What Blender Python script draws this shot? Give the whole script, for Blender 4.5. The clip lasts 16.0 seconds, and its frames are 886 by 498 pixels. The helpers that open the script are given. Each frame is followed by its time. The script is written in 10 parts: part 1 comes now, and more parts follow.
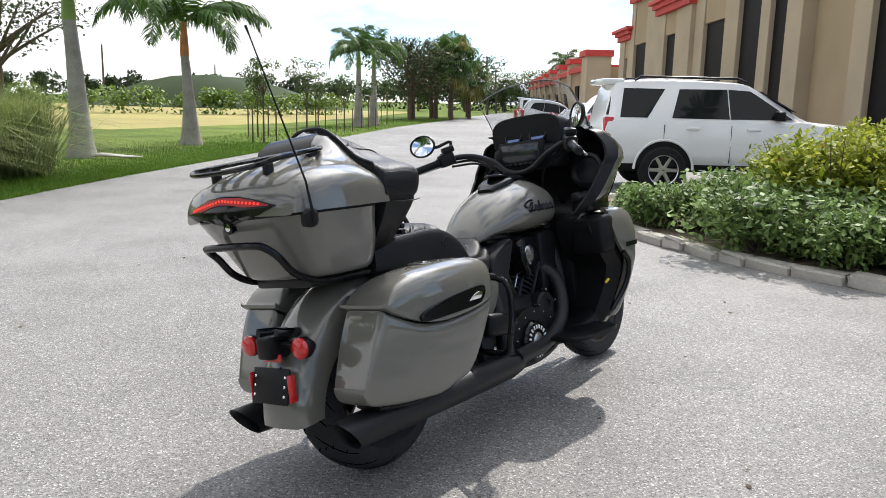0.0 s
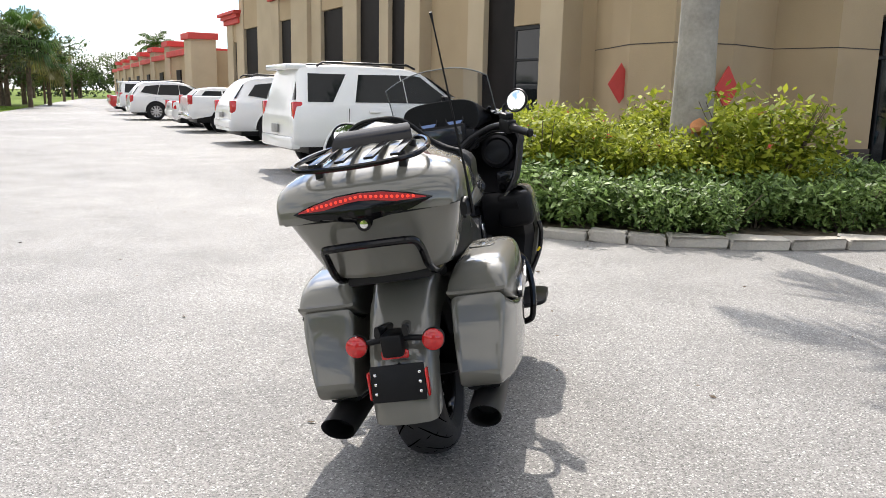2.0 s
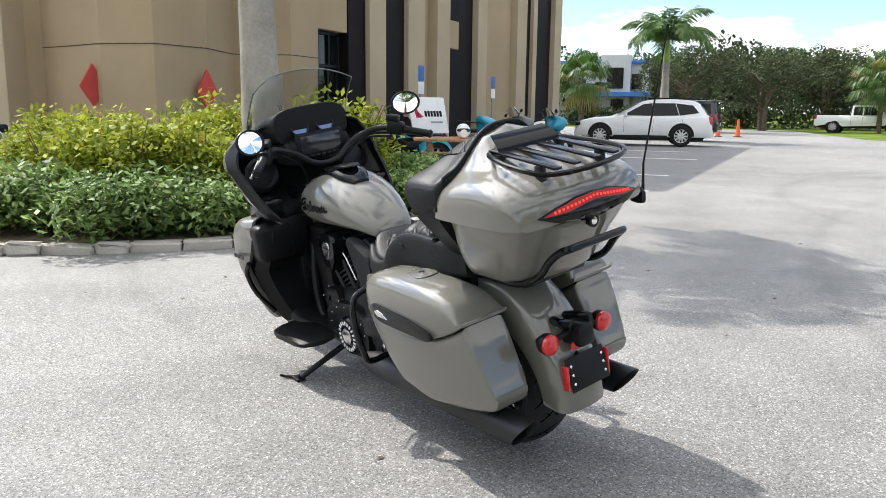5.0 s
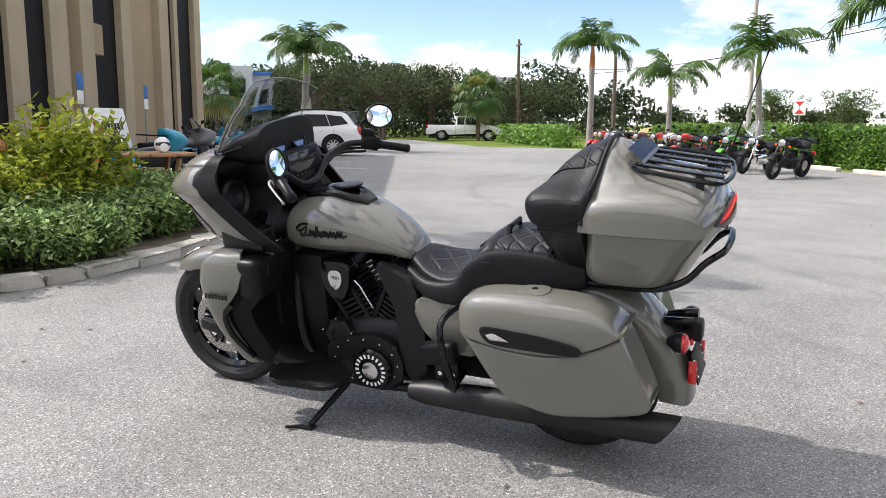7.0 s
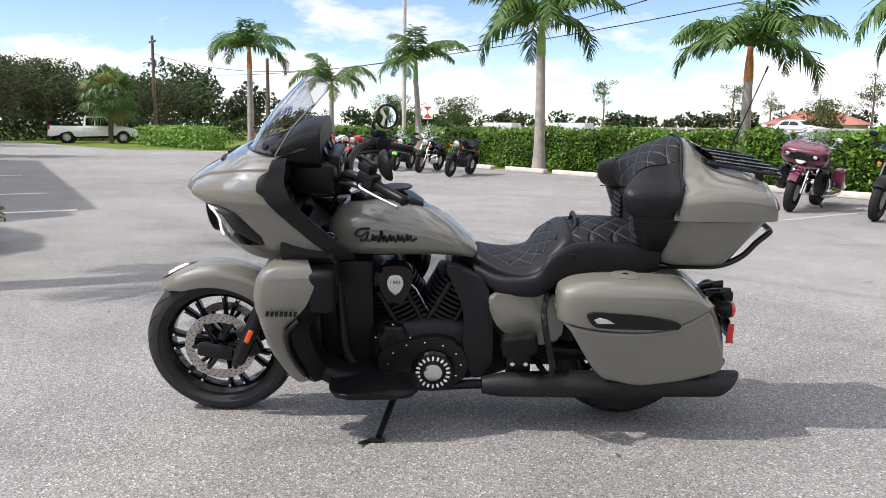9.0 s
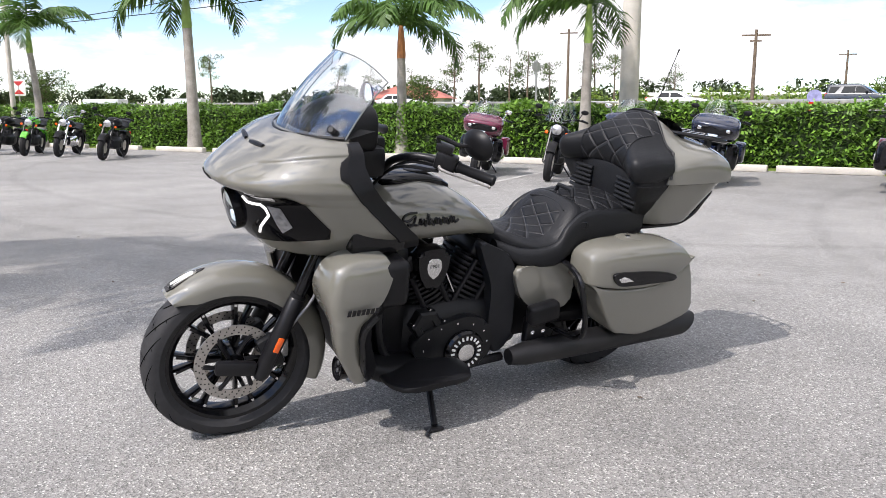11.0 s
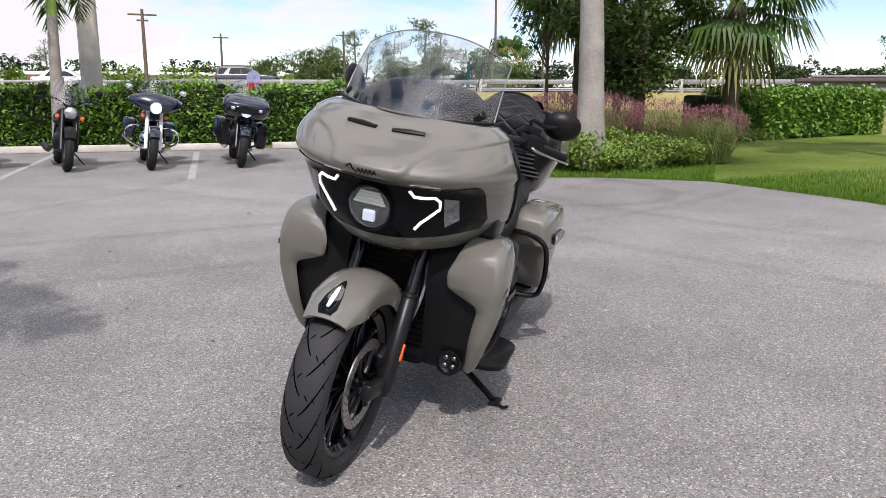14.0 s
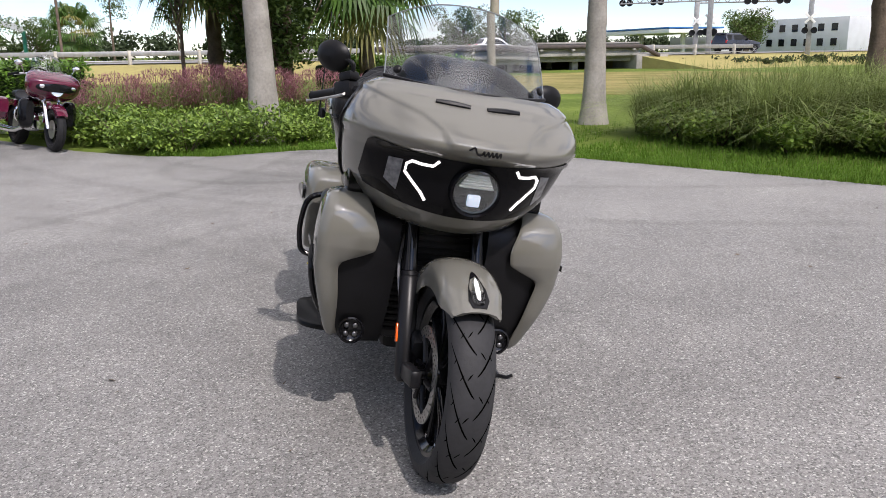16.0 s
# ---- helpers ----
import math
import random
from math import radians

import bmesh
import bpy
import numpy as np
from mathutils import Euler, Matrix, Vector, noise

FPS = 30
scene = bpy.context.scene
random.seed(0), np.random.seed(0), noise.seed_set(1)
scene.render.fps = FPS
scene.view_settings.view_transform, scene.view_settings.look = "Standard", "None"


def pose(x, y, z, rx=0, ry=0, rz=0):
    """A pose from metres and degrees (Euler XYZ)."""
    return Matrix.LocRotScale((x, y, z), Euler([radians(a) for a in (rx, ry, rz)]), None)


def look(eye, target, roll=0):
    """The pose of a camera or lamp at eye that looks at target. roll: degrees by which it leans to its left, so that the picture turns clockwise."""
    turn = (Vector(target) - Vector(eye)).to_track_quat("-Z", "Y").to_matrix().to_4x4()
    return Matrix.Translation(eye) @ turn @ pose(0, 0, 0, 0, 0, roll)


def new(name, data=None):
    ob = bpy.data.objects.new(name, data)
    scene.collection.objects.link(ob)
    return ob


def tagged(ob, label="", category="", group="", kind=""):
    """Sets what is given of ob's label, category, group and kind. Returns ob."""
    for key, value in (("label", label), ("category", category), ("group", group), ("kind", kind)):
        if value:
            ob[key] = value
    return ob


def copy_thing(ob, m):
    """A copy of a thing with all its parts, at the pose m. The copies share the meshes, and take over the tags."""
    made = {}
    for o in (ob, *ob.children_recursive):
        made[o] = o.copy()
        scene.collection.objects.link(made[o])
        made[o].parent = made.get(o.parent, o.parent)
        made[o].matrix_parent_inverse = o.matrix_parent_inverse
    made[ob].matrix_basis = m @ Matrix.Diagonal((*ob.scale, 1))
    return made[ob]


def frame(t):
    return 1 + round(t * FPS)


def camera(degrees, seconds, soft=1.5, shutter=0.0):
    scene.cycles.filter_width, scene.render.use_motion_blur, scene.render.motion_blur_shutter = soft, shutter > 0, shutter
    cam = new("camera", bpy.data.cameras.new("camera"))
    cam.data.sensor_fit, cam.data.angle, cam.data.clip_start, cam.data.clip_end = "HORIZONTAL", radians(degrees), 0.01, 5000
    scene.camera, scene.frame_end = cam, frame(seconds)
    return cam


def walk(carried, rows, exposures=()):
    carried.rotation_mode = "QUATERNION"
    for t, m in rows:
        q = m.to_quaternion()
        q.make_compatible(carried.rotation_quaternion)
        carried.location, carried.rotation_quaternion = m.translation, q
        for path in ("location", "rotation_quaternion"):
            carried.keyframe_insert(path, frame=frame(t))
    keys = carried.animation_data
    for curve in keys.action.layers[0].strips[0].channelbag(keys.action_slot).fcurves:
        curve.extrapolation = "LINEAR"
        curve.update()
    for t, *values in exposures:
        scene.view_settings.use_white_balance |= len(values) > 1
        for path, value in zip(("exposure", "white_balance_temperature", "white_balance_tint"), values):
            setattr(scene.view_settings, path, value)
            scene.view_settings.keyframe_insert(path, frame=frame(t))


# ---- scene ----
# ---------------------------------------------------------------- camera
cam = camera(58.7, 16.0, soft=0.8)
METRES, EYE = 13.2, 1.32
ROWS = [
    (0.0, 0.0, 0.0, 0.0, 0.25, -10.52, -1.37),
    (0.5, -0.0301, 0.0003, -0.0008, -6.74, -10.69, -1.34),
    (1.0, -0.0614, 0.0021, -0.0005, -13.72, -10.86, -1.19),
    (1.5, -0.0904, 0.0103, -0.0015, -21.32, -10.99, -1.12),
    (2.0, -0.1195, 0.0227, -0.0018, -29.06, -10.98, -1.08),
    (2.5, -0.1472, 0.0387, -0.0025, -36.75, -11.02, -1.35),
    (3.0, -0.1697, 0.0601, -0.0035, -44.42, -11.02, -1.42),
    (3.5, -0.1898, 0.0839, -0.0041, -51.82, -10.87, -1.23),
    (4.0, -0.2069, 0.1091, -0.0048, -59.15, -10.64, -1.11),
    (4.5, -0.2217, 0.1361, -0.0051, -66.59, -10.45, -0.82),
    (5.0, -0.2348, 0.1658, -0.005, -73.9, -10.07, -0.67),
    (7.5, -0.2285, 0.3258, -0.0055, -108.35, -8.81, -0.48),
    (8.0, -0.2172, 0.3562, -0.006, -115.0, -8.55, -0.63),
    (10.5, -0.1101, 0.4755, -0.007, -149.52, -9.83, -0.14),
    (11.0, -0.0813, 0.4868, -0.0065, -156.69, -10.25, 0.08),
    (11.5, -0.051, 0.4965, -0.0061, -163.0, -10.53, -0.23),
    (12.0, -0.0194, 0.5012, -0.0068, -169.57, -10.94, -0.46),
    (12.5, 0.0117, 0.5052, -0.0065, -176.22, -10.94, -0.45),
    (13.0, 0.0422, 0.504, -0.0063, -183.83, -11.11, -0.6),
    (13.5, 0.0705, 0.4998, -0.0055, -192.24, -11.42, -0.39),
    (14.0, 0.1002, 0.4944, -0.0052, -200.11, -11.69, -0.05),
    (14.5, 0.128, 0.4819, -0.006, -207.69, -12.17, 0.21),
    (15.0, 0.1525, 0.4655, -0.0055, -214.84, -12.84, 0.47),
    (15.5, 0.1755, 0.4454, -0.0051, -222.2, -13.45, 0.6),
    (16.0, 0.1918, 0.4233, -0.0026, -230.15, -13.96, 0.81),
]
EXPOSURES = [(0.0, 0.32, 6600, 11), (1.0, 0.38, 6650, 11), (2.0, 0.6, 6800, 12), (3.0, 0.66, 6800, 12), (4.0, 0.66, 6700, 11), (5.0, 0.68, 6600, 10), (7.5, 0.35, 6700, 14), (8.0, 0.28, 6700, 14), (10.5, 0.45, 6600, 15),
             (11.5, 0.45, 6600, 15), (12.5, 0.32, 6600, 15), (14.0, 0.0, 6620, 18), (15.0, -0.08, 6620, 17.5), (16.0, 0.0, 6620, 17.5)]
walk(cam, [(t, pose(0, 0, EYE) @ pose(METRES * x, METRES * y, METRES * z, 90 + pitch, roll, yaw))
           for t, x, y, z, yaw, pitch, roll in ROWS], EXPOSURES)

# ---------------------------------------------------------------- sky and sun
SUN_AZ, SUN_EL = 68.0, 48.5
world = bpy.data.worlds.new("world")
scene.world = world
world.use_nodes = True
wn, wl = world.node_tree.nodes, world.node_tree.links
wn.clear()
w_out, w_bg, w_sky = wn.new("ShaderNodeOutputWorld"), wn.new("ShaderNodeBackground"), wn.new("ShaderNodeTexSky")
w_sky.sky_type, w_sky.sun_disc = "NISHITA", False
w_sky.sun_elevation, w_sky.sun_rotation = radians(SUN_EL), radians(90 - SUN_AZ)
w_sky.dust_density, w_sky.ozone_density, w_sky.air_density = 0.0, 2.5, 0.75
w_bg.inputs["Strength"].default_value = 0.15
w_tc, w_map, w_n, w_ramp, w_mix = (wn.new(k) for k in ("ShaderNodeTexCoord", "ShaderNodeMapping", "ShaderNodeTexNoise", "ShaderNodeValToRGB", "ShaderNodeMix"))
w_map.inputs["Scale"].default_value = (1.0, 1.0, 3.0)
w_n.inputs["Scale"].default_value, w_n.inputs["Detail"].default_value, w_n.inputs["Roughness"].default_value = 2.9, 10, 0.58
w_ramp.color_ramp.elements[0].position, w_ramp.color_ramp.elements[1].position = 0.45, 0.53
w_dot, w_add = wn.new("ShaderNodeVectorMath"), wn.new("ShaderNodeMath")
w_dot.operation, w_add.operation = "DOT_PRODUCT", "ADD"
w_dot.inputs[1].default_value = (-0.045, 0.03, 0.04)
w_mix.data_type = "RGBA"
w_mix.inputs[7].default_value = (6.3, 6.4, 6.6, 1)
wl.new(w_tc.outputs["Generated"], w_map.inputs[0])
wl.new(w_map.outputs[0], w_n.inputs["Vector"])
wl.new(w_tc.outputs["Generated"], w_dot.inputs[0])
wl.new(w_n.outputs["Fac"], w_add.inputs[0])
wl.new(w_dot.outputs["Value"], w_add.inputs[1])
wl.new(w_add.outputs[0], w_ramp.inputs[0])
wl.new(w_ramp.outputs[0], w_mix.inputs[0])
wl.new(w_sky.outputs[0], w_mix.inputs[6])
# thin bright cloud round the sun
w_sun, w_max, w_pow, w_ma, w_scale = wn.new("ShaderNodeVectorMath"), wn.new("ShaderNodeMath"), wn.new("ShaderNodeMath"), wn.new("ShaderNodeMath"), wn.new("ShaderNodeVectorMath")
w_sun.operation, w_max.operation, w_pow.operation, w_ma.operation, w_scale.operation = "DOT_PRODUCT", "MAXIMUM", "POWER", "MULTIPLY_ADD", "SCALE"
w_sun.inputs[1].default_value = (math.cos(radians(SUN_AZ)) * math.cos(radians(SUN_EL)), math.sin(radians(SUN_AZ)) * math.cos(radians(SUN_EL)), math.sin(radians(SUN_EL)))
w_max.inputs[1].default_value, w_pow.inputs[1].default_value = 0.0, 9.0
w_ma.inputs[1].default_value, w_ma.inputs[2].default_value = 3.2, 1.0
wl.new(w_tc.outputs["Generated"], w_sun.inputs[0])
wl.new(w_sun.outputs["Value"], w_max.inputs[0])
wl.new(w_max.outputs[0], w_pow.inputs[0])
wl.new(w_pow.outputs[0], w_ma.inputs[0])
wl.new(w_mix.outputs[2], w_scale.inputs[0])
wl.new(w_ma.outputs[0], w_scale.inputs["Scale"])
wl.new(w_scale.outputs[0], w_bg.inputs["Color"])
wl.new(w_bg.outputs[0], w_out.inputs[0])

sun_data = bpy.data.lights.new("sun", "SUN")
sun_data.energy, sun_data.angle, sun_data.color = 3.7, radians(0.53), (1.0, 0.965, 0.91)
sun = new("sun", sun_data)
a, e = radians(SUN_AZ), radians(SUN_EL)
sun.matrix_world = look((30 * math.cos(a) * math.cos(e), 30 * math.sin(a) * math.cos(e), 30 * math.sin(e)), (0, 0, 0))

# ---------------------------------------------------------------- materials
def nodes_of(name):
    m = bpy.data.materials.new(name)
    m.use_nodes = True
    t = m.node_tree
    return m, t.nodes, t.links, t.nodes["Principled BSDF"]


def mat(name, base, rough=0.5, metal=0.0, var=0.15, scale=6.0, fine=70.0, bump=0.0, coat=0.0, rand=0.0, leaf=0.0, spec=0.5, stain=None, tint=None):
    """A surface with its colour varied at two scales, fine relief, and a spread between objects or islands."""
    m, n, l, p = nodes_of(name)
    tc = n.new("ShaderNodeTexCoord")
    big, small = n.new("ShaderNodeTexNoise"), n.new("ShaderNodeTexNoise")
    big.inputs["Scale"].default_value, big.inputs["Detail"].default_value = scale, 4
    small.inputs["Scale"].default_value, small.inputs["Detail"].default_value = fine, 3
    l.new(tc.outputs["Object"], big.inputs["Vector"])
    l.new(tc.outputs["Object"], small.inputs["Vector"])
    add = n.new("ShaderNodeMath")
    add.operation = "MULTIPLY_ADD"
    add.inputs[1].default_value = 0.45
    l.new(small.outputs["Fac"], add.inputs[0])
    l.new(big.outputs["Fac"], add.inputs[2])
    fac = add.outputs[0]
    if rand:
        src = n.new("ShaderNodeNewGeometry").outputs["Random Per Island"] if leaf else n.new("ShaderNodeObjectInfo").outputs["Random"]
        r = n.new("ShaderNodeMath")
        r.operation = "MULTIPLY_ADD"
        r.inputs[1].default_value = rand
        l.new(src, r.inputs[0])
        l.new(fac, r.inputs[2])
        fac = r.outputs[0]
    rng = n.new("ShaderNodeMapRange")
    rng.inputs[1].default_value, rng.inputs[2].default_value = 0.45 + rand * 0.2, 1.0 + rand * 0.8
    l.new(fac, rng.inputs[0])
    mix = n.new("ShaderNodeMix")
    mix.data_type = "RGBA"
    l.new(rng.outputs[0], mix.inputs[0])
    lo = [c * (1 - var) for c in base]
    hi = [min(1, c * (1 + var)) for c in (tint or base)]
    mix.inputs[6].default_value, mix.inputs[7].default_value = (*lo, 1), (*hi, 1)
    l.new(mix.outputs[2], p.inputs["Base Color"])
    p.inputs["Roughness"].default_value, p.inputs["Metallic"].default_value = rough, metal
    p.inputs["Coat Weight"].default_value, p.inputs["Coat Roughness"].default_value = coat, 0.04
    p.inputs["Specular IOR Level"].default_value = spec
    if bump:
        b = n.new("ShaderNodeBump")
        b.inputs["Strength"].default_value, b.inputs["Distance"].default_value = bump, 0.01
        l.new(small.outputs["Fac"], b.inputs["Height"])
        l.new(b.outputs[0], p.inputs["Normal"])
    if leaf:
        tr, sh = n.new("ShaderNodeBsdfTranslucent"), n.new("ShaderNodeMixShader")
        sh.inputs[0].default_value = leaf
        l.new(mix.outputs[2], tr.inputs[0])
        l.new(p.outputs[0], sh.inputs[1])
        l.new(tr.outputs[0], sh.inputs[2])
        l.new(sh.outputs[0], n["Material Output"].inputs[0])
    return m


def glass(name, colour, rough=0.0, ior=1.45):
    m, n, l, p = nodes_of(name)
    p.inputs["Base Color"].default_value = (*colour, 1)
    p.inputs["Roughness"].default_value, p.inputs["IOR"].default_value = rough, ior
    p.inputs["Transmission Weight"].default_value = 1.0
    return m


def glow(name, colour, strength, base=(0.5, 0.5, 0.5)):
    m, n, l, p = nodes_of(name)
    p.inputs["Base Color"].default_value = (*base, 1)
    p.inputs["Emission Color"].default_value, p.inputs["Emission Strength"].default_value = (*colour, 1), strength
    return m


def asphalt_material():
    """Sun-bleached asphalt with pale and dark aggregate, worn patches and faint stains."""
    m, n, l, p = nodes_of("asphalt")
    tc = n.new("ShaderNodeTexCoord")
    vor, grit, patch, wide = n.new("ShaderNodeTexVoronoi"), n.new("ShaderNodeTexNoise"), n.new("ShaderNodeTexNoise"), n.new("ShaderNodeTexNoise")
    vor.inputs["Scale"].default_value = 150
    grit.inputs["Scale"].default_value, grit.inputs["Detail"].default_value = 260, 2
    patch.inputs["Scale"].default_value, patch.inputs["Detail"].default_value = 1.3, 7
    wide.inputs["Scale"].default_value, wide.inputs["Detail"].default_value = 0.16, 5
    for t in (vor, grit, patch, wide):
        l.new(tc.outputs["Object"], t.inputs["Vector"])
    sep = n.new("ShaderNodeSeparateColor")
    l.new(vor.outputs["Color"], sep.inputs[0])
    ramp = n.new("ShaderNodeValToRGB")
    els = ramp.color_ramp.elements
    els[0].color, els[0].position = (0.094, 0.092, 0.088, 1), 0.0
    els[1].color, els[1].position = (0.52, 0.51, 0.48, 1), 1.0
    for pos, c in ((0.22, (0.176, 0.172, 0.164, 1)), (0.72, (0.244, 0.238, 0.227, 1)), (0.92, (0.312, 0.304, 0.290, 1))):
        q = els.new(pos)
        q.color = c
    l.new(sep.outputs[0], ramp.inputs[0])
    def mul(a_out, b_out, lo, hi, f0, f1):
        r = n.new("ShaderNodeMapRange")
        r.inputs[1].default_value, r.inputs[2].default_value, r.inputs[3].default_value, r.inputs[4].default_value = f0, f1, lo, hi
        l.new(b_out, r.inputs[0])
        x = n.new("ShaderNodeVectorMath")
        x.operation = "SCALE"
        l.new(a_out, x.inputs[0])
        l.new(r.outputs[0], x.inputs["Scale"])
        return x.outputs[0]
    c = mul(ramp.outputs[0], patch.outputs["Fac"], 0.86, 1.10, 0.3, 0.7)
    c = mul(c, wide.outputs["Fac"], 0.84, 1.12, 0.35, 0.65)
    c = mul(c, grit.outputs["Fac"], 0.75, 1.25, 0.3, 0.7)
    # faint tyre arcs and a worn, stained turning spot
    pos = n.new("ShaderNodeVectorMath")
    pos.operation = "ADD"
    wob = n.new("ShaderNodeVectorMath")
    wob.operation = "SCALE"
    wob.inputs["Scale"].default_value = 0.5
    l.new(wide.outputs["Color"], wob.inputs[0])
    l.new(tc.outputs["Object"], pos.inputs[0])
    l.new(wob.outputs[0], pos.inputs[1])
    for cx, cy, rad, w, dark in ((3.0, -14.0, 13.5, 0.13, 0.84), (2.6, -14.2, 15.2, 0.12, 0.88), (-12.0, -3.0, 9.2, 0.14, 0.86), (-12.2, -2.7, 10.8, 0.13, 0.88), (9.5, -9.0, 9.5, 0.12, 0.88), (-2.8, -1.2, 0.0, 1.1, 0.82), (-3.4, -2.0, 1.3, 0.16, 0.82), (6.0, 1.0, 6.5, 0.12, 0.9)):
        dist = n.new("ShaderNodeVectorMath")
        dist.operation = "DISTANCE"
        dist.inputs[1].default_value = (cx + 0.25, cy + 0.25, 0.25)
        l.new(pos.outputs[0], dist.inputs[0])
        off = n.new("ShaderNodeMath")
        off.operation = "SUBTRACT"
        off.inputs[1].default_value = rad
        l.new(dist.outputs["Value"], off.inputs[0])
        near = n.new("ShaderNodeMath")
        near.operation = "ABSOLUTE"
        l.new(off.outputs[0], near.inputs[0])
        c = mul(c, near.outputs[0], dark, 1.0, w * 0.2, w)
    l.new(c, p.inputs["Base Color"])
    p.inputs["Roughness"].default_value, p.inputs["Specular IOR Level"].default_value = 0.74, 0.4
    p.inputs["Diffuse Roughness"].default_value = 0.0
    b = n.new("ShaderNodeBump")
    b.inputs["Strength"].default_value, b.inputs["Distance"].default_value = 0.55, 0.004
    l.new(vor.outputs["Distance"], b.inputs["Height"])
    l.new(b.outputs[0], p.inputs["Normal"])
    return m


def wall_material(name, base):
    """Painted stucco: fine sand grain, pale weathering at large scale."""
    return mat(name, base, rough=0.9, var=0.10, scale=0.7, fine=55, bump=0.25, spec=0.2)


M_ASPHALT = asphalt_material()
M_MEADOW = mat("meadow", (0.075, 0.13, 0.018), rough=0.95, var=0.4, scale=0.35, fine=9, bump=0.6, spec=0.1, tint=(0.12, 0.16, 0.03))
M_FIELD = mat("dry_field", (0.36, 0.30, 0.13), rough=0.95, var=0.3, scale=0.12, fine=3, spec=0.1, tint=(0.30, 0.27, 0.10))
M_DRYTURF = mat("dry_turf", (0.15, 0.165, 0.035), rough=0.95, var=0.3, scale=0.5, fine=5, spec=0.1, tint=(0.26, 0.21, 0.09))
M_GRASS = mat("grass_blades", (0.10, 0.19, 0.022), rough=0.75, var=0.35, scale=2, rand=0.6, leaf=0.35, spec=0.2)
M_SOIL = mat("mulch", (0.22, 0.18, 0.135), rough=0.95, var=0.5, scale=6, fine=40, bump=0.8, spec=0.1)
M_STUCCO = wall_material("tan_stucco", (0.375, 0.288, 0.182))
M_STUCCO2 = wall_material("pale_stucco", (0.43, 0.352, 0.245))
M_DARKPANEL = mat("dark_panel", (0.009, 0.007, 0.0065), rough=0.6, spec=0.12, var=0.3, scale=2, fine=30)
M_PLINTH = mat("dark_plinth", (0.055, 0.042, 0.036), rough=0.7, var=0.3, scale=3, bump=0.2)
M_CORNICE = mat("red_cornice", (0.52, 0.055, 0.045), rough=0.7, var=0.15, scale=2)
M_TINTGLASS = mat("tinted_glass", (0.008, 0.010, 0.011), rough=0.04, var=0.1, spec=0.35)
M_CONCRETE = mat("concrete", (0.48, 0.45, 0.40), rough=0.9, var=0.22, scale=3, fine=60, bump=0.35, spec=0.2, rand=0.25)
M_KERB = mat("kerb_concrete", (0.40, 0.375, 0.33), rough=0.92, var=0.3, scale=5, fine=45, bump=0.5, spec=0.2, rand=0.35)
M_LINE = mat("road_paint", (0.62, 0.61, 0.57), rough=0.8, var=0.2, scale=3, fine=40, spec=0.2)
M_FAINTLINE = mat("faded_road_paint", (0.34, 0.335, 0.32), rough=0.85, var=0.25, scale=3, fine=40, spec=0.2)
M_OLD_CONCRETE = mat("weathered_concrete", (0.29, 0.275, 0.25), rough=0.95, var=0.35, scale=0.8, fine=9, bump=0.3, spec=0.2)
M_FARROAD = mat("far_road_surface", (0.24, 0.235, 0.225), rough=0.9, var=0.2, scale=0.5, fine=8)
M_BARK_PALM = mat("palm_bark", (0.29, 0.27, 0.24), rough=0.9, var=0.3, scale=3, fine=25, bump=0.4, spec=0.15)
M_BARK = mat("bark", (0.13, 0.10, 0.075), rough=0.95, var=0.4, scale=5, fine=30, bump=0.8, spec=0.1)
M_CROWNSHAFT = mat("crownshaft", (0.20, 0.30, 0.06), rough=0.5, var=0.25, scale=3)
M_SHEATH = mat("dry_sheath", (0.42, 0.17, 0.06), rough=0.8, var=0.3, scale=6)
M_FROND = mat("palm_frond", (0.066, 0.135, 0.024), rough=0.5, var=0.4, scale=1.5, rand=0.5, leaf=0.3, spec=0.4)
M_FROND_DRY = mat("palm_frond_yellow", (0.20, 0.195, 0.05), rough=0.6, var=0.4, scale=1.5, rand=0.6, leaf=0.3)
M_LEAF_DARK = mat("leaf_dark", (0.075, 0.145, 0.036), rough=0.55, var=0.5, scale=2, rand=0.8, leaf=0.28, spec=0.3, tint=(0.20, 0.29, 0.09))
M_LEAF_LIME = mat("leaf_lime", (0.13, 0.22, 0.018), rough=0.6, var=0.45, scale=2, rand=0.8, leaf=0.35, spec=0.2, tint=(0.33, 0.35, 0.04))
M_LEAF_HEDGE = mat("leaf_hedge", (0.07, 0.17, 0.02), rough=0.5, var=0.5, scale=1.5, rand=0.8, leaf=0.25, tint=(0.14, 0.26, 0.032))
M_LEAF_COVER = mat("leaf_groundcover", (0.075, 0.17, 0.02), rough=0.5, var=0.45, scale=1.5, rand=0.8, leaf=0.25, tint=(0.17, 0.25, 0.04))
M_LEAF_TREE = mat("leaf_tree", (0.065, 0.11, 0.028), rough=0.6, var=0.45, scale=1.0, rand=0.8, leaf=0.25, spec=0.15, tint=(0.085, 0.13, 0.035))
M_LEAF_GREY = mat("leaf_grey", (0.062, 0.078, 0.038), rough=0.7, var=0.4, scale=1.0, rand=0.8, leaf=0.25, spec=0.08)
M_LEAF_FAR = mat("leaf_far", (0.060, 0.082, 0.042), rough=0.7, var=0.4, scale=0.15, rand=0.8, leaf=0.2, spec=0.05)
M_MUHLY = mat("pink_grass", (0.30, 0.13, 0.15), rough=0.8, var=0.35, scale=2, rand=0.7, leaf=0.4)
M_REED = mat("ornamental_grass", (0.19, 0.24, 0.07), rough=0.7, var=0.4, scale=2, rand=0.7, leaf=0.35)
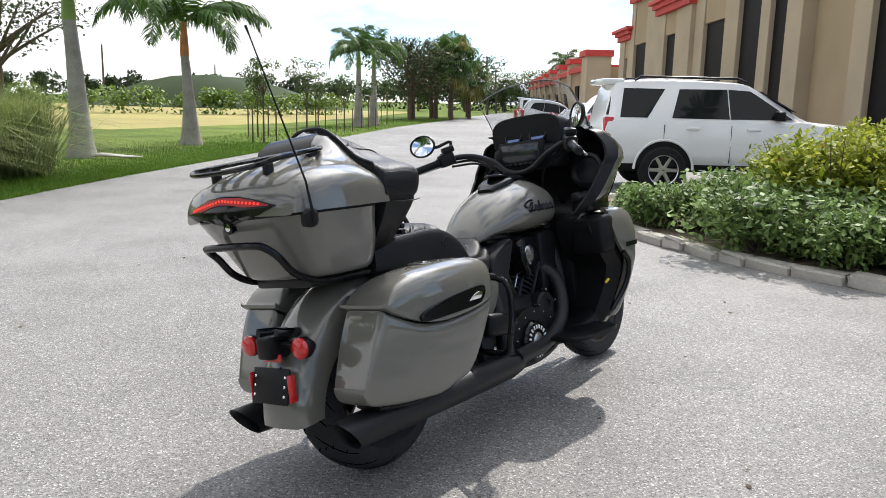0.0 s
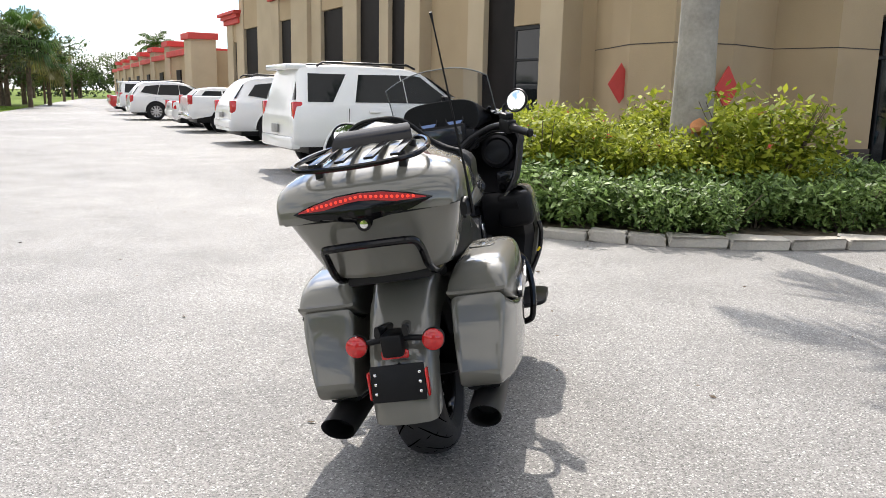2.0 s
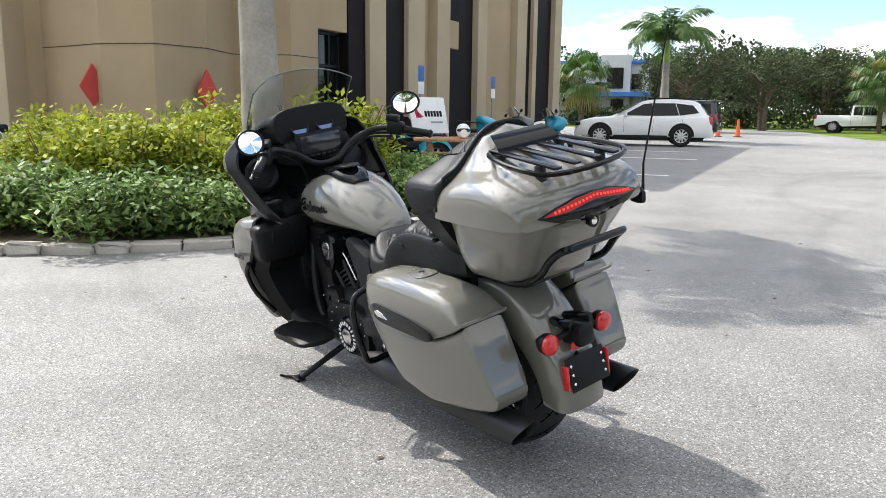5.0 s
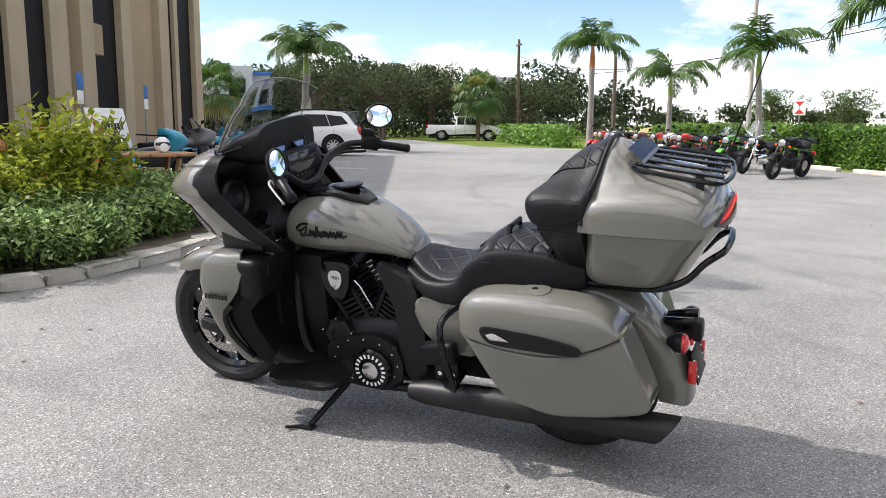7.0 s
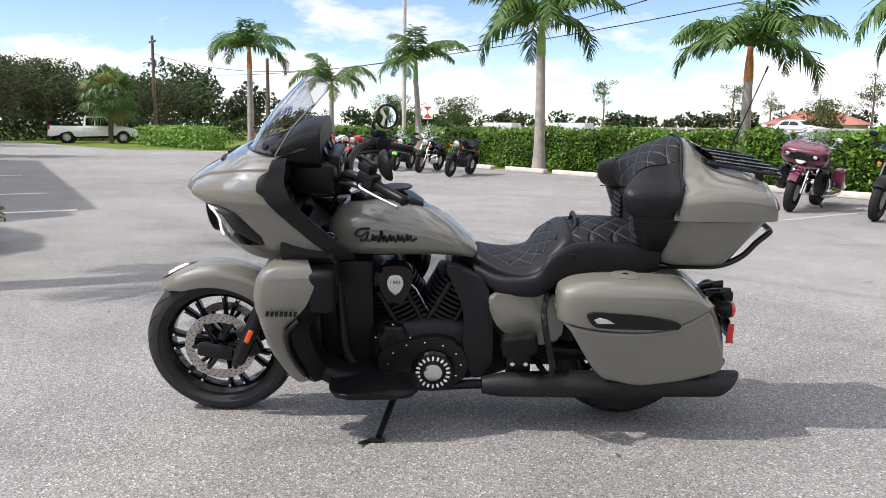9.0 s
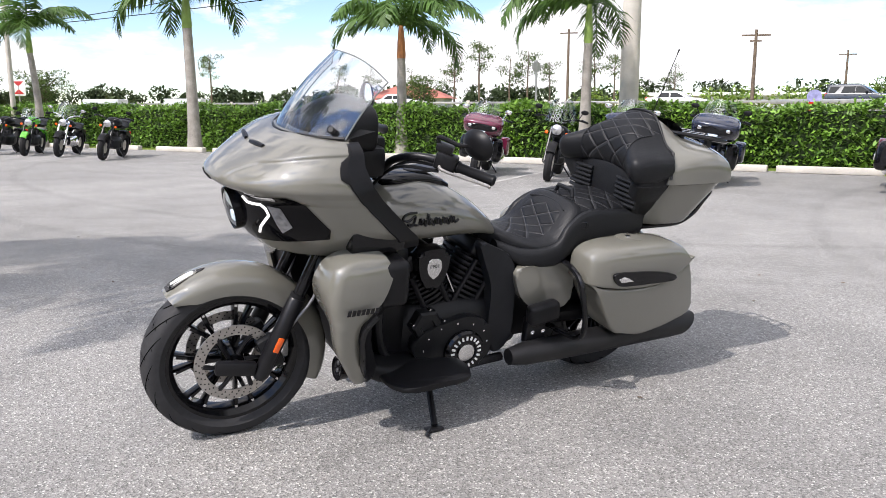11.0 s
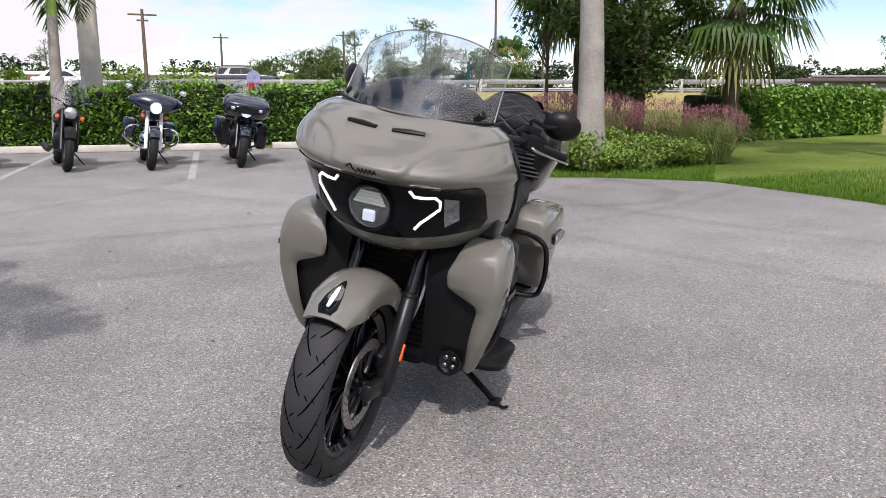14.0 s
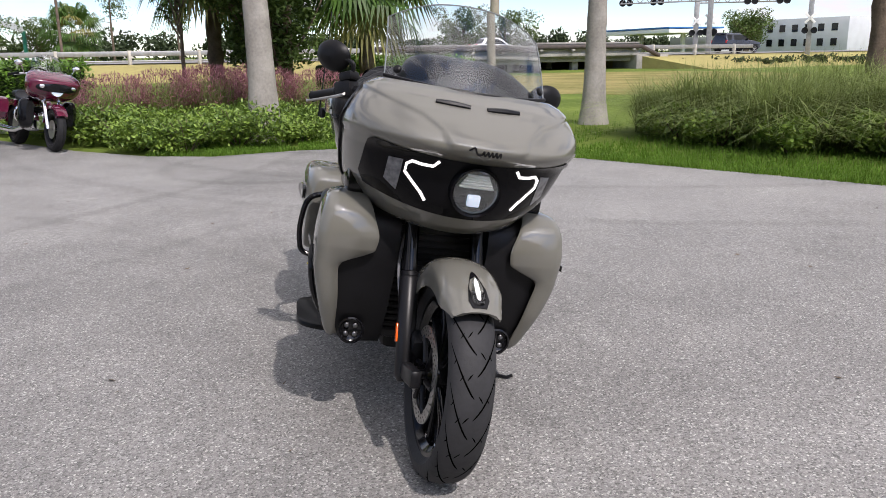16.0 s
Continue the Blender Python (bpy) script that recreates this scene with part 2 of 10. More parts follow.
M_FLOWER = mat("red_flower", (0.62, 0.08, 0.06), rough=0.6, var=0.3, leaf=0.3, rand=0.3)
M_WHITE_CAR = mat("white_car_paint", (0.80, 0.80, 0.79), rough=0.25, var=0.04, scale=2, coat=0.7)
M_CAR_GLASS = mat("car_glass", (0.010, 0.012, 0.013), rough=0.04, var=0.1, spec=0.22)
M_TYRE = mat("tyre_rubber", (0.017, 0.017, 0.018), rough=0.75, spec=0.18, var=0.25, scale=12, bump=0.15)
M_ALLOY = mat("alloy", (0.62, 0.62, 0.63), rough=0.3, metal=1.0, var=0.08)
M_BLACK = mat("black_plastic", (0.007, 0.007, 0.008), rough=0.4, spec=0.2, var=0.25, scale=10)
M_CHROME = mat("chrome", (0.85, 0.85, 0.86), rough=0.07, metal=1.0, var=0.03)
M_REDLENS = mat("red_lens", (0.55, 0.02, 0.02), rough=0.12, var=0.15, scale=20, coat=0.6)
M_STEEL = mat("galvanised_steel", (0.30, 0.30, 0.295), rough=0.5, metal=0.6, var=0.2, scale=4)
M_WOOD = mat("varnished_wood", (0.36, 0.19, 0.085), rough=0.45, var=0.3, scale=3, fine=40)
M_WHITE = mat("white_paint", (0.78, 0.78, 0.76), rough=0.5, var=0.06)
M_PALEPAINT = mat("white_building_paint", (0.50, 0.52, 0.54), rough=0.8, var=0.1, scale=0.5)
M_BLUE = mat("blue_paint", (0.03, 0.16, 0.45), rough=0.5, var=0.12)
M_TEAL = mat("teal_blue_paint", (0.01, 0.28, 0.42), rough=0.25, var=0.1, coat=0.8)
M_RED = mat("red_paint", (0.50, 0.02, 0.02), rough=0.3, var=0.12, coat=0.6)
M_ORANGE = mat("orange_plastic", (0.80, 0.13, 0.02), rough=0.5, var=0.1)
M_ROOFRED = mat("red_roof", (0.36, 0.13, 0.10), rough=0.85, var=0.2)


# ---------------------------------------------------------------- mesh helpers
def thing(name, label, category, m=None, group="", kind=""):
    ob = tagged(new(name), label, category, group, kind)
    ob.empty_display_size = 0.1
    if m is not None:
        ob.matrix_world = m
    return ob


def finish(name, bm, material, smooth=True, sharp=35):
    bmesh.ops.recalc_face_normals(bm, faces=bm.faces)
    for f in bm.faces:
        f.smooth = smooth
    lim = radians(sharp)
    for ed in bm.edges:
        if len(ed.link_faces) == 2 and ed.calc_face_angle(0) > lim:
            ed.smooth = False
    me = bpy.data.meshes.new(name)
    bm.to_mesh(me)
    bm.free()
    for x in (material if isinstance(material, (list, tuple)) else (material,)):
        me.materials.append(x)
    return me


def part(name, bm, material, parent=None, label="", kind="", smooth=True, sharp=35):
    """Links a bmesh as one mesh object under a thing or a part."""
    ob = new(name, finish(name, bm, material, smooth, sharp))
    if parent is not None:
        ob.parent = parent
    return tagged(ob, label, "", "", kind)


def raw(name, verts, faces, material, parent=None, smooth=False):
    """Links plain vertex and face arrays as one mesh object."""
    me = bpy.data.meshes.new(name)
    me.from_pydata([tuple(v) for v in verts], [], [tuple(int(i) for i in f) for f in faces])
    me.materials.append(material)
    if smooth:
        me.polygons.foreach_set("use_smooth", [True] * len(me.polygons))
    ob = new(name, me)
    if parent is not None:
        ob.parent = parent
    return ob


def box(bm, x0, x1, y0, y1, z0, z1, bevel=0.0, m=None, seg=2):
    r = bmesh.ops.create_cube(bm, size=1)
    v = r["verts"]
    t = Matrix.Translation(((x0 + x1) / 2, (y0 + y1) / 2, (z0 + z1) / 2)) @ Matrix.Diagonal((x1 - x0, y1 - y0, z1 - z0, 1))
    bmesh.ops.transform(bm, matrix=t, verts=v)
    if bevel:
        ed = list({x for q in v for x in q.link_edges})
        r = bmesh.ops.bevel(bm, geom=ed, offset=bevel, segments=seg, profile=0.5, affect="EDGES")
        v = list({q for f in r["faces"] for q in f.verts} | {q for q in v if q.is_valid})
    if m is not None:
        bmesh.ops.transform(bm, matrix=m, verts=v)
    return v


def loft(bm, rings, caps=True, closed=True):
    """Skins rings of equally many points."""
    rows = [[bm.verts.new(p) for p in r] for r in rings]
    n = len(rows[0])
    for a_, b_ in zip(rows, rows[1:]):
        for i in range(n if closed else n - 1):
            j = (i + 1) % n
            try:
                bm.faces.new((a_[i], a_[j], b_[j], b_[i]))
            except ValueError:
                pass
    if caps and closed:
        for r in (rows[0], rows[-1]):
            try:
                bm.faces.new(r)
            except ValueError:
                pass
    return rows


def spline(pts, n):
    """n points along a smooth curve through pts."""
    p = np.array(pts, float)
    if len(p) == 2:
        return [p[0] + (p[1] - p[0]) * t for t in np.linspace(0, 1, n)]
    q = np.vstack([2 * p[0] - p[1], p, 2 * p[-1] - p[-2]])
    out = []
    for s in np.linspace(0, len(p) - 1, n):
        i = min(int(s), len(p) - 2)
        t = s - i
        a_, b_, c_, d_ = q[i:i + 4]
        out.append(0.5 * (2 * b_ + (c_ - a_) * t + (2 * a_ - 5 * b_ + 4 * c_ - d_) * t * t + (3 * b_ - a_ - 3 * c_ + d_) * t ** 3))
    return out


def tube(bm, pts, radius, n=10, smooth_n=0, caps=True):
    """A round bar along pts; radius a number or one a point."""
    rr = radius if isinstance(radius, (list, tuple)) else [radius] * len(pts)
    if smooth_n:
        both = spline([(*p, r) for p, r in zip(pts, rr)], smooth_n)
        pts, rr = [b[:3] for b in both], [b[3] for b in both]
    p = [Vector(q) for q in pts]
    rings, side = [], None
    for i, q in enumerate(p):
        d = (p[min(i + 1, len(p) - 1)] - p[max(i - 1, 0)]).normalized()
        if side is None:
            side = d.orthogonal().normalized()
        side = (side - d * side.dot(d)).normalized()
        up = d.cross(side)
        rings.append([q + (side * math.cos(k) + up * math.sin(k)) * rr[i] for k in np.linspace(0, 2 * math.pi, n, endpoint=False)])
    loft(bm, rings, caps)


def lathe(bm, profile, m=None, n=32, caps=True):
    """Turns (radius, height) pairs about z."""
    rings = [[Vector((r * math.cos(k), r * math.sin(k), h)) for k in np.linspace(0, 2 * math.pi, n, endpoint=False)] for r, h in profile]
    if m is not None:
        rings = [[m @ q for q in r] for r in rings]
    loft(bm, rings, caps)


def prism(bm, outline, lo, hi, m=None, bevel=0.0, seg=2):
    """A plate: an outline in x and y between two heights, edges rounded by bevel."""
    a_ = [bm.verts.new((x, y, lo)) for x, y in outline]
    b_ = [bm.verts.new((x, y, hi)) for x, y in outline]
    fs = [bm.faces.new(a_[::-1]), bm.faces.new(b_)]
    n = len(outline)
    for i in range(n):
        fs.append(bm.faces.new((a_[i], a_[(i + 1) % n], b_[(i + 1) % n], b_[i])))
    v = a_ + b_
    if bevel:
        ed = list({x for f in fs[:2] for x in f.edges})
        r = bmesh.ops.bevel(bm, geom=ed, offset=bevel, segments=seg, profile=0.5, affect="EDGES")
        v = list({q for f in r["faces"] for q in f.verts} | {q for q in v if q.is_valid})
    if m is not None:
        bmesh.ops.transform(bm, matrix=m, verts=v)
    return v




def smooth_loop(pts, n):
    """A closed smooth outline through pts."""
    p = list(pts)
    q = spline([p[-1], *p, p[0], p[1]], (len(p) + 2) * 12 + 1)
    q = q[12:-12]
    idx = np.linspace(0, len(q) - 1, n, endpoint=False)
    return [tuple(q[int(i)]) for i in idx]


def cards(rng, centres, size, flat=0.5, aspect=0.5, lift=0.0):
    """Leaf blades: bent diamonds of two triangles each, turned at random; size a number or an array."""
    c = np.asarray(centres, float)
    n = len(c)
    s = np.broadcast_to(np.asarray(size, float), (n,)) * rng.uniform(0.7, 1.3, n)
    az, el = rng.uniform(0, 2 * math.pi, n), rng.normal(lift, flat, n)
    d = np.stack([np.cos(az) * np.cos(el), np.sin(az) * np.cos(el), np.sin(el)], 1)
    w = np.stack([-np.sin(az), np.cos(az), rng.normal(0, 0.5, n)], 1)
    w /= np.linalg.norm(w, axis=1)[:, None]
    d, w = d * s[:, None], w * (s * aspect)[:, None]
    v = np.stack([c - d * 0.5, c + w * 0.5, c + d * 0.5, c - w * 0.5], 1).reshape(-1, 3)
    f = np.arange(4 * n).reshape(-1, 4)
    return v, f


def blades(rng, roots, length, width, lean=0.5, droop=0.6):
    """Grass blades: three-point strips that arch over."""
    c = np.asarray(roots, float)
    n = len(c)
    L = length * rng.uniform(0.55, 1.2, n)
    az = rng.uniform(0, 2 * math.pi, n)
    k = np.abs(rng.normal(0, lean, n))
    h = np.stack([np.cos(az), np.sin(az), np.zeros(n)], 1)
    w = np.stack([-np.sin(az), np.cos(az), np.zeros(n)], 1) * width
    mid = c + h * (L * k * 0.4)[:, None] + np.array([0, 0, 1]) * (L * 0.62)[:, None]
    tip = c + h * (L * (k + droop * k))[:, None] + np.array([0, 0, 1]) * (L * np.clip(1.0 - 0.5 * k * k, 0.35, 1))[:, None]
    v = np.stack([c - w, c + w, mid + w * 0.8, mid - w * 0.8, tip], 1).reshape(-1, 3)
    b = np.arange(n)[:, None] * 5
    return v, np.vstack([np.hstack([b, b + 1, b + 2, b + 3])]), np.hstack([b + 3, b + 2, b + 4])


def blade_mesh(name, rng, roots, length, width, lean, droop, material, parent=None):
    v, q, t = blades(rng, roots, length, width, lean, droop)
    return raw(name, v, [*q.tolist(), *t.tolist()], material, parent)


def place(ob, x, y, z=0.0, turn=0.0, s=1.0):
    c = copy_thing(ob, pose(x, y, z, 0, 0, turn))
    c.scale = (s, s, s)
    return c


def put(ob, x, y, z=0.0, turn=0.0, s=1.0):
    ob.matrix_basis = pose(x, y, z, 0, 0, turn)
    ob.scale = (s, s, s)
    return ob

# ---------------------------------------------------------------- ground
def sheet(name, outline, lo, hi, material, label, bevel=0.0):
    bm = bmesh.new()
    prism(bm, outline, lo, hi, None, bevel)
    return tagged(part(name, bm, material, smooth=False), label, name.split("_")[0], "", "structure")


GROUND_Z = -0.02
bm = bmesh.new()
box(bm, -1800, 1800, -1800, 1800, -0.5, GROUND_Z)
tagged(part("ground", bm, M_MEADOW, smooth=False), "green and straw-coloured grass ground round the lot", "ground", "", "structure")


def south_edge(x):
    return -10.15 - 0.085 * x


LOT = [(-2.75, south_edge(-2.75)), (-2.75, -5.7), (-3.0, -4.3), (-3.5, -3.45), (-4.6, -3.0), (-5.7, -2.1), (-6.05, 0.0), (-5.95, 3.0), (-5.6, 8.0), (-5.35, 12.6),
       (-4.2, 24), (-2.6, 42), (0.5, 64), (4.5, 95), (9, 125), (60, 125), (60, -6), (40, -7), (34, south_edge(34))]
sheet("pavement", LOT, -0.3, 0.0, M_ASPHALT, "sun-bleached grey asphalt of a parking lot with pale aggregate")
sheet("dry_turf", smooth_loop([(-17, -9.5), (-19.5, -7.5), (-20.5, -5.5), (-28, -5.0), (-40, -6), (-46, -14), (-40, -22), (-31, -25), (-24, -19), (-21, -13)], 60), -0.3, GROUND_Z + 0.005, M_DRYTURF, "worn tan-green turf below the bridge")
sheet("field", [(-150, 31), (-13, 31), (-9, 45), (-7, 64), (-4, 110), (-150, 110)], -0.3, GROUND_Z + 0.006, M_FIELD, "wide field of straw-coloured dry grass")

# parking lines, worn white paint
for x, y, w, d, turn in ((7.6, 19.0, 4.6, 0.10, 2), (7.4, 13.1, 4.8, 0.10, 2), (7.5, 16.1, 4.8, 0.10, 2), (7.6, 22.2, 4.6, 0.1, 2), (7.7, 25.2, 4.6, 0.1, 2),
                         (10.0, 3.4, 1.8, 0.14, 84), (19.3, 3.6, 4.2, 0.2, 84), (27.4, 3.2, 4.2, 0.2, 84), (13.4, 3.9, 3.4, 0.14, 84), (23.4, 3.6, 4.0, 0.16, 84), (3.2, -7.4, 4.6, 0.1, 86), (0.7, -7.0, 4.6, 0.1, 86), (5.8, -7.6, 4.6, 0.1, 86)):
    bm = bmesh.new()
    box(bm, -w / 2, w / 2, -d / 2, d / 2, -0.01, 0.004)
    ob = tagged(part("parking_line", bm, M_LINE if y > 0 else M_FAINTLINE, smooth=False), "worn white painted parking line on the asphalt", "line", "parking lines", "structure")
    ob.matrix_basis = pose(x, y, 0, 0, 0, turn)

# ---------------------------------------------------------------- building
def block(bm, x0, x1, y0, y1, z0, z1, bevel=0.012):
    box(bm, x0, x1, y0, y1, z0, z1, bevel, None, 1)


building = thing("commercial_building", "tan stucco commercial building with dark tall panels and red cornices", "building", pose(0, 0, 0))
# west front: piers and recessed dark bays, from the corner northwards
WEST = [(13.9, 14.7, "pier"), (14.7, 15.77, "door"), (15.77, 17.0, "dark"), (17.0, 17.75, "pier"), (17.75, 20.35, "wall"), (20.35, 21.3, "pier"), (21.3, 22.4, "dark"), (22.4, 23.05, "pier"), (23.05, 24.8, "dark"), (24.8, 26.0, "pier"),
        (26.0, 28.1, "low"), (28.1, 29.1, "pier"), (29.1, 30.95, "pier"), (30.95, 32.5, "low"), (32.5, 33.5, "pier"), (33.5, 36.1, "pier"), (36.1, 38.4, "low"), (38.4, 39.1, "pier"), (39.1, 39.9, "pier"), (39.9, 40.6, "low"), (40.6, 41.7, "pier")]


# stretches of the west front: y from, y to, height, front face
TOWERS = [(13.9, 29.1, 7.4, 8.78), (29.1, 33.5, 5.0, 8.62), (33.5, 39.1, 6.15, 8.78), (39.1, 41.7, 4.55, 8.84)]


def tower_at(y):
    return next(q for q in TOWERS if y < q[1])


def bay(y0, y1, what):
    _, _, high, face = tower_at(y0 + 0.01)
    if what == "pier":
        bm = bmesh.new()
        block(bm, face, 10.6, y0, y1, 0.45, high)
        part("pier", bm, M_STUCCO2, building, "pale stucco pier", sharp=20)
        bm = bmesh.new()
        block(bm, face - 0.04, 10.6, y0 - 0.02, y1 + 0.02, -0.02, 0.45)
        part("plinth", bm, M_PLINTH, building)
    elif what == "wall":
        bm = bmesh.new()
        block(bm, 9.15, 10.6, y0, y1, 0.45, 7.4)
        part("wall", bm, M_STUCCO, building, sharp=20)
        bm = bmesh.new()
        block(bm, 9.10, 10.6, y0, y1, -0.02, 0.45)
        part("plinth", bm, M_PLINTH, building)
    else:
        top = min({"dark": 6.6, "low": 4.2, "door": 2.88}[what], high - 0.85)
        bm = bmesh.new()
        block(bm, face + 0.14, 10.2, y0, y1, -0.02, top)
        part("panel", bm, M_DARKPANEL, building, "tall dark recessed panel")
        bm = bmesh.new()
        block(bm, face + 0.05, 10.6, y0, y1, top, high)
        part("wall", bm, M_STUCCO, building, sharp=20)


for y0, y1, what in WEST:
    bay(y0, y1, what)
# glazed entrance beside the corner pier
for y0, y1, z0, z1 in ((14.7, 15.77, 2.78, 2.88), (14.7, 14.78, 0.0, 2.78), (15.69, 15.77, 0.0, 2.78), (14.7, 15.77, 2.1, 2.17)):
    bm = bmesh.new()
    block(bm, 8.86, 8.95, y0, y1, z0, z1)
    part("door_frame", bm, M_BLACK, building)
bm = bmesh.new()
block(bm, 8.88, 8.915, 14.78, 15.69, 0.05, 2.78, 0)
part("glass_door", bm, M_TINTGLASS, building, "dark tinted glass door")
for y0, y1, z, face in TOWERS:
    for dz, dx, h in ((0.0, 0.10, 0.24), (0.24, 0.22, 0.18), (0.42, 0.36, 0.14)):
        bm = bmesh.new()
        block(bm, face - 0.04 - dx, 10.8, y0 - (dx if y0 > 20 else 0), y1 + dx, z + dz, z + dz + h)
        part("cornice", bm, M_CORNICE, building, "stepped red cornice moulding", sharp=20)
bm = bmesh.new()
block(bm, 10.2, 28.0, 14.0, 29.0, -0.02, 6.9)
block(bm, 10.2, 28.0, 29.0, 41.5, -0.02, 4.5)
part("core", bm, M_STUCCO, building, sharp=20)

# corner and south front, turned a little off the west front
south = pose(12.0, 9.75, 0, 0, 0, -9.0)


def south_block(name, x0, x1, y0, y1, z0, z1, material, label=""):
    bm = bmesh.new()
    box(bm, x0, x1, y0, y1, z0, z1, 0.012, south, 1)
    return part(name, bm, material, building, label, sharp=20)


def poly_block(name, outline, z0, z1, material, label=""):
    bm = bmesh.new()
    prism(bm, outline, z0, z1)
    return part(name, bm, material, building, label, smooth=False)


for grow, z0, z1, m_ in ((0.0, 0.45, 8.6, M_STUCCO), (0.04, -0.02, 0.45, M_PLINTH)):
    g = grow
    poly_block("corner_wall" if m_ is M_STUCCO else "plinth", [(8.96 - g, 14.1), (9.56 - g, 13.75 - g), (9.25 - g, 12.9 - g), (8.80 - g, 11.85 - g), (8.92 - g, 10.85 - g), (10.1, 10.55 - g), (11.6, 10.9 - g),
                                                       (11.97, 9.79 - g), (13.0, 9.66 - g), (13.2, 11.5), (12.6, 14.5), (9.2, 14.5)], z0, z1, m_)
for z in (2.3, 3.75, 5.2):
    poly_block("joint", [(9.55, 13.74), (9.243, 12.9), (8.793, 11.85), (8.913, 10.845), (10.1, 10.543), (11.6, 10.893), (11.963, 9.785), (13.0, 9.653), (13.0, 9.8), (9.6, 13.9)], z, z + 0.018, M_PLINTH)
south_block("wall", 1.0, 18.6, 1.1, 3.0, 0.0, 8.6, M_STUCCO)
south_block("core", 1.0, 18.6, 3.0, 9.0, -0.02, 8.2, M_STUCCO)
# entrance bay, dark columns and pale piers
south_block("glass_front", 1.02, 2.32, 0.42, 0.46, 0.05, 2.9, M_TINTGLASS, "dark tinted glazed entrance")
south_block("wall", 1.0, 2.32, 0.15, 1.1, 2.95, 8.6, M_STUCCO)
for x in (1.02, 1.42, 1.85, 2.25):
    south_block("mullion", x, x + 0.06, 0.36, 0.44, 0.05, 2.9, M_BLACK)
for z in (2.15, 2.87):
    south_block("mullion", 1.02, 2.32, 0.35, 0.43, z, z + 0.07, M_BLACK)
for x0, x1, y0, m_, nm in ((2.32, 3.1, 0.12, M_DARKPANEL, "panel"), (3.1, 3.9, 0.0, M_STUCCO2, "pier"), (3.9, 5.1, 0.14, M_DARKPANEL, "panel"), (5.1, 6.05, 0.0, M_STUCCO2, "pier"), (6.05, 6.85, 0.3, M_STUCCO, "wall"), (6.85, 7.7, 0.0, M_STUCCO2, "pier"),
                            (7.7, 9.8, 0.2, M_DARKPANEL, "panel"), (9.8, 10.55, 0.0, M_STUCCO2, "pier"), (10.55, 13.4, 0.25, M_STUCCO, "wall"), (13.4, 14.4, 0.0, M_STUCCO2, "pier"),
                            (14.4, 17.8, 0.2, M_DARKPANEL, "panel"), (17.8, 18.7, 0.0, M_STUCCO2, "pier")):
    south_block(nm, x0, x1, y0, 1.6, 0.0 if m_ is M_DARKPANEL else 0.45, 8.6 if m_ is not M_DARKPANEL else 5.9, m_)
    if m_ is not M_DARKPANEL:
        south_block("plinth", x0 - 0.02, x1 + 0.02, y0 - 0.03, 1.6, -0.02, 0.45, M_PLINTH)
    else:
        south_block("wall", x0, x1, y0 - 0.08, 1.6, 5.9, 8.6, M_STUCCO)
south_block("pier", 15.3, 15.75, 0.06, 0.25, 0.0, 5.9, M_STUCCO2)
south_block("header", 7.7, 8.35, 0.02, 0.5, 3.0, 3.8, M_STUCCO)
for x0, x1 in ((8.0, 9.6), (15.0, 17.2)):
    south_block("sign_board", x0, x1, -0.12, 0.1, 6.2, 6.75, M_WHITE, "white sign board, its writing too far to read")
south_block("roof_edge", 0.8, 18.8, -0.15, 9.2, 8.6, 8.85, M_CORNICE)
# red diamonds on the corner wall
for x, y, z, turn in ((8.80, 12.05, 1.58, 64), (9.88, 10.45, 1.52, -14)):
    bm = bmesh.new()
    prism(bm, [(0, -0.36), (0.24, 0), (0, 0.40), (-0.24, 0)], -0.015, 0.03, pose(x, y, z, 90, 0, turn - 90 if turn == 64 else turn), 0.006)
    part("diamond", bm, M_CORNICE, building, "red diamond ornament", smooth=False)

# far building beyond the lot
far_building = thing("far_building", "long low tan building with red cornices, far along the drive", "building", pose(0, 0, 0))
for i in range(7):
    y0 = 47 + i * 9
    bm = bmesh.new()
    block(bm, 8.6 + i * 0.5, 22, y0, y0 + 9, 0, 3.6)
    part("wall", bm, M_STUCCO, far_building)
    bm = bmesh.new()
    block(bm, 8.0 + i * 0.5, 9.4 + i * 0.5, y0 - 0.6, y0 + 1.2, 0, 4.3)
    part("pier", bm, M_STUCCO2, far_building)
    for (x0, x1, ya, yb, z) in ((8.4 + i * 0.5, 22, y0 + 1.2, y0 + 9, 3.45), (7.85 + i * 0.5, 9.5 + i * 0.5, y0 - 0.75, y0 + 1.35, 4.15)):
        bm = bmesh.new()
        block(bm, x0, x1, ya, yb, z, z + 0.35)
        part("cornice", bm, M_CORNICE, far_building)
    for k in (2.4, 5.2):
        bm = bmesh.new()
        block(bm, 8.52 + i * 0.5, 8.7 + i * 0.5, y0 + k, y0 + k + 1.3, 0, 2.6)
        part("panel", bm, M_DARKPANEL, far_building)

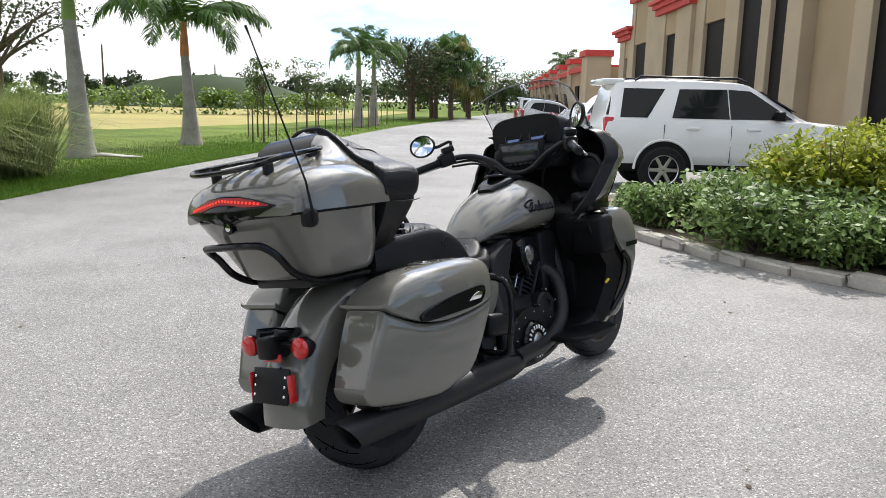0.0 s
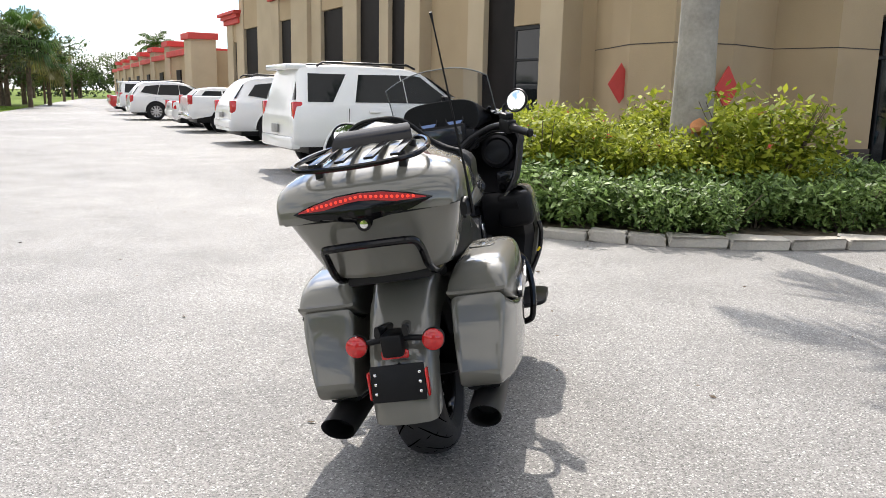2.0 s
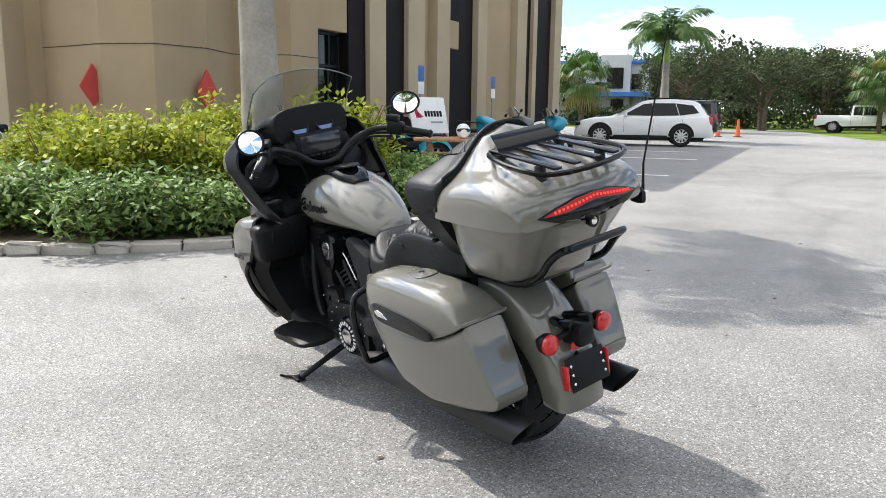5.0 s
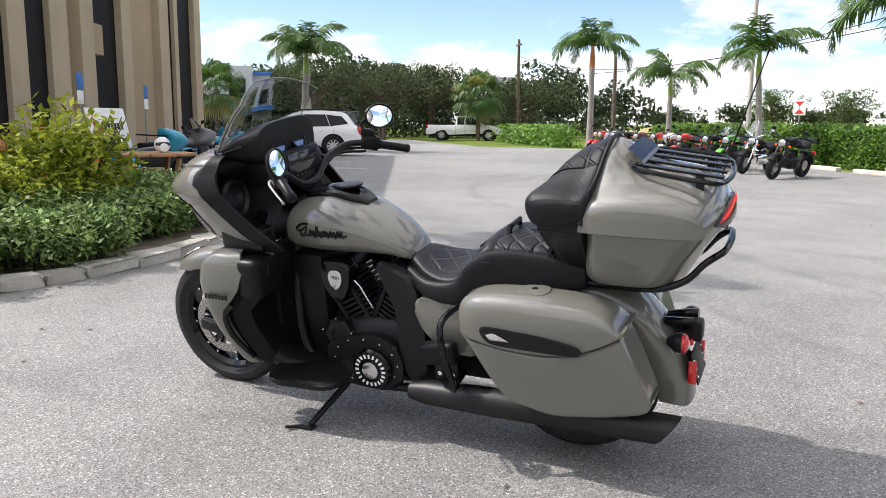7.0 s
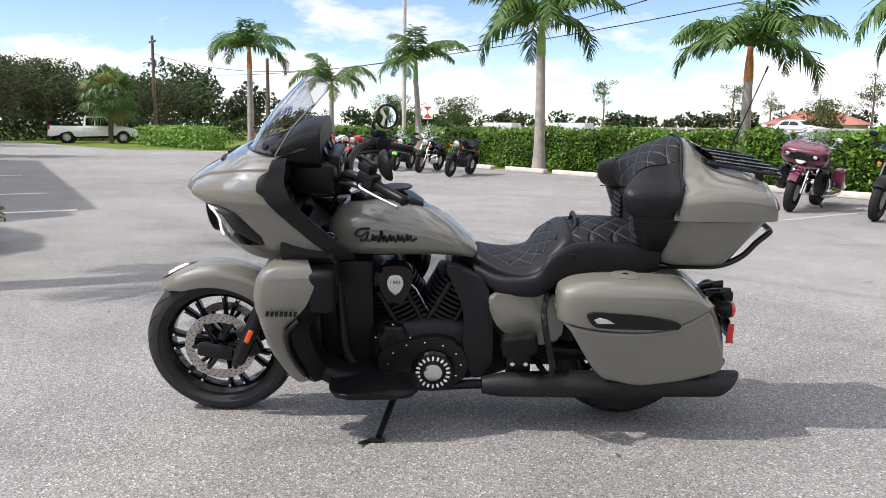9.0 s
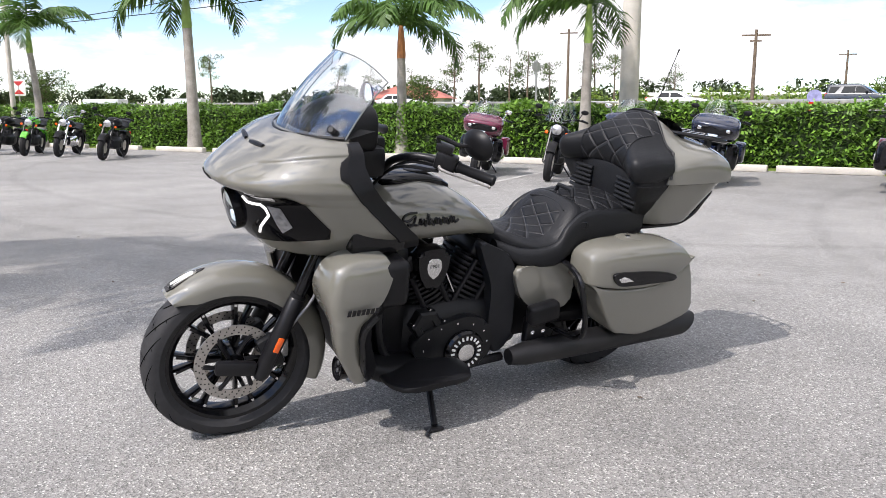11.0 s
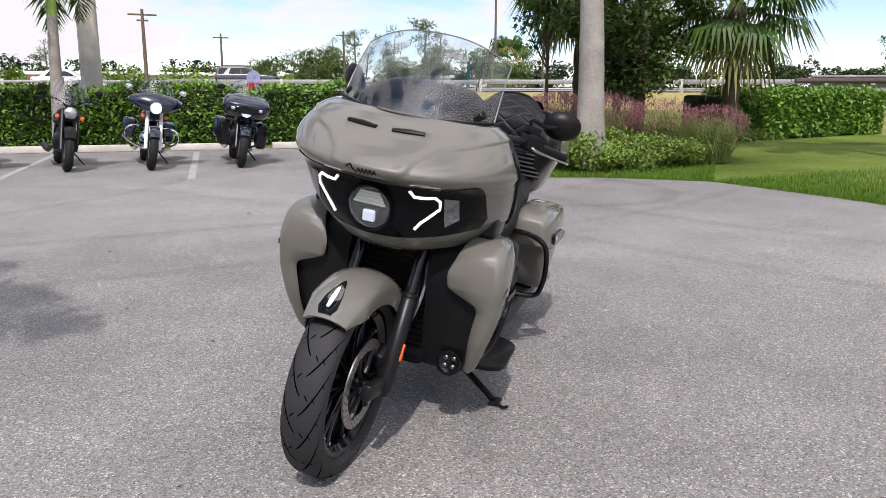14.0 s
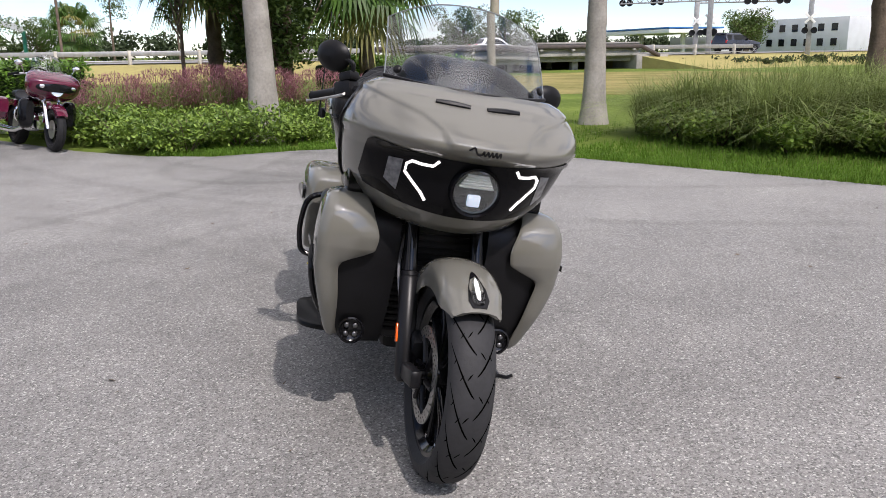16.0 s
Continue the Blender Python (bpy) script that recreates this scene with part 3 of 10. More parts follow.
# white and blue building to the east
bm_list = [("wall", (70, 84, 4.5, 14), 0, 5.4, M_PALEPAINT), ("wall", (69, 72, 6.0, 8.6), 0, 6.1, M_PALEPAINT), ("awning", (67.6, 70.2, 4.2, 8.8), 2.5, 2.9, M_BLUE), ("panel", (69.6, 70.1, 9.2, 11.4), 0.2, 2.3, M_TINTGLASS),
           ("window", (69.6, 70.1, 5.0, 5.9), 3.2, 4.5, M_TINTGLASS), ("trim", (69.7, 84.3, 4.3, 14.2), 5.4, 5.65, M_BLUE), ("window", (68.9, 69.1, 6.6, 8.0), 3.2, 5.0, M_TINTGLASS), ("window", (69.6, 70.1, 12.0, 13.2), 3.2, 4.6, M_TINTGLASS), ("door", (68.9, 69.1, 6.5, 7.6), 0.0, 2.3, M_TINTGLASS)]
east_building = thing("east_building", "white two-storey building with blue awnings and trim", "building", pose(0, 0, 0))
for nm, (x0, x1, y0, y1), z0, z1, m_ in bm_list:
    bm = bmesh.new()
    block(bm, x0, x1, y0, y1, z0, z1)
    part(nm, bm, m_, east_building)


# ---------------------------------------------------------------- palms
def frond_mesh(rng, length, droop, name, material, leaf=0.72, pairs=52, rise=0.8):
    """One feather frond: an arching stalk and two ranks of hanging leaflets."""
    bm = bmesh.new()
    pts = []
    for s in np.linspace(0, 1, 9):
        ang = rise - droop * s ** 1.3
        pts.append((s, ang))
    x = z = 0.0
    line = []
    step = length / 8
    for s, ang in pts:
        line.append((x, 0, z))
        x += step * math.cos(ang)
        z += step * math.sin(ang)
    tube(bm, line, [0.035 * (1 - 0.85 * i / 8) for i in range(9)], 5)
    curve = spline(line, pairs + 1)
    for i in range(4, pairs + 1):
        s = i / pairs
        p = Vector(curve[i])
        d = (Vector(curve[i]) - Vector(curve[i - 1])).normalized()
        w = leaf * (1.05 - 0.75 * abs(s - 0.42)) * (0.35 + 0.65 * min(1, (1.03 - s) * 4))
        for side in (-1, 1):
            tw = rng.uniform(-0.35, 0.35)
            q = Vector((0, side, 0)) * math.cos(0.75 + tw) + d * 0.62 + Vector((0, 0, -1)) * (0.45 + 0.35 * rng.random()) + Vector((0, 0, 0.55)) * (1 if rng.random() < 0.3 else 0)
            q.normalize()
            wid = d * 0.036
            mid = p + q * w * 0.55 + Vector((0, 0, 0.02))
            tip = p + q * w * rng.uniform(0.8, 1.1) + Vector((0, 0, -0.16 * w))
            a_, b_, c_, e_, t_ = (bm.verts.new(k) for k in (p - wid * 0.5, p + wid * 0.5, mid + wid, mid - wid, tip))
            bm.faces.new((a_, b_, c_, e_))
            bm.faces.new((e_, c_, t_))
    return finish(name, bm, material, smooth=False)


rng = np.random.default_rng(11)
FRONDS = [frond_mesh(rng, L, dr, "frond", M_FROND, rise=ri) for L, dr, ri in ((2.6, 1.9, 0.85), (2.7, 2.3, 0.75), (2.5, 2.4, 0.45), (2.3, 1.9, 1.0))]
FROND_DRY = frond_mesh(rng, 2.3, 2.6, "frond", M_FROND_DRY)


def royal_palm(x, y, height, r0=0.22, r1=0.12, seed=0, lean=(0, 0), sheath=True, count=11, size=1.0, label="tall palm with ringed grey trunk and arching green fronds", dry=0):
    """height: to the top of the grey trunk."""
    g = np.random.default_rng(seed)
    palm = thing("palm_tree", label, "palm tree", pose(x, y, -0.02), "palms round the lot")
    bm = bmesh.new()
    pts, rr = [], []
    for s in np.linspace(0, 1, 26):
        pts.append((lean[0] * s * s, lean[1] * s * s, s * height))
        rr.append(r1 + (r0 - r1) * (1 - s) ** 1.3 + 0.09 * r0 / 0.22 * math.exp(-s * height / 0.35) + (0.006 if int(s * 25) % 2 else 0) * g.random())
    tube(bm, pts, rr, 16)
    part("trunk", bm, M_BARK_PALM, palm, "ringed pale grey trunk")
    bm = bmesh.new()
    top = Vector(pts[-1])
    cs = 0.95 * size
    lathe(bm, [(r1 * 1.02, 0), (r1 * 1.12, 0.1), (r1 * 0.95, cs * 0.5), (r1 * 0.55, cs)], Matrix.Translation(top - Vector((0, 0, 0.03))), 14)
    part("crownshaft", bm, M_SHEATH if sheath == "dry" else M_CROWNSHAFT, palm)
    for i in range(count):
        k = i / count
        me = FRONDS[3] if k > 0.8 else FRONDS[int(g.integers(0, 3))]
        if i < dry:
            me = FROND_DRY
        f = new("frond", me)
        f.parent = palm
        az = i * 137.5 + g.uniform(-15, 15)
        tilt = g.uniform(-8, 8) - (0 if k < 0.8 else -22)
        f.matrix_basis = Matrix.Translation(top + Vector((0, 0, cs * 0.92))) @ pose(0, 0, 0, 0, -tilt, az)
        f.scale = [size * g.uniform(0.85, 1.1)] * 3
    return palm


royal_palm(5.2, 6.76, 5.7, 0.24, 0.17, 1, (0.55, 0.5), size=0.92, count=13)
royal_palm(-7.74, 16.84, 2.85, 0.24, 0.13, 2, (-0.15, 0.1))
royal_palm(-7.15, 22.3, 2.45, 0.24, 0.11, 3, (-0.1, 0), "dry")
royal_palm(-4.5, 41.0, 3.0, 0.25, 0.12, 4, size=0.9)
royal_palm(-4.0, 44.0, 3.1, 0.25, 0.12, 5, size=0.95)
royal_palm(11.5, 78.0, 4.3, 0.25, 0.12, 6)
royal_palm(33.0, 2.62, 3.4, 0.29, 0.14, 7, count=18, size=0.98)
royal_palm(14.15, -11.3, 3.4, 0.175, 0.125, 8, (0.05, 0.0), count=12, size=1.1)
royal_palm(20.2, -11.4, 2.88, 0.13, 0.085, 9, (0.1, 0.1), size=0.82, count=10)
royal_palm(25.4, -10.9, 2.38, 0.125, 0.085, 10, size=0.8, count=9)
royal_palm(29.6, -9.38, 3.7, 0.16, 0.11, 11, sheath="dry", size=1.0)
royal_palm(7.98, -11.93, 2.45, 0.17, 0.10, 12, sheath="dry", size=0.9)
royal_palm(3.03, -11.02, 2.6, 0.15, 0.09, 13, (-0.05, 0.1), size=0.9)
royal_palm(-5.2, -4.5, 5.4, 0.22, 0.15, 14, (0.25, 0.0))
royal_palm(-10.5, -1.7, 5.2, 0.205, 0.125, 15, (0.2, 0.2))


def sabal_palm(x, y, height, seed, label="cabbage palm with rough trunk and shaggy fan leaves", size=1.0, trunk_r=0.16):
    g = np.random.default_rng(seed)
    palm = thing("palm_tree", label, "palm tree", pose(x, y, -0.02), "palms round the lot")
    bm = bmesh.new()
    tube(bm, [(0, 0, s * height) for s in np.linspace(0, 1, 16)], [trunk_r * (1.0 + 0.14 * math.sin(i * 2.4) + 0.1 * (i > 11)) for i in range(16)], 11)
    part("trunk", bm, M_BARK, palm)
    for k in range(40):
        az, el = k * 2.4 + g.uniform(-0.2, 0.2), 1.25 - 2.25 * (k / 40) + g.uniform(-0.15, 0.15)
        v, f = [], []
        stalk = np.array([math.cos(az) * math.cos(el), math.sin(az) * math.cos(el), math.sin(el)]) * 0.75 * size
        base = np.array([0, 0, height])
        hub = base + stalk
        out = stalk / np.linalg.norm(stalk)
        sd = np.cross(out, (0, 0, 1.0))
        sd /= np.linalg.norm(sd) + 1e-6
        up = np.cross(sd, out)
        v += [base + sd * 0.02, base - sd * 0.02, hub - sd * 0.012, hub + sd * 0.012]
        f.append((0, 1, 2, 3))
        for q in np.linspace(-1.9, 1.9, 26):
            d = out * math.cos(q) + sd * math.sin(q) + up * 0.12 * math.cos(2 * q)
            L = size * (0.95 - 0.18 * abs(q)) * g.uniform(0.85, 1.1)
            w = np.cross(d, up)
            w = w / (np.linalg.norm(w) + 1e-6) * 0.030 * size
            n0 = len(v)
            mid = hub + d * L * 0.55
            tip = hub + d * L * 0.84 + np.array([0, 0, -0.42 * L])
            v += [hub, mid + w, tip, mid - w]
            f.append((n0, n0 + 1, n0 + 2, n0 + 3))
        raw("fan_leaf", v, f, M_FROND_DRY if k > 35 or g.random() < 0.12 else M_FROND, palm)
    return palm


sabal_palm(-10.14, -7.2, 2.95, 21, size=1.25)
sabal_palm(-7.9, -9.6, 3.3, 22, size=1.2)
sabal_palm(41.6, 7.1, 3.0, 23, size=1.3)
sabal_palm(55.1, -10.8, 3.4, 24, size=1.6)
sabal_palm(0.4, 62, 4.6, 25, size=1.7)
sabal_palm(2.0, 70, 3.4, 26, size=1.5)
sabal_palm(-32, -66, 3.5, 27, size=2.2)
sabal_palm(-13.4, 2.3, 5.0, 28, size=1.0, trunk_r=0.17)


# ---------------------------------------------------------------- trees and shrubs
def broad_tree(name, label, height, spread, leaves, leaf_size, material, seed, bare=0.35, trunk=0.12, stems=1, category="tree"):
    """Trunk, forking limbs, and a crown of clumped leaves with gaps."""
    g = np.random.default_rng(seed)
    tree = thing(name, label, category)
    bm = bmesh.new()
    tips = []
    for s_ in range(stems):
        ox, oy = (g.uniform(-0.25, 0.25) * (stems > 1) for _ in range(2))
        top = (ox * 2 + g.uniform(-0.1, 0.1) * spread, oy * 2 + g.uniform(-0.1, 0.1) * spread, height * 0.72)
        tube(bm, [(ox, oy, 0), (ox * 1.4, oy * 1.4, height * 0.35), top], [trunk, trunk * 0.75, trunk * 0.3], 8, 8)
        for k in range(9):
            z0 = height * g.uniform(bare, 0.68)
            az = g.uniform(0, 6.28)
            r = spread * g.uniform(0.45, 0.95) * math.sin(min(1.0, (z0 / height - bare + 0.35) * 1.4) * 1.4)
            a_ = Vector((ox * 1.4, oy * 1.4, z0 * 0.9))
            b_ = Vector((r * math.cos(az) * 0.55, r * math.sin(az) * 0.55, z0 + height * 0.10))
            c_ = Vector((r * math.cos(az), r * math.sin(az), z0 + height * g.uniform(0.12, 0.30)))
            tube(bm, [a_, b_, c_], [trunk * 0.42, trunk * 0.26, trunk * 0.08], 5, 6)
            tips += [b_, c_, c_]
        tips += [Vector(top)] * 3 + [Vector((top[0], top[1], height * 0.88))] * 3
    part("trunk", bm, M_BARK, tree)
    cs = []
    for t_ in tips:
        rad = spread * g.uniform(0.2, 0.36)
        m = leaves // len(tips)
        p = g.normal(0, 1, (m, 3))
        p /= np.linalg.norm(p, axis=1)[:, None]
        p *= (rad * g.uniform(0.35, 1.0, m) ** 0.6)[:, None] * np.array([1, 1, 0.72])
        cs.append(p + np.array(t_))
    c = np.vstack(cs)
    c[:, 2] = np.maximum(c[:, 2], height * bare * 0.75)
    v, f = cards(g, c, leaf_size, 0.6, 0.55)
    raw("crown", v, f, material, tree)
    return tree


def shrub(name, label, rx, ry, h, leaves, size, material, seed, flat=0.55, flowers=0):
    """A bush: woody stems and leaves thick at the outside, with an uneven top."""
    g = np.random.default_rng(seed)
    s = thing(name, label, "shrub")
    bm = bmesh.new()
    for _ in range(9):
        az, r = g.uniform(0, 6.28), g.uniform(0.2, 0.8)
        tube(bm, [(0.04 * math.cos(az), 0.04 * math.sin(az), 0), (rx * r * 0.6 * math.cos(az), ry * r * 0.6 * math.sin(az), h * 0.45), (rx * r * math.cos(az), ry * r * math.sin(az), h * 0.8)], [0.012, 0.008, 0.004], 4)
    part("stem", bm, M_BARK, s, kind="stuff")
    bumps = [(g.uniform(-0.6, 0.6) * rx, g.uniform(-0.6, 0.6) * ry, g.uniform(0.35, 0.62) * h, g.uniform(0.34, 0.55)) for _ in range(11)]
    cs = []
    for bx_, by_, bz_, br in bumps:
        m = leaves // 11
        p = g.normal(0, 1, (m, 3))
        p /= np.linalg.norm(p, axis=1)[:, None]
        p *= (br * g.uniform(0.45, 1.08, m))[:, None] * np.array([rx, ry, h * 0.85])
        cs.append(p + np.array([bx_, by_, bz_]))
    c = np.vstack(cs)
    c = c[(c[:, 2] > 0.02)]
    c[:, 2] = np.minimum(c[:, 2], h * (1.0 + 0.12 * g.random(len(c))))
    v, f = cards(g, c, size, flat, 0.52, 0.25)
    raw("foliage", v, f, material, s)
    if flowers:
        k = g.choice(len(c), flowers)
        p = c[k] + np.array([0, 0, 0.04])
        q = np.repeat(p, 6, 0) + g.normal(0, 0.014, (flowers * 6, 3))
        v, f = cards(g, q, 0.035, 0.6, 0.7)
        raw("blossoms", v, f, M_FLOWER, s)
    return s


rng = np.random.default_rng(5)
low_a = shrub("shrub", "low bushy dark green shrub in the kerbed planter", 0.62, 0.62, 0.66, 3000, 0.078, M_LEAF_DARK, 31)
low_b = shrub("shrub", "low bushy dark green shrub in the kerbed planter", 0.55, 0.66, 0.58, 2700, 0.076, M_LEAF_DARK, 32)
lime_a = shrub("shrub", "yellow-green shrub with red blossoms in the kerbed planter", 0.7, 0.7, 1.15, 3900, 0.082, M_LEAF_LIME, 33, flowers=16)
lime_b = shrub("shrub", "tall yellow-green shrub in the kerbed planter", 0.75, 0.7, 1.28, 4200, 0.085, M_LEAF_LIME, 34, flowers=5)
KERB = [(2.0, 10.7), (1.88, 9.9), (1.86, 9.0), (2.0, 8.1), (2.28, 7.3), (2.62, 6.72), (3.0, 6.15), (3.45, 5.68), (4.0, 5.22), (4.6, 4.86), (5.6, 4.52), (6.6, 4.22), (7.25, 4.06), (7.75, 4.15), (8.0, 4.6), (7.9, 5.6), (7.5, 7.4), (6.2, 9.2), (4.5, 10.5), (3.0, 11.2), (2.3, 11.15)]
kerb_line = smooth_loop(KERB, 240)
kl = np.array(kerb_line)


def inside(px, py, poly):
    hit, j = False, len(poly) - 1
    for i in range(len(poly)):
        (xi, yi), (xj, yj) = poly[i], poly[j]
        if (yi > py) != (yj > py) and px < (xj - xi) * (py - yi) / (yj - yi) + xi:
            hit = not hit
        j = i
    return hit


sheet("planting_soil", kerb_line, -0.2, 0.055, M_SOIL, "brown mulch and soil inside the kerbed planter")
firsts = [low_a, low_b, lime_a, lime_b]
used = set()
spots = []
for _ in range(4000):
    px, py = rng.uniform(2, 9), rng.uniform(4, 11.4)
    if not inside(px, py, KERB):
        continue
    d = np.min(np.hypot(kl[:, 0] - px, kl[:, 1] - py))
    if d < 0.38 or (py > 9.1 and px < 3.5) or any(math.hypot(px - q[0], py - q[1]) < 0.5 for q in spots) or math.hypot(px - 5.2, py - 6.76) < 0.45:
        continue
    spots.append((px, py, d))
for px, py, d in spots:
    ahead = min(math.hypot(px - q[0], py - q[1]) for q in kerb_line[:150])
    kind = (0 if rng.random() < 0.5 else 1) if ahead < 1.15 or px < 0.43 * py + 0.15 or px > 6.3 else (2 if rng.random() < 0.5 else 3)
    s = rng.uniform(0.72, 1.22) * (0.62 if py > 8.6 and px < 3.7 else 1.0)
    ob = firsts[kind]
    (place if kind in used else put)(ob, px, py, 0.05, rng.uniform(0, 360), s)
    used.add(kind)
    ob["group"] = "shrubs in the planter"

# hedge along the south side
hedge = tagged(thing("hedge", "long dense clipped green hedge behind the parked motorcycles", "hedge"), kind="stuff")
v_all, f_all, n0 = [], [], 0
for x0, x1 in ((-5.6, 16.5), (16.5, 33.0)):
    m = int((x1 - x0) * 1500)
    xs = rng.uniform(x0, x1, m)
    u = rng.uniform(0, 1, m)
    top = 1.2 + 0.06 * np.sin(xs * 1.7) + 0.05 * np.sin(xs * 4.1 + 1)
    face = rng.random(m)
    dy = np.where(face < 0.55, rng.normal(0.62, 0.07, m), rng.uniform(-0.65, 0.65, m))
    zz = np.where(face < 0.55, u * top, top + rng.normal(0, 0.05, m))
    dy = dy + 0.07 * np.sin(xs * 2.3 + zz * 3)
    c = np.stack([xs, -11.75 - 0.085 * xs + dy, zz], 1)
    v, f = cards(rng, c, 0.11, 0.6, 0.55, 0.2)
    v_all.append(v)
    f_all.append(f + n0)
    n0 += len(v)
raw("leaves", np.vstack(v_all), np.vstack(f_all), M_LEAF_HEDGE, hedge)
# solid near-black green box standing for the shade between the hedge's leaves
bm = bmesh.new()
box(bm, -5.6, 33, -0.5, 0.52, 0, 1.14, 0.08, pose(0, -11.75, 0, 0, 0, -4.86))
part("shade_core", bm, mat("hedge_inner_shade", (0.02, 0.035, 0.01), rough=0.9, var=0.5, scale=9, bump=0.6), hedge)
hedge2 = tagged(thing("hedge", "clipped green hedge beside the lot's exit", "hedge"), kind="stuff")
c = np.stack([rng.uniform(38, 50, 5000), -11.6 + rng.normal(0.0, 0.5, 5000), rng.uniform(0, 1.25, 5000)], 1)
v, f = cards(rng, c, 0.2, 0.6, 0.55, 0.2)
raw("leaves", v, f, M_LEAF_HEDGE, hedge2)
hedge3 = tagged(thing("hedge", "clipped square green hedge near the bridge", "hedge"), kind="stuff")
g_ = 15000
hk, hface = rng.uniform(0, 1, g_), rng.random(g_)
hd = np.where(hface < 0.5, rng.normal(0.0, 0.07, g_), rng.uniform(0, 1.3, g_))
hz = np.where(hface < 0.5, rng.uniform(0, 1.1, g_), np.where(hface < 0.85, 1.1 + rng.normal(0, 0.06, g_), rng.uniform(0, 1.1, g_)))
hk = np.where(hface > 0.85, 1.0 + rng.normal(0, 0.012, g_), hk)
c = np.stack([-11.0 - 6.5 * hk - 0.22 * hd, -8.4 - 1.5 * hk - 0.97 * hd, hz + 0.05 * np.sin(hk * 19)], 1)
v, f = cards(rng, c, 0.13, 0.6, 0.55, 0.2)
raw("leaves", v, f, M_LEAF_HEDGE, hedge3)
# same dark box here, its colour standing for shade behind the leaves
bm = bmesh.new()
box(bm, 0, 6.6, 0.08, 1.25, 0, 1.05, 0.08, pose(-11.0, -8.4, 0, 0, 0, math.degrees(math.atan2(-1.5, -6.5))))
part("shade_core", bm, bpy.data.materials["hedge_inner_shade"], hedge3)

# concrete wheel stops
stop = thing("wheel_stop", "pale concrete wheel stop at the edge of the asphalt", "wheel stop", None, "wheel stops")
bm = bmesh.new()
box(bm, -0.9, 0.9, -0.09, 0.09, 0, 0.13, 0.025, None, 2)
part("bar", bm, M_CONCRETE, stop)
for i, x in enumerate((-3.85, -1.85, 0.1, 2.0, 4.0, 5.95, 8.2, 10.4, 12.35, 14.5, 17.0, 19.3)):
    (put if i == 0 else place)(stop, x, south_edge(x) + 0.28, 0, -4.9 + rng.uniform(-1, 1))

# planted bed at the south-west corner
cover = [shrub("groundcover_shrub", "low spreading light green groundcover shrub in the corner bed", 0.75, 0.7, 0.5, 2600, 0.07, M_LEAF_COVER, 41), shrub("groundcover_shrub", "low spreading light green groundcover shrub in the corner bed", 0.65, 0.75, 0.62, 2600, 0.07, M_LEAF_COVER, 42)]
used, spots = set(), []
BED = [(-2.9, -9.6), (-2.95, -5.8), (-3.3, -4.2), (-3.9, -3.5), (-5.0, -3.15), (-6.6, -3.6), (-7.5, -5.5), (-7.5, -9.6)]
for _ in range(1500):
    px, py = rng.uniform(-7.5, -2.9), rng.uniform(-9.6, -3.0)
    if inside(px, py, BED) and not any(math.hypot(px - q[0], py - q[1]) < 0.75 for q in spots) and math.hypot(px + 5.2, py + 4.5) > 0.45:
        if py < -6.9 and px < -4.8 and rng.random() < 0.6:
            continue
        spots.append((px, py))
for i, (px, py) in enumerate(spots):
    k = int(rng.integers(0, 2))
    (place if k in used else put)(cover[k], px + (-0.35 if px > -3.6 else 0), py - (0.35 if py > -4 else 0), -0.02, rng.uniform(0, 360), rng.uniform(0.8, 1.15))
    used.add(k)


def tuft(name, label, n, radius, length, width, material, seed, lean=0.45, droop=0.6, haze=None):
    g = np.random.default_rng(seed)
    t_ = thing(name, label, "grass clump")
    r, az = radius * np.sqrt(g.uniform(0, 1, n)), g.uniform(0, 6.28, n)
    blade_mesh("foliage", g, np.stack([r * np.cos(az), r * np.sin(az), np.zeros(n)], 1), length, width, lean, droop, M_REED if haze else material, t_)
    if haze:
        m = haze
        p = g.normal(0, 1, (m, 3))
        p /= np.linalg.norm(p, axis=1)[:, None]
        p = p * (g.uniform(0.5, 1.0, m) ** 0.5)[:, None] * np.array([radius * 1.9, radius * 1.9, length * 0.42]) + np.array([0, 0, length * 0.82])
        v, f = cards(g, p, 0.10, 0.9, 0.10, 0.5)
        raw("plume", v, f, material, t_)
    return t_


muhly = tuft("pink_grass_clump", "clump of pink-plumed ornamental grass", 700, 0.35, 0.85, 0.004, M_MUHLY, 51, haze=2600)
for i, (x, y, s) in enumerate(((-4.2, -7.2, 1.0), (-5.0, -7.0, 1.05), (-5.7, -6.6, 1.1), (-6.6, -6.2, 1.05), (-7.3, -5.6, 1.0), (-6.2, -7.4, 1.1), (-7.0, -7.0, 1.1), (-3.6, -8.1, 0.8), (-7.9, -4.9, 0.9))):
    (put if i == 0 else place)(muhly, x, y, 0, i * 77, s)
reed = tuft("grass_clump", "tall arching clump of green ornamental grass", 1500, 0.6, 1.2, 0.008, M_REED, 52, 0.7, 1.0)
for i, (x, y, s) in enumerate(((-7.5, -4.55, 0.62), (-7.1, 12.7, 1.2), (-7.9, 13.4, 1.15), (-7.2, 11.0, 1.1), (-7.9, 9.9, 1.15), (-9.5, 0.1, 0.7), (-9.0, 1.0, 0.85), (-8.4, 2.3, 0.8), (-10.2, 0.9, 0.8), (-9.7, 1.8, 0.9), (-9.2, 2.9, 0.78), (-9.0, 4.0, 0.95), (-8.7, 5.1, 0.85), (-10.9, 2.4, 0.95), (-10.2, 4.2, 0.8), (-9.6, 5.6, 0.95))):
    (put if i == 0 else place)(reed, x, y, 0, i * 61, s)
under = [shrub("shrub", "leafy dark green undergrowth among tall grass", 0.7, 0.7, 0.6, 2200, 0.085, M_LEAF_COVER, 43)]
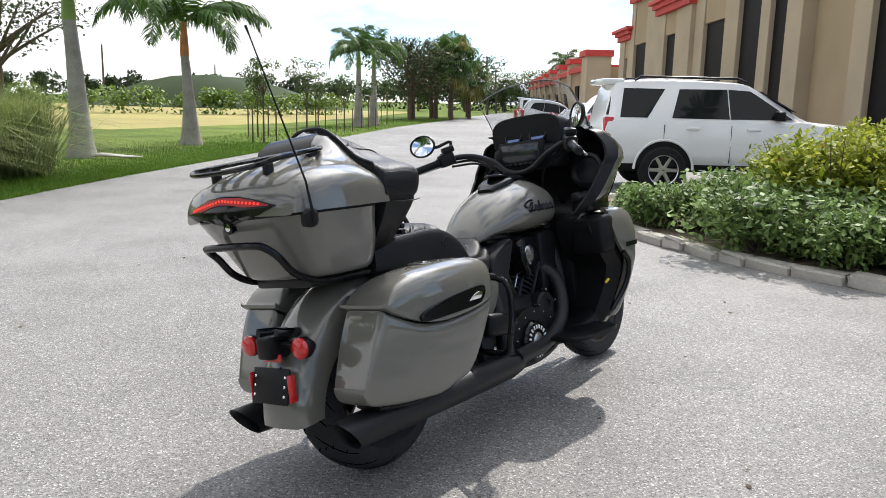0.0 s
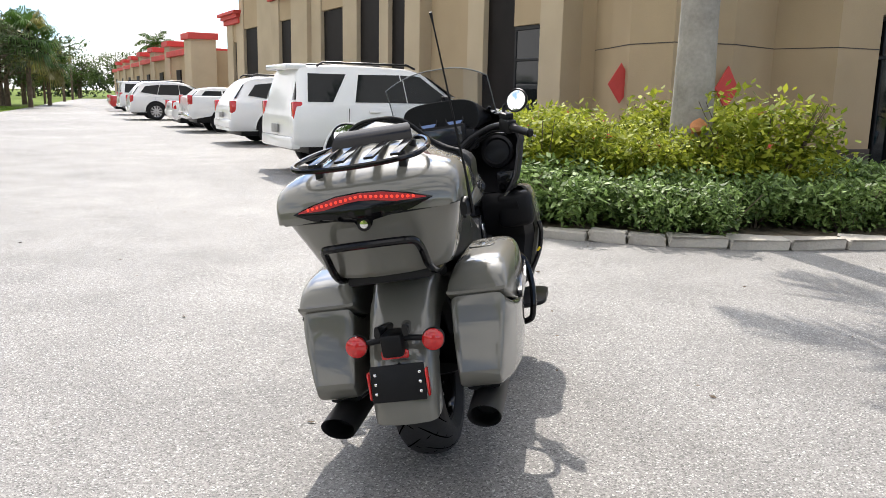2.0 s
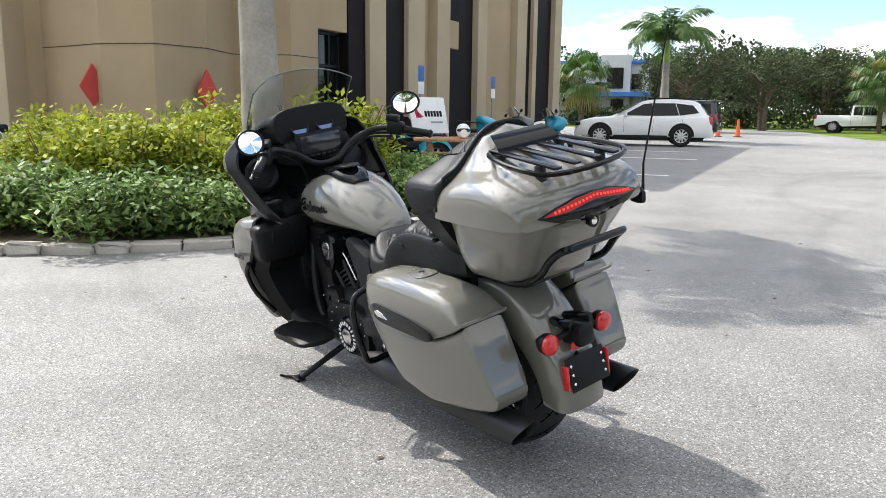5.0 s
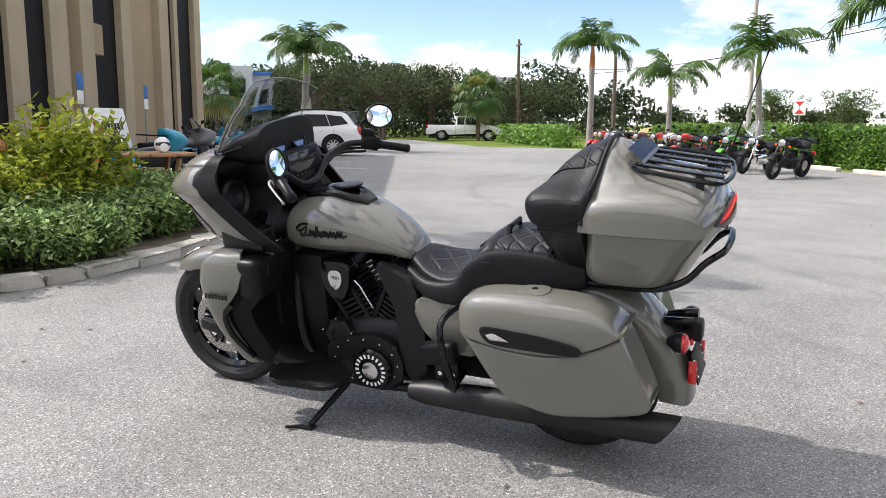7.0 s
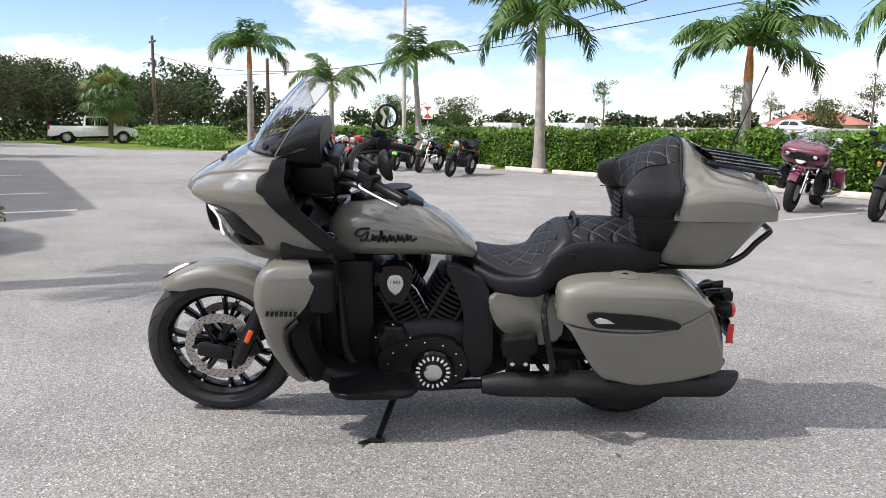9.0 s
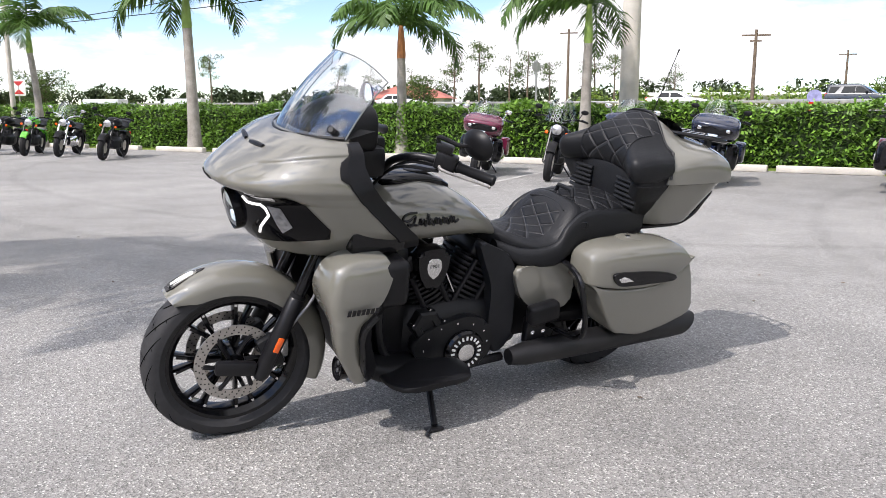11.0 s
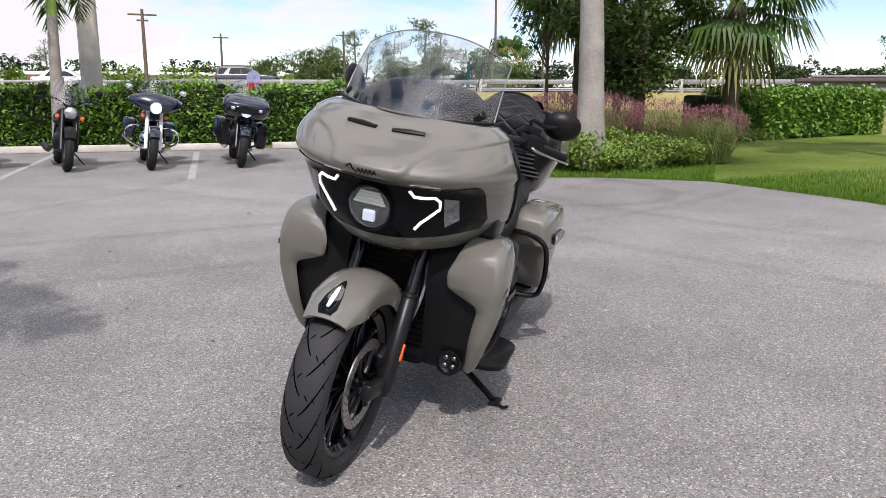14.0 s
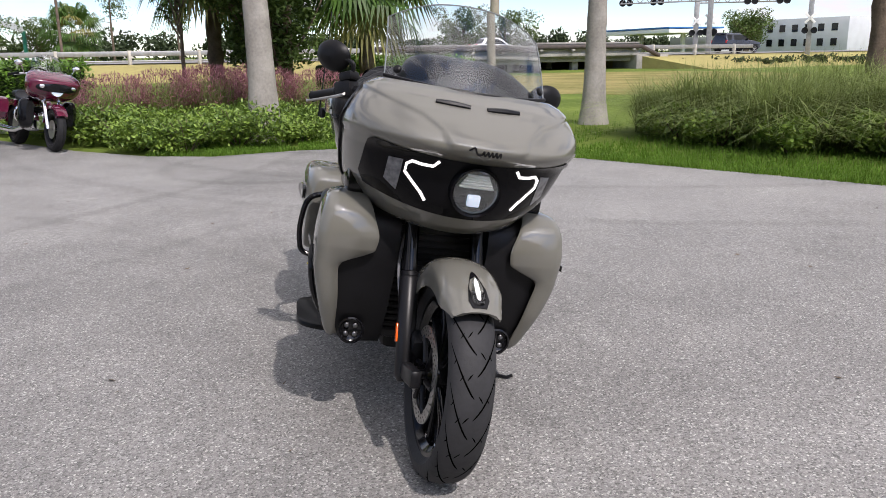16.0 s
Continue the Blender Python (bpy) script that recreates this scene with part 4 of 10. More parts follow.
for i, (x, y) in enumerate(((-8.7, 0.75), (-8.25, 1.55), (-8.0, 2.5), (-9.0, 1.4), (-8.7, 2.5), (-8.3, 3.6), (-8.0, 4.8), (-9.6, 0.6), (-7.1, 10.1))):
    (put if i == 0 else place)(under[0], x, y, 0, i * 50, 1.0)

# lawn grass along the lot's west edge
lawn = tagged(thing("lawn_grass", "mown bright green lawn beside the asphalt", "grass"), kind="stuff")
edge_pts = [p for p in LOT[2:13]]
roots = []
for (xa, ya), (xb, yb) in zip(edge_pts, edge_pts[1:]):
    L = math.hypot(xb - xa, yb - ya)
    near = ya < 14
    m = int(L * (2600 if near else 420))
    t_ = rng.uniform(0, 1, m)
    off = rng.exponential(1.1, m) if near else rng.uniform(0, 4, m)
    nx, ny = -(yb - ya) / L, (xb - xa) / L
    roots.append(np.stack([xa + (xb - xa) * t_ + nx * (off - 0.05), ya + (yb - ya) * t_ + ny * (off - 0.05), np.full(m, GROUND_Z)], 1))
roots = np.vstack(roots)
blade_mesh("blades", rng, roots, 0.085, 0.004, 0.5, 0.5, M_GRASS, lawn)

# fallen leaf bits and grit on the asphalt
litter = tagged(thing("leaf_litter", "few dry leaf bits scattered over the asphalt", "litter"), kind="stuff")
g_ = np.random.default_rng(99)
c = np.column_stack([g_.uniform(-5.5, 6.5, 150), g_.uniform(-5.5, 10.5, 150), np.full(150, 0.006)])
c = c[[not inside(q[0], q[1], KERB) for q in c]]
v, f = cards(g_, c, 0.035, 0.05, 0.5)
v[:, 2] = np.clip(v[:, 2], 0.003, 0.016)
raw("bits", v, f, M_BARK, litter)

# ---------------------------------------------------------------- the touring motorcycle
def paint_material():
    """Glossy warm grey metallic paint under clear coat."""
    m, n, l, p = nodes_of("warm_grey_paint")
    tc, flake, wave = n.new("ShaderNodeTexCoord"), n.new("ShaderNodeTexVoronoi"), n.new("ShaderNodeTexNoise")
    flake.inputs["Scale"].default_value, wave.inputs["Scale"].default_value = 900, 2.0
    l.new(tc.outputs["Object"], flake.inputs["Vector"])
    l.new(tc.outputs["Object"], wave.inputs["Vector"])
    sep, add, mix = n.new("ShaderNodeSeparateColor"), n.new("ShaderNodeMath"), n.new("ShaderNodeMix")
    add.operation, mix.data_type = "MULTIPLY_ADD", "RGBA"
    add.inputs[1].default_value = 0.5
    l.new(flake.outputs["Color"], sep.inputs[0])
    l.new(sep.outputs[0], add.inputs[0])
    l.new(wave.outputs["Fac"], add.inputs[2])
    l.new(add.outputs[0], mix.inputs[0])
    mix.inputs[6].default_value, mix.inputs[7].default_value = (0.124, 0.120, 0.102, 1), (0.143, 0.139, 0.119, 1)
    l.new(mix.outputs[2], p.inputs["Base Color"])
    p.inputs["Metallic"].default_value, p.inputs["Roughness"].default_value = 0.0, 0.5
    p.inputs["Specular IOR Level"].default_value = 0.15
    p.inputs["Coat IOR"].default_value = 1.65
    p.inputs["Coat Weight"].default_value, p.inputs["Coat Roughness"].default_value = 1.0, 0.025
    return m


def quilt_material():
    """Black leather with diamond stitching."""
    m, n, l, p = nodes_of("quilted_leather")
    tc = n.new("ShaderNodeTexCoord")
    sep = n.new("ShaderNodeSeparateXYZ")
    l.new(tc.outputs["Object"], sep.inputs[0])
    def op(kind, a_, b_):
        q = n.new("ShaderNodeMath")
        q.operation = kind
        for i, s in enumerate((a_, b_)):
            if isinstance(s, (int, float)):
                q.inputs[i].default_value = s
            else:
                l.new(s, q.inputs[i])
        return q.outputs[0]
    hx = op("ADD", sep.outputs[0], op("MULTIPLY", sep.outputs[2], -0.9))
    a1 = op("ADD", op("MULTIPLY", hx, 11.0), op("MULTIPLY", sep.outputs[1], 8.0))
    a2 = op("SUBTRACT", op("MULTIPLY", hx, 11.0), op("MULTIPLY", sep.outputs[1], 8.0))
    d1 = op("ABSOLUTE", op("SUBTRACT", op("FRACT", a1, 0), 0.5), 0)
    d2 = op("ABSOLUTE", op("SUBTRACT", op("FRACT", a2, 0), 0.5), 0)
    line = op("MINIMUM", d1, d2)
    puff = n.new("ShaderNodeMapRange")
    puff.inputs[2].default_value = 0.16
    puff.interpolation_type = "SMOOTHSTEP"
    l.new(line, puff.inputs[0])
    seam = n.new("ShaderNodeMapRange")
    seam.inputs[1].default_value, seam.inputs[2].default_value, seam.inputs[3].default_value, seam.inputs[4].default_value = 0.014, 0.024, 1.0, 0.0
    l.new(line, seam.inputs[0])
    grain = n.new("ShaderNodeTexNoise")
    grain.inputs["Scale"].default_value = 180
    l.new(tc.outputs["Object"], grain.inputs["Vector"])
    mix = n.new("ShaderNodeMix")
    mix.data_type = "RGBA"
    l.new(seam.outputs[0], mix.inputs[0])
    mix.inputs[6].default_value, mix.inputs[7].default_value = (0.008, 0.0085, 0.010, 1), (0.06, 0.06, 0.063, 1)
    l.new(mix.outputs[2], p.inputs["Base Color"])
    p.inputs["Roughness"].default_value = 0.5
    p.inputs["Specular IOR Level"].default_value = 0.2
    b1, b2 = n.new("ShaderNodeBump"), n.new("ShaderNodeBump")
    b1.inputs["Strength"].default_value, b1.inputs["Distance"].default_value = 0.6, 0.008
    b2.inputs["Strength"].default_value, b2.inputs["Distance"].default_value = 0.25, 0.002
    l.new(puff.outputs[0], b1.inputs["Height"])
    l.new(grain.outputs["Fac"], b2.inputs["Height"])
    l.new(b1.outputs[0], b2.inputs["Normal"])
    l.new(b2.outputs[0], p.inputs["Normal"])
    return m


M_PAINT = paint_material()
M_BIKE_TYRE = mat("motorcycle_tyre", (0.027, 0.027, 0.029), rough=0.66, spec=0.25, var=0.2, scale=14, bump=0.12)
M_GROOVE = mat("tyre_groove", (0.002, 0.002, 0.002), rough=0.95, var=0.1, spec=0.0)
M_QUILT = quilt_material()
M_LEATHER = mat("black_leather", (0.009, 0.0095, 0.011), rough=0.46, spec=0.22, var=0.2, scale=12, fine=160, bump=0.18)
M_GLOSS = mat("gloss_black", (0.006, 0.006, 0.007), rough=0.12, var=0.1, scale=5, coat=0.0, spec=0.3)
M_PIANO = mat("piano_black", (0.004, 0.004, 0.005), rough=0.06, var=0.1, scale=5, spec=0.12)
M_SATIN = mat("satin_black_metal", (0.008, 0.008, 0.0095), rough=0.36, spec=0.28, var=0.2, scale=9)
M_ENGINE = mat("engine_black", (0.008, 0.0085, 0.0098), rough=0.40, spec=0.24, var=0.25, scale=14, fine=120, bump=0.08)
M_MACHINED = mat("machined_metal", (0.66, 0.66, 0.67), rough=0.26, metal=1.0, var=0.1, scale=20)
M_DISC = mat("brake_disc_steel", (0.42, 0.40, 0.38), rough=0.36, metal=0.9, var=0.2, scale=25)
M_SHIELD = glass("clear_windshield", (0.78, 0.80, 0.82), 0.0, 1.5)
M_LENS = glass("clear_lens", (0.95, 0.96, 0.97), 0.03, 1.4)
M_LED = glow("white_led", (1.0, 0.98, 0.95), 1.25, (0.9, 0.9, 0.9))
M_HEADLAMP = glow("headlamp_element", (0.62, 0.80, 1.0), 0.55, (0.8, 0.82, 0.85))
M_TAIL = glow("lit_tail_lamp", (1.0, 0.02, 0.012), 0.06, (0.24, 0.006, 0.008))
M_MIRROR = mat("mirror_glass", (0.90, 0.92, 0.94), rough=0.015, metal=1.0, var=0.02)
M_SCREEN = mat("display_glass", (0.02, 0.022, 0.028), rough=0.08, var=0.1, spec=0.6)
M_DIAL = glow("dial_face", (0.15, 0.34, 0.9), 0.14, (0.10, 0.13, 0.20))
M_EXHAUST = mat("black_exhaust", (0.009, 0.009, 0.010), rough=0.45, spec=0.35, var=0.2, scale=8)
M_AMBER = mat("orange_reflector", (0.85, 0.12, 0.01), rough=0.15, var=0.1, coat=0.5)
M_YELLOW = mat("yellow_sticker", (0.80, 0.62, 0.03), rough=0.5, var=0.1)
M_CHARCOAL = mat("charcoal_cover", (0.013, 0.0135, 0.0155), rough=0.55, spec=0.22, var=0.15, scale=9, fine=140, bump=0.05)
M_CABLE = mat("braided_hose", (0.20, 0.20, 0.21), rough=0.4, metal=0.4, var=0.2, scale=60)


def sup(c, n):
    return math.copysign(abs(c) ** (2.0 / n), c)


def xloft(bm, stations, count=28, m=32, caps=True):
    """Stations (x, yc, zc, half width, height up, height down, squareness), smoothed along x."""
    rings = []
    for x, yc, zc, hy, up, dn, n in spline(stations, count):
        ring = []
        for k in np.linspace(0, 2 * math.pi, m, endpoint=False):
            c, s = math.cos(k), math.sin(k)
            ring.append((x, yc + max(hy, 0.002) * sup(c, n), zc + max(up if s > 0 else dn, 0.002) * sup(s, n)))
        rings.append(ring)
    loft(bm, rings, caps)


def zloft(bm, stations, count=24, m=48, caps=True, bow=0.0):
    """Stations (z, front x, rear x, half width, squareness): plan outlines stacked upwards; bow pulls the rear's corners forward."""
    rings = []
    for z, xf, xr, w, n in spline(stations, count):
        xc, hx = (xf + xr) / 2, (xf - xr) / 2
        ring = []
        for k in np.linspace(0, 2 * math.pi, m, endpoint=False):
            c, s = math.cos(k), math.sin(k)
            x, y = xc + hx * sup(c, n), w * sup(s, n)
            if bow and x < xc:
                x += bow * (y / w) ** 2 * (xc - x) / hx
            ring.append((x, y, z))
        rings.append(ring)
    loft(bm, rings, caps)


def letters_as_bars(bm, n, w, h, gap, m, slant=0.2):
    """A row of plain slanted bars standing for a word."""
    for i in range(n):
        x = i * (w + gap)
        prism(bm, [(x, 0), (x + w, 0), (x + w + slant * h, h), (x + slant * h, h)], 0, 0.002, m)


def wheel(parent, name, x, radius, width, rim_r, spokes, seed, label):
    """A black cast wheel lying in the plane y = 0, with a grooved tyre."""
    ob = thing_part(name, parent, label)
    at = pose(x, 0, radius, 90)
    hw = width / 2
    bm = bmesh.new()
    prof = [(rim_r, -hw * 0.72)]
    for k in np.linspace(-1, 1, 17):
        y = hw * math.sin(k * math.pi / 2)
        prof.append((radius - (radius - rim_r - 0.012) * (1 - math.cos(k * math.pi / 2) ** 0.62) * 0.82, y))
    prof.append((rim_r, hw * 0.72))
    lathe(bm, prof, at, 72, caps=False)
    tyre = part("tyre", bm, M_BIKE_TYRE, ob)
    # tread grooves: long curved sipes with short dashes between them
    bm = bmesh.new()
    crown = lambda k: radius - (radius - rim_r - 0.012) * (1 - math.cos(k * math.pi / 2) ** 0.62) * 0.82 + 0.0010
    for i in range(17):
        for side in (-1, 1):
            a0 = (i + (0.5 if side > 0 else 0)) / 17 * 2 * math.pi
            for s0, s1, shift, sweep, wid in ((0.02, 0.84, 0.0, 0.62, 0.0165), (0.10, 0.24, 0.24, -0.5, 0.011), (0.34, 0.46, 0.30, -0.4, 0.010), (0.58, 0.70, 0.12, -0.3, 0.009)):
                strip = []
                for s in np.linspace(s0, s1, 9 if s1 - s0 > 0.5 else 3):
                    an = a0 + shift + s ** 1.25 * sweep
                    thin = wid * (1 - 0.65 * (abs((s - s0) / (s1 - s0) - 0.5) * 2) ** 3)
                    strip.append([at @ Vector((crown(s) * math.cos(an + d), crown(s) * math.sin(an + d), side * hw * math.sin(s * math.pi / 2))) for d in (-thin, thin)])
                loft(bm, strip, False, False)
    part("tread_groove", bm, M_GROOVE, ob, kind="stuff")
    bm = bmesh.new()
    lathe(bm, [(rim_r + 0.006, -hw * 0.74), (rim_r + 0.008, -hw * 0.62), (rim_r - 0.014, -hw * 0.5), (rim_r - 0.02, 0), (rim_r - 0.014, hw * 0.5), (rim_r + 0.008, hw * 0.62), (rim_r + 0.006, hw * 0.74), (rim_r - 0.012, hw * 0.72), (rim_r - 0.03, hw * 0.45),
               (rim_r - 0.034, 0), (rim_r - 0.03, -hw * 0.45), (rim_r - 0.012, -hw * 0.72), (rim_r + 0.006, -hw * 0.74)], at, 64, caps=False)
    part("rim", bm, M_GLOSS, ob)
    bm = bmesh.new()
    lathe(bm, [(0.012, -0.07), (0.034, -0.066), (0.04, -0.04), (0.046, -0.02), (0.046, 0.02), (0.04, 0.04), (0.034, 0.066), (0.012, 0.07)], at, 28)
    part("hub", bm, M_GLOSS, ob)
    for i in range(spokes):
        a0 = i / spokes * 2 * math.pi
        for d in (-0.13, 0.13):
            bm = bmesh.new()
            rings = []
            for r, spread, wid, dep in ((0.036, 0.35, 0.012, 0.030), (0.09, 0.55, 0.0085, 0.024), (rim_r * 0.62, 0.85, 0.0075, 0.020), (rim_r - 0.022, 1.25, 0.011, 0.026)):
                an = a0 + d * spread
                c, t_ = Vector((r * math.cos(an), r * math.sin(an), 0)), Vector((-math.sin(an), math.cos(an), 0))
                rings.append([at @ (c + t_ * wid * u + Vector((0, 0, dep * w))) for u, w in ((-1, -0.7), (-0.6, -1), (0.6, -1), (1, -0.7), (1, 0.7), (0.6, 1), (-0.6, 1), (-1, 0.7))])
            loft(bm, rings)
            spoke = part("spoke", bm, M_GLOSS, ob)
            for sd in (-1, 1):
                bm = bmesh.new()
                box(bm, rim_r - 0.040, rim_r - 0.014, -0.0055, 0.0055, 0.0, 0.004, 0.001, at @ pose(0, 0, sd * 0.0255 - (0.004 if sd < 0 else 0), 0, 0, math.degrees(a0 + d * 1.2)), 1)
                part("machined_edge", bm, M_MACHINED, spoke, "bright machined spoke end")
    return ob


moto = thing("motorcycle", "glossy warm-grey touring motorcycle leaning on its side stand", "motorcycle", pose(-0.215, 2.724, 0, -10, 0, 52.5))

# wheels
AXF, AXR = 1.725, 0.0


def axle_part(name, x, radius, label):
    bm = bmesh.new()
    tube(bm, [(x, -0.11, radius), (x, 0.11, radius)], 0.014, 12)
    return part(name, bm, M_SATIN, moto, label)


def thing_part(name, parent, label=""):
    x, r = (AXF, 0.322) if "front" in name else (AXR, 0.318)
    return axle_part(name, x, r, label)


front_wheel = wheel(moto, "front_wheel", AXF, 0.322, 0.135, 0.245, 7, 1, "black cast front wheel with machined spoke ends")
wheel(moto, "rear_wheel", AXR, 0.318, 0.185, 0.205, 7, 2, "black rear wheel half hidden by the saddlebags")
for sd in (-1, 1):
    bm = bmesh.new()
    at = pose(AXF, sd * 0.068, 0.322, 90)
    lathe(bm, [(0.112, -0.0025), (0.15, -0.0025), (0.15, 0.0025), (0.112, 0.0025), (0.112, -0.0025)], at, 60, caps=False)
    part("brake_disc", bm, M_DISC, front_wheel, "drilled steel brake disc", sharp=20)
    bm = bmesh.new()
    for i in range(30):
        for r, o in ((0.121, 0), (0.132, 0.07), (0.143, 0.14)):
            an = i / 30 * 2 * math.pi + o
            lathe(bm, [(0.0032, -0.0032), (0.0032, 0.0032)], at @ pose(r * math.cos(an), r * math.sin(an), 0), 6)
    part("drilling", bm, M_BLACK, front_wheel, kind="stuff")
    for i in range(6):
        bm = bmesh.new()
        an = i / 6 * 2 * math.pi
        tube(bm, [at @ Vector((0.035 * math.cos(an - 0.3), 0.035 * math.sin(an - 0.3), 0)), at @ Vector((0.085 * math.cos(an - 0.1), 0.085 * math.sin(an - 0.1), 0)), at @ Vector((0.118 * math.cos(an), 0.118 * math.sin(an), 0))], [0.009, 0.008, 0.010], 6)
        part("disc_arm", bm, M_SATIN, front_wheel)
    # calliper behind the fork
    bm = bmesh.new()
    box(bm, -0.035, 0.035, -0.028, 0.028, -0.065, 0.065, 0.012, pose(AXF - 0.128, sd * 0.072, 0.352, 0, 24, 0))
    part("brake_calliper", bm, M_ENGINE, moto)

# forks, raked back
RAKE = Vector((-0.42, 0, 0.907))


def fork_at(s, sd):
    return Vector((AXF - 0.075, sd * 0.112, 0.262)) + RAKE * s


for sd in (-1, 1):
    bm = bmesh.new()
    tube(bm, [fork_at(0.0, sd), fork_at(0.02, sd), fork_at(0.33, sd), fork_at(0.34, sd)], [0.020, 0.031, 0.032, 0.027], 18)
    box(bm, -0.045, 0.105, -0.018, 0.018, -0.028, 0.028, 0.012, pose(AXF - 0.02, sd * 0.112, 0.315, 0, -10, 0))
    leg = part("fork_leg", bm, M_SATIN, moto)
    bm = bmesh.new()
    tube(bm, [fork_at(0.335, sd), fork_at(0.70, sd)], [0.0235, 0.025], 18)
    part("fork_tube", bm, M_GLOSS, leg, "gloss black fork tube")
    bm = bmesh.new()
    lathe(bm, [(0.024, 0.0), (0.030, 0.004), (0.030, 0.016), (0.026, 0.020)], Matrix.Translation(fork_at(0.336, sd)) @ RAKE.to_track_quat("Z", "Y").to_matrix().to_4x4(), 18, caps=False)
    part("fork_seal", bm, M_BLACK, leg)
    bm = bmesh.new()
    box(bm, -0.03, 0.03, -0.004, 0.004, -0.011, 0.011, 0.003, Matrix.Translation(fork_at(0.155, sd) + Vector((0, sd * 0.031, 0))) @ pose(0, 0, 0, 0, 65, 0))
    part("reflector", bm, M_AMBER, leg, "orange side reflector")
    bm = bmesh.new()
    tube(bm, [fork_at(0.20, sd) + Vector((-0.03, 0, 0)), (AXF - 0.20, sd * 0.13, 0.48), (AXF - 0.28, sd * 0.14, 0.60), (AXF - 0.30, sd * 0.12, 0.78)], 0.0055, 8, 16)
    part("brake_hose", bm, M_CABLE, moto)
bm = bmesh.new()
box(bm, -0.05, 0.05, -0.15, 0.15, -0.02, 0.02, 0.012, Matrix.Translation(fork_at(0.60, 0)) @ pose(0, 0, 0, 0, -25, 0))
part("triple_clamp", bm, M_SATIN, moto)

# front fender: an arched skin over the wheel
bm = bmesh.new()
rings = []
for an in np.linspace(50, 202, 40):
    a_ = radians(an)
    t_ = (an - 50) / 152
    w = 0.092 - 0.022 * max(0, (0.10 - t_) / 0.10) - 0.018 * max(0, (t_ - 0.75) / 0.25)
    drop = 0.055 + 0.03 * math.sin(t_ * math.pi) - 0.03 * max(0, (0.08 - t_) / 0.08)
    ring = []
    for y, r in ((-1.0, -drop), (-1.0, -drop * 0.5), (-0.92, -0.012), (-0.7, 0.004), (-0.35, 0.013), (0, 0.016), (0.35, 0.013), (0.7, 0.004), (0.92, -0.012), (1.0, -drop * 0.5), (1.0, -drop),
                 (0.96, -drop), (0.93, -drop * 0.5), (0.86, -0.016), (0.35, 0.006), (0, 0.009), (-0.35, 0.006), (-0.86, -0.016), (-0.93, -drop * 0.5), (-0.96, -drop)):
        rr = 0.352 + r
        ring.append((AXF + rr * math.cos(a_), y * w, 0.322 + rr * math.sin(a_)))
    rings.append(ring)
loft(bm, rings)
front_fender = part("front_fender", bm, M_PAINT, moto, sharp=50)
for nm, r_off, pts, m_ in (("lamp_bezel", 0.370, [(52, 0.020), (56, 0.030), (63, 0.026), (74, 0.008), (76, 0.0)], M_GLOSS), ("lamp_lens", 0.374, [(54, 0.013), (57, 0.02), (62, 0.017), (70, 0.006), (71, 0.0)], M_LENS), ("running_light", 0.3745, [(56, 0.004), (60, 0.006), (66, 0.005), (69, 0.002)], M_LED)):
    bm = bmesh.new()
    out = [(r_off * math.cos(radians(q)), s * w, r_off * math.sin(radians(q))) for s in (1,) for q, w in pts] + [(r_off * math.cos(radians(q)), -w, r_off * math.sin(radians(q))) for q, w in pts[::-1] if w > 0]
    lo = [(x * 0.965, y, z * 0.965) for x, y, z in out]
    va, vb = [bm.verts.new((AXF + x, y, 0.322 + z)) for x, y, z in out], [bm.verts.new((AXF + x, y, 0.322 + z)) for x, y, z in lo]
    bm.faces.new(va)
    bm.faces.new(vb[::-1])
    for i in range(len(va)):
        bm.faces.new((va[i], va[(i + 1) % len(va)], vb[(i + 1) % len(va)], vb[i]))
    part(nm, bm, m_, front_fender)

# ---- main fairing: plan outlines stacked in height
FAIR = [(0.724, 1.50, 1.235, 0.12, 2.0), (0.74, 1.565, 1.215, 0.20, 2.0), (0.765, 1.618, 1.20, 0.265, 2.0), (0.8, 1.655, 1.195, 0.305, 2.0), (0.845, 1.688, 1.215, 0.338, 2.0), (0.885, 1.703, 1.26, 0.355, 2.0), (0.93, 1.714, 1.305, 0.366, 2.0), (0.985, 1.732, 1.36, 0.375, 2.0), (1.0, 1.772, 1.378, 0.377, 2.0), (1.012, 1.792, 1.387, 0.378, 2.0), (1.024, 1.797, 1.397, 0.378, 2.0), (1.045, 1.785, 1.415, 0.377, 2.03), (1.08, 1.74, 1.43, 0.369, 2.14), (1.12, 1.675, 1.43, 0.354, 2.31), (1.15, 1.622, 1.415, 0.334, 2.44), (1.172, 1.575, 1.41, 0.305, 2.54), (1.186, 1.535, 1.405, 0.275, 2.6)]
FAIR_Z = np.array([f[0] for f in FAIR])


def fair_row(z):
    s = np.interp(z, FAIR_Z, np.arange(len(FAIR)))
    i = min(int(s), len(FAIR) - 2)
    a_, b_ = np.array(FAIR[i]), np.array(FAIR[i + 1])
    t_ = s - i
    p0, p3 = np.array(FAIR[max(i - 1, 0)]), np.array(FAIR[min(i + 2, len(FAIR) - 1)])
    return 0.5 * (2 * a_ + (b_ - p0) * t_ + (2 * p0 - 5 * a_ + 4 * b_ - p3) * t_ ** 2 + (3 * a_ - p0 - 3 * b_ + p3) * t_ ** 3)


RIDGE = [(0.085, 0.985), (0.10, 1.02), (0.125, 1.072), (0.178, 1.108), (0.26, 1.134), (0.345, 1.165)]


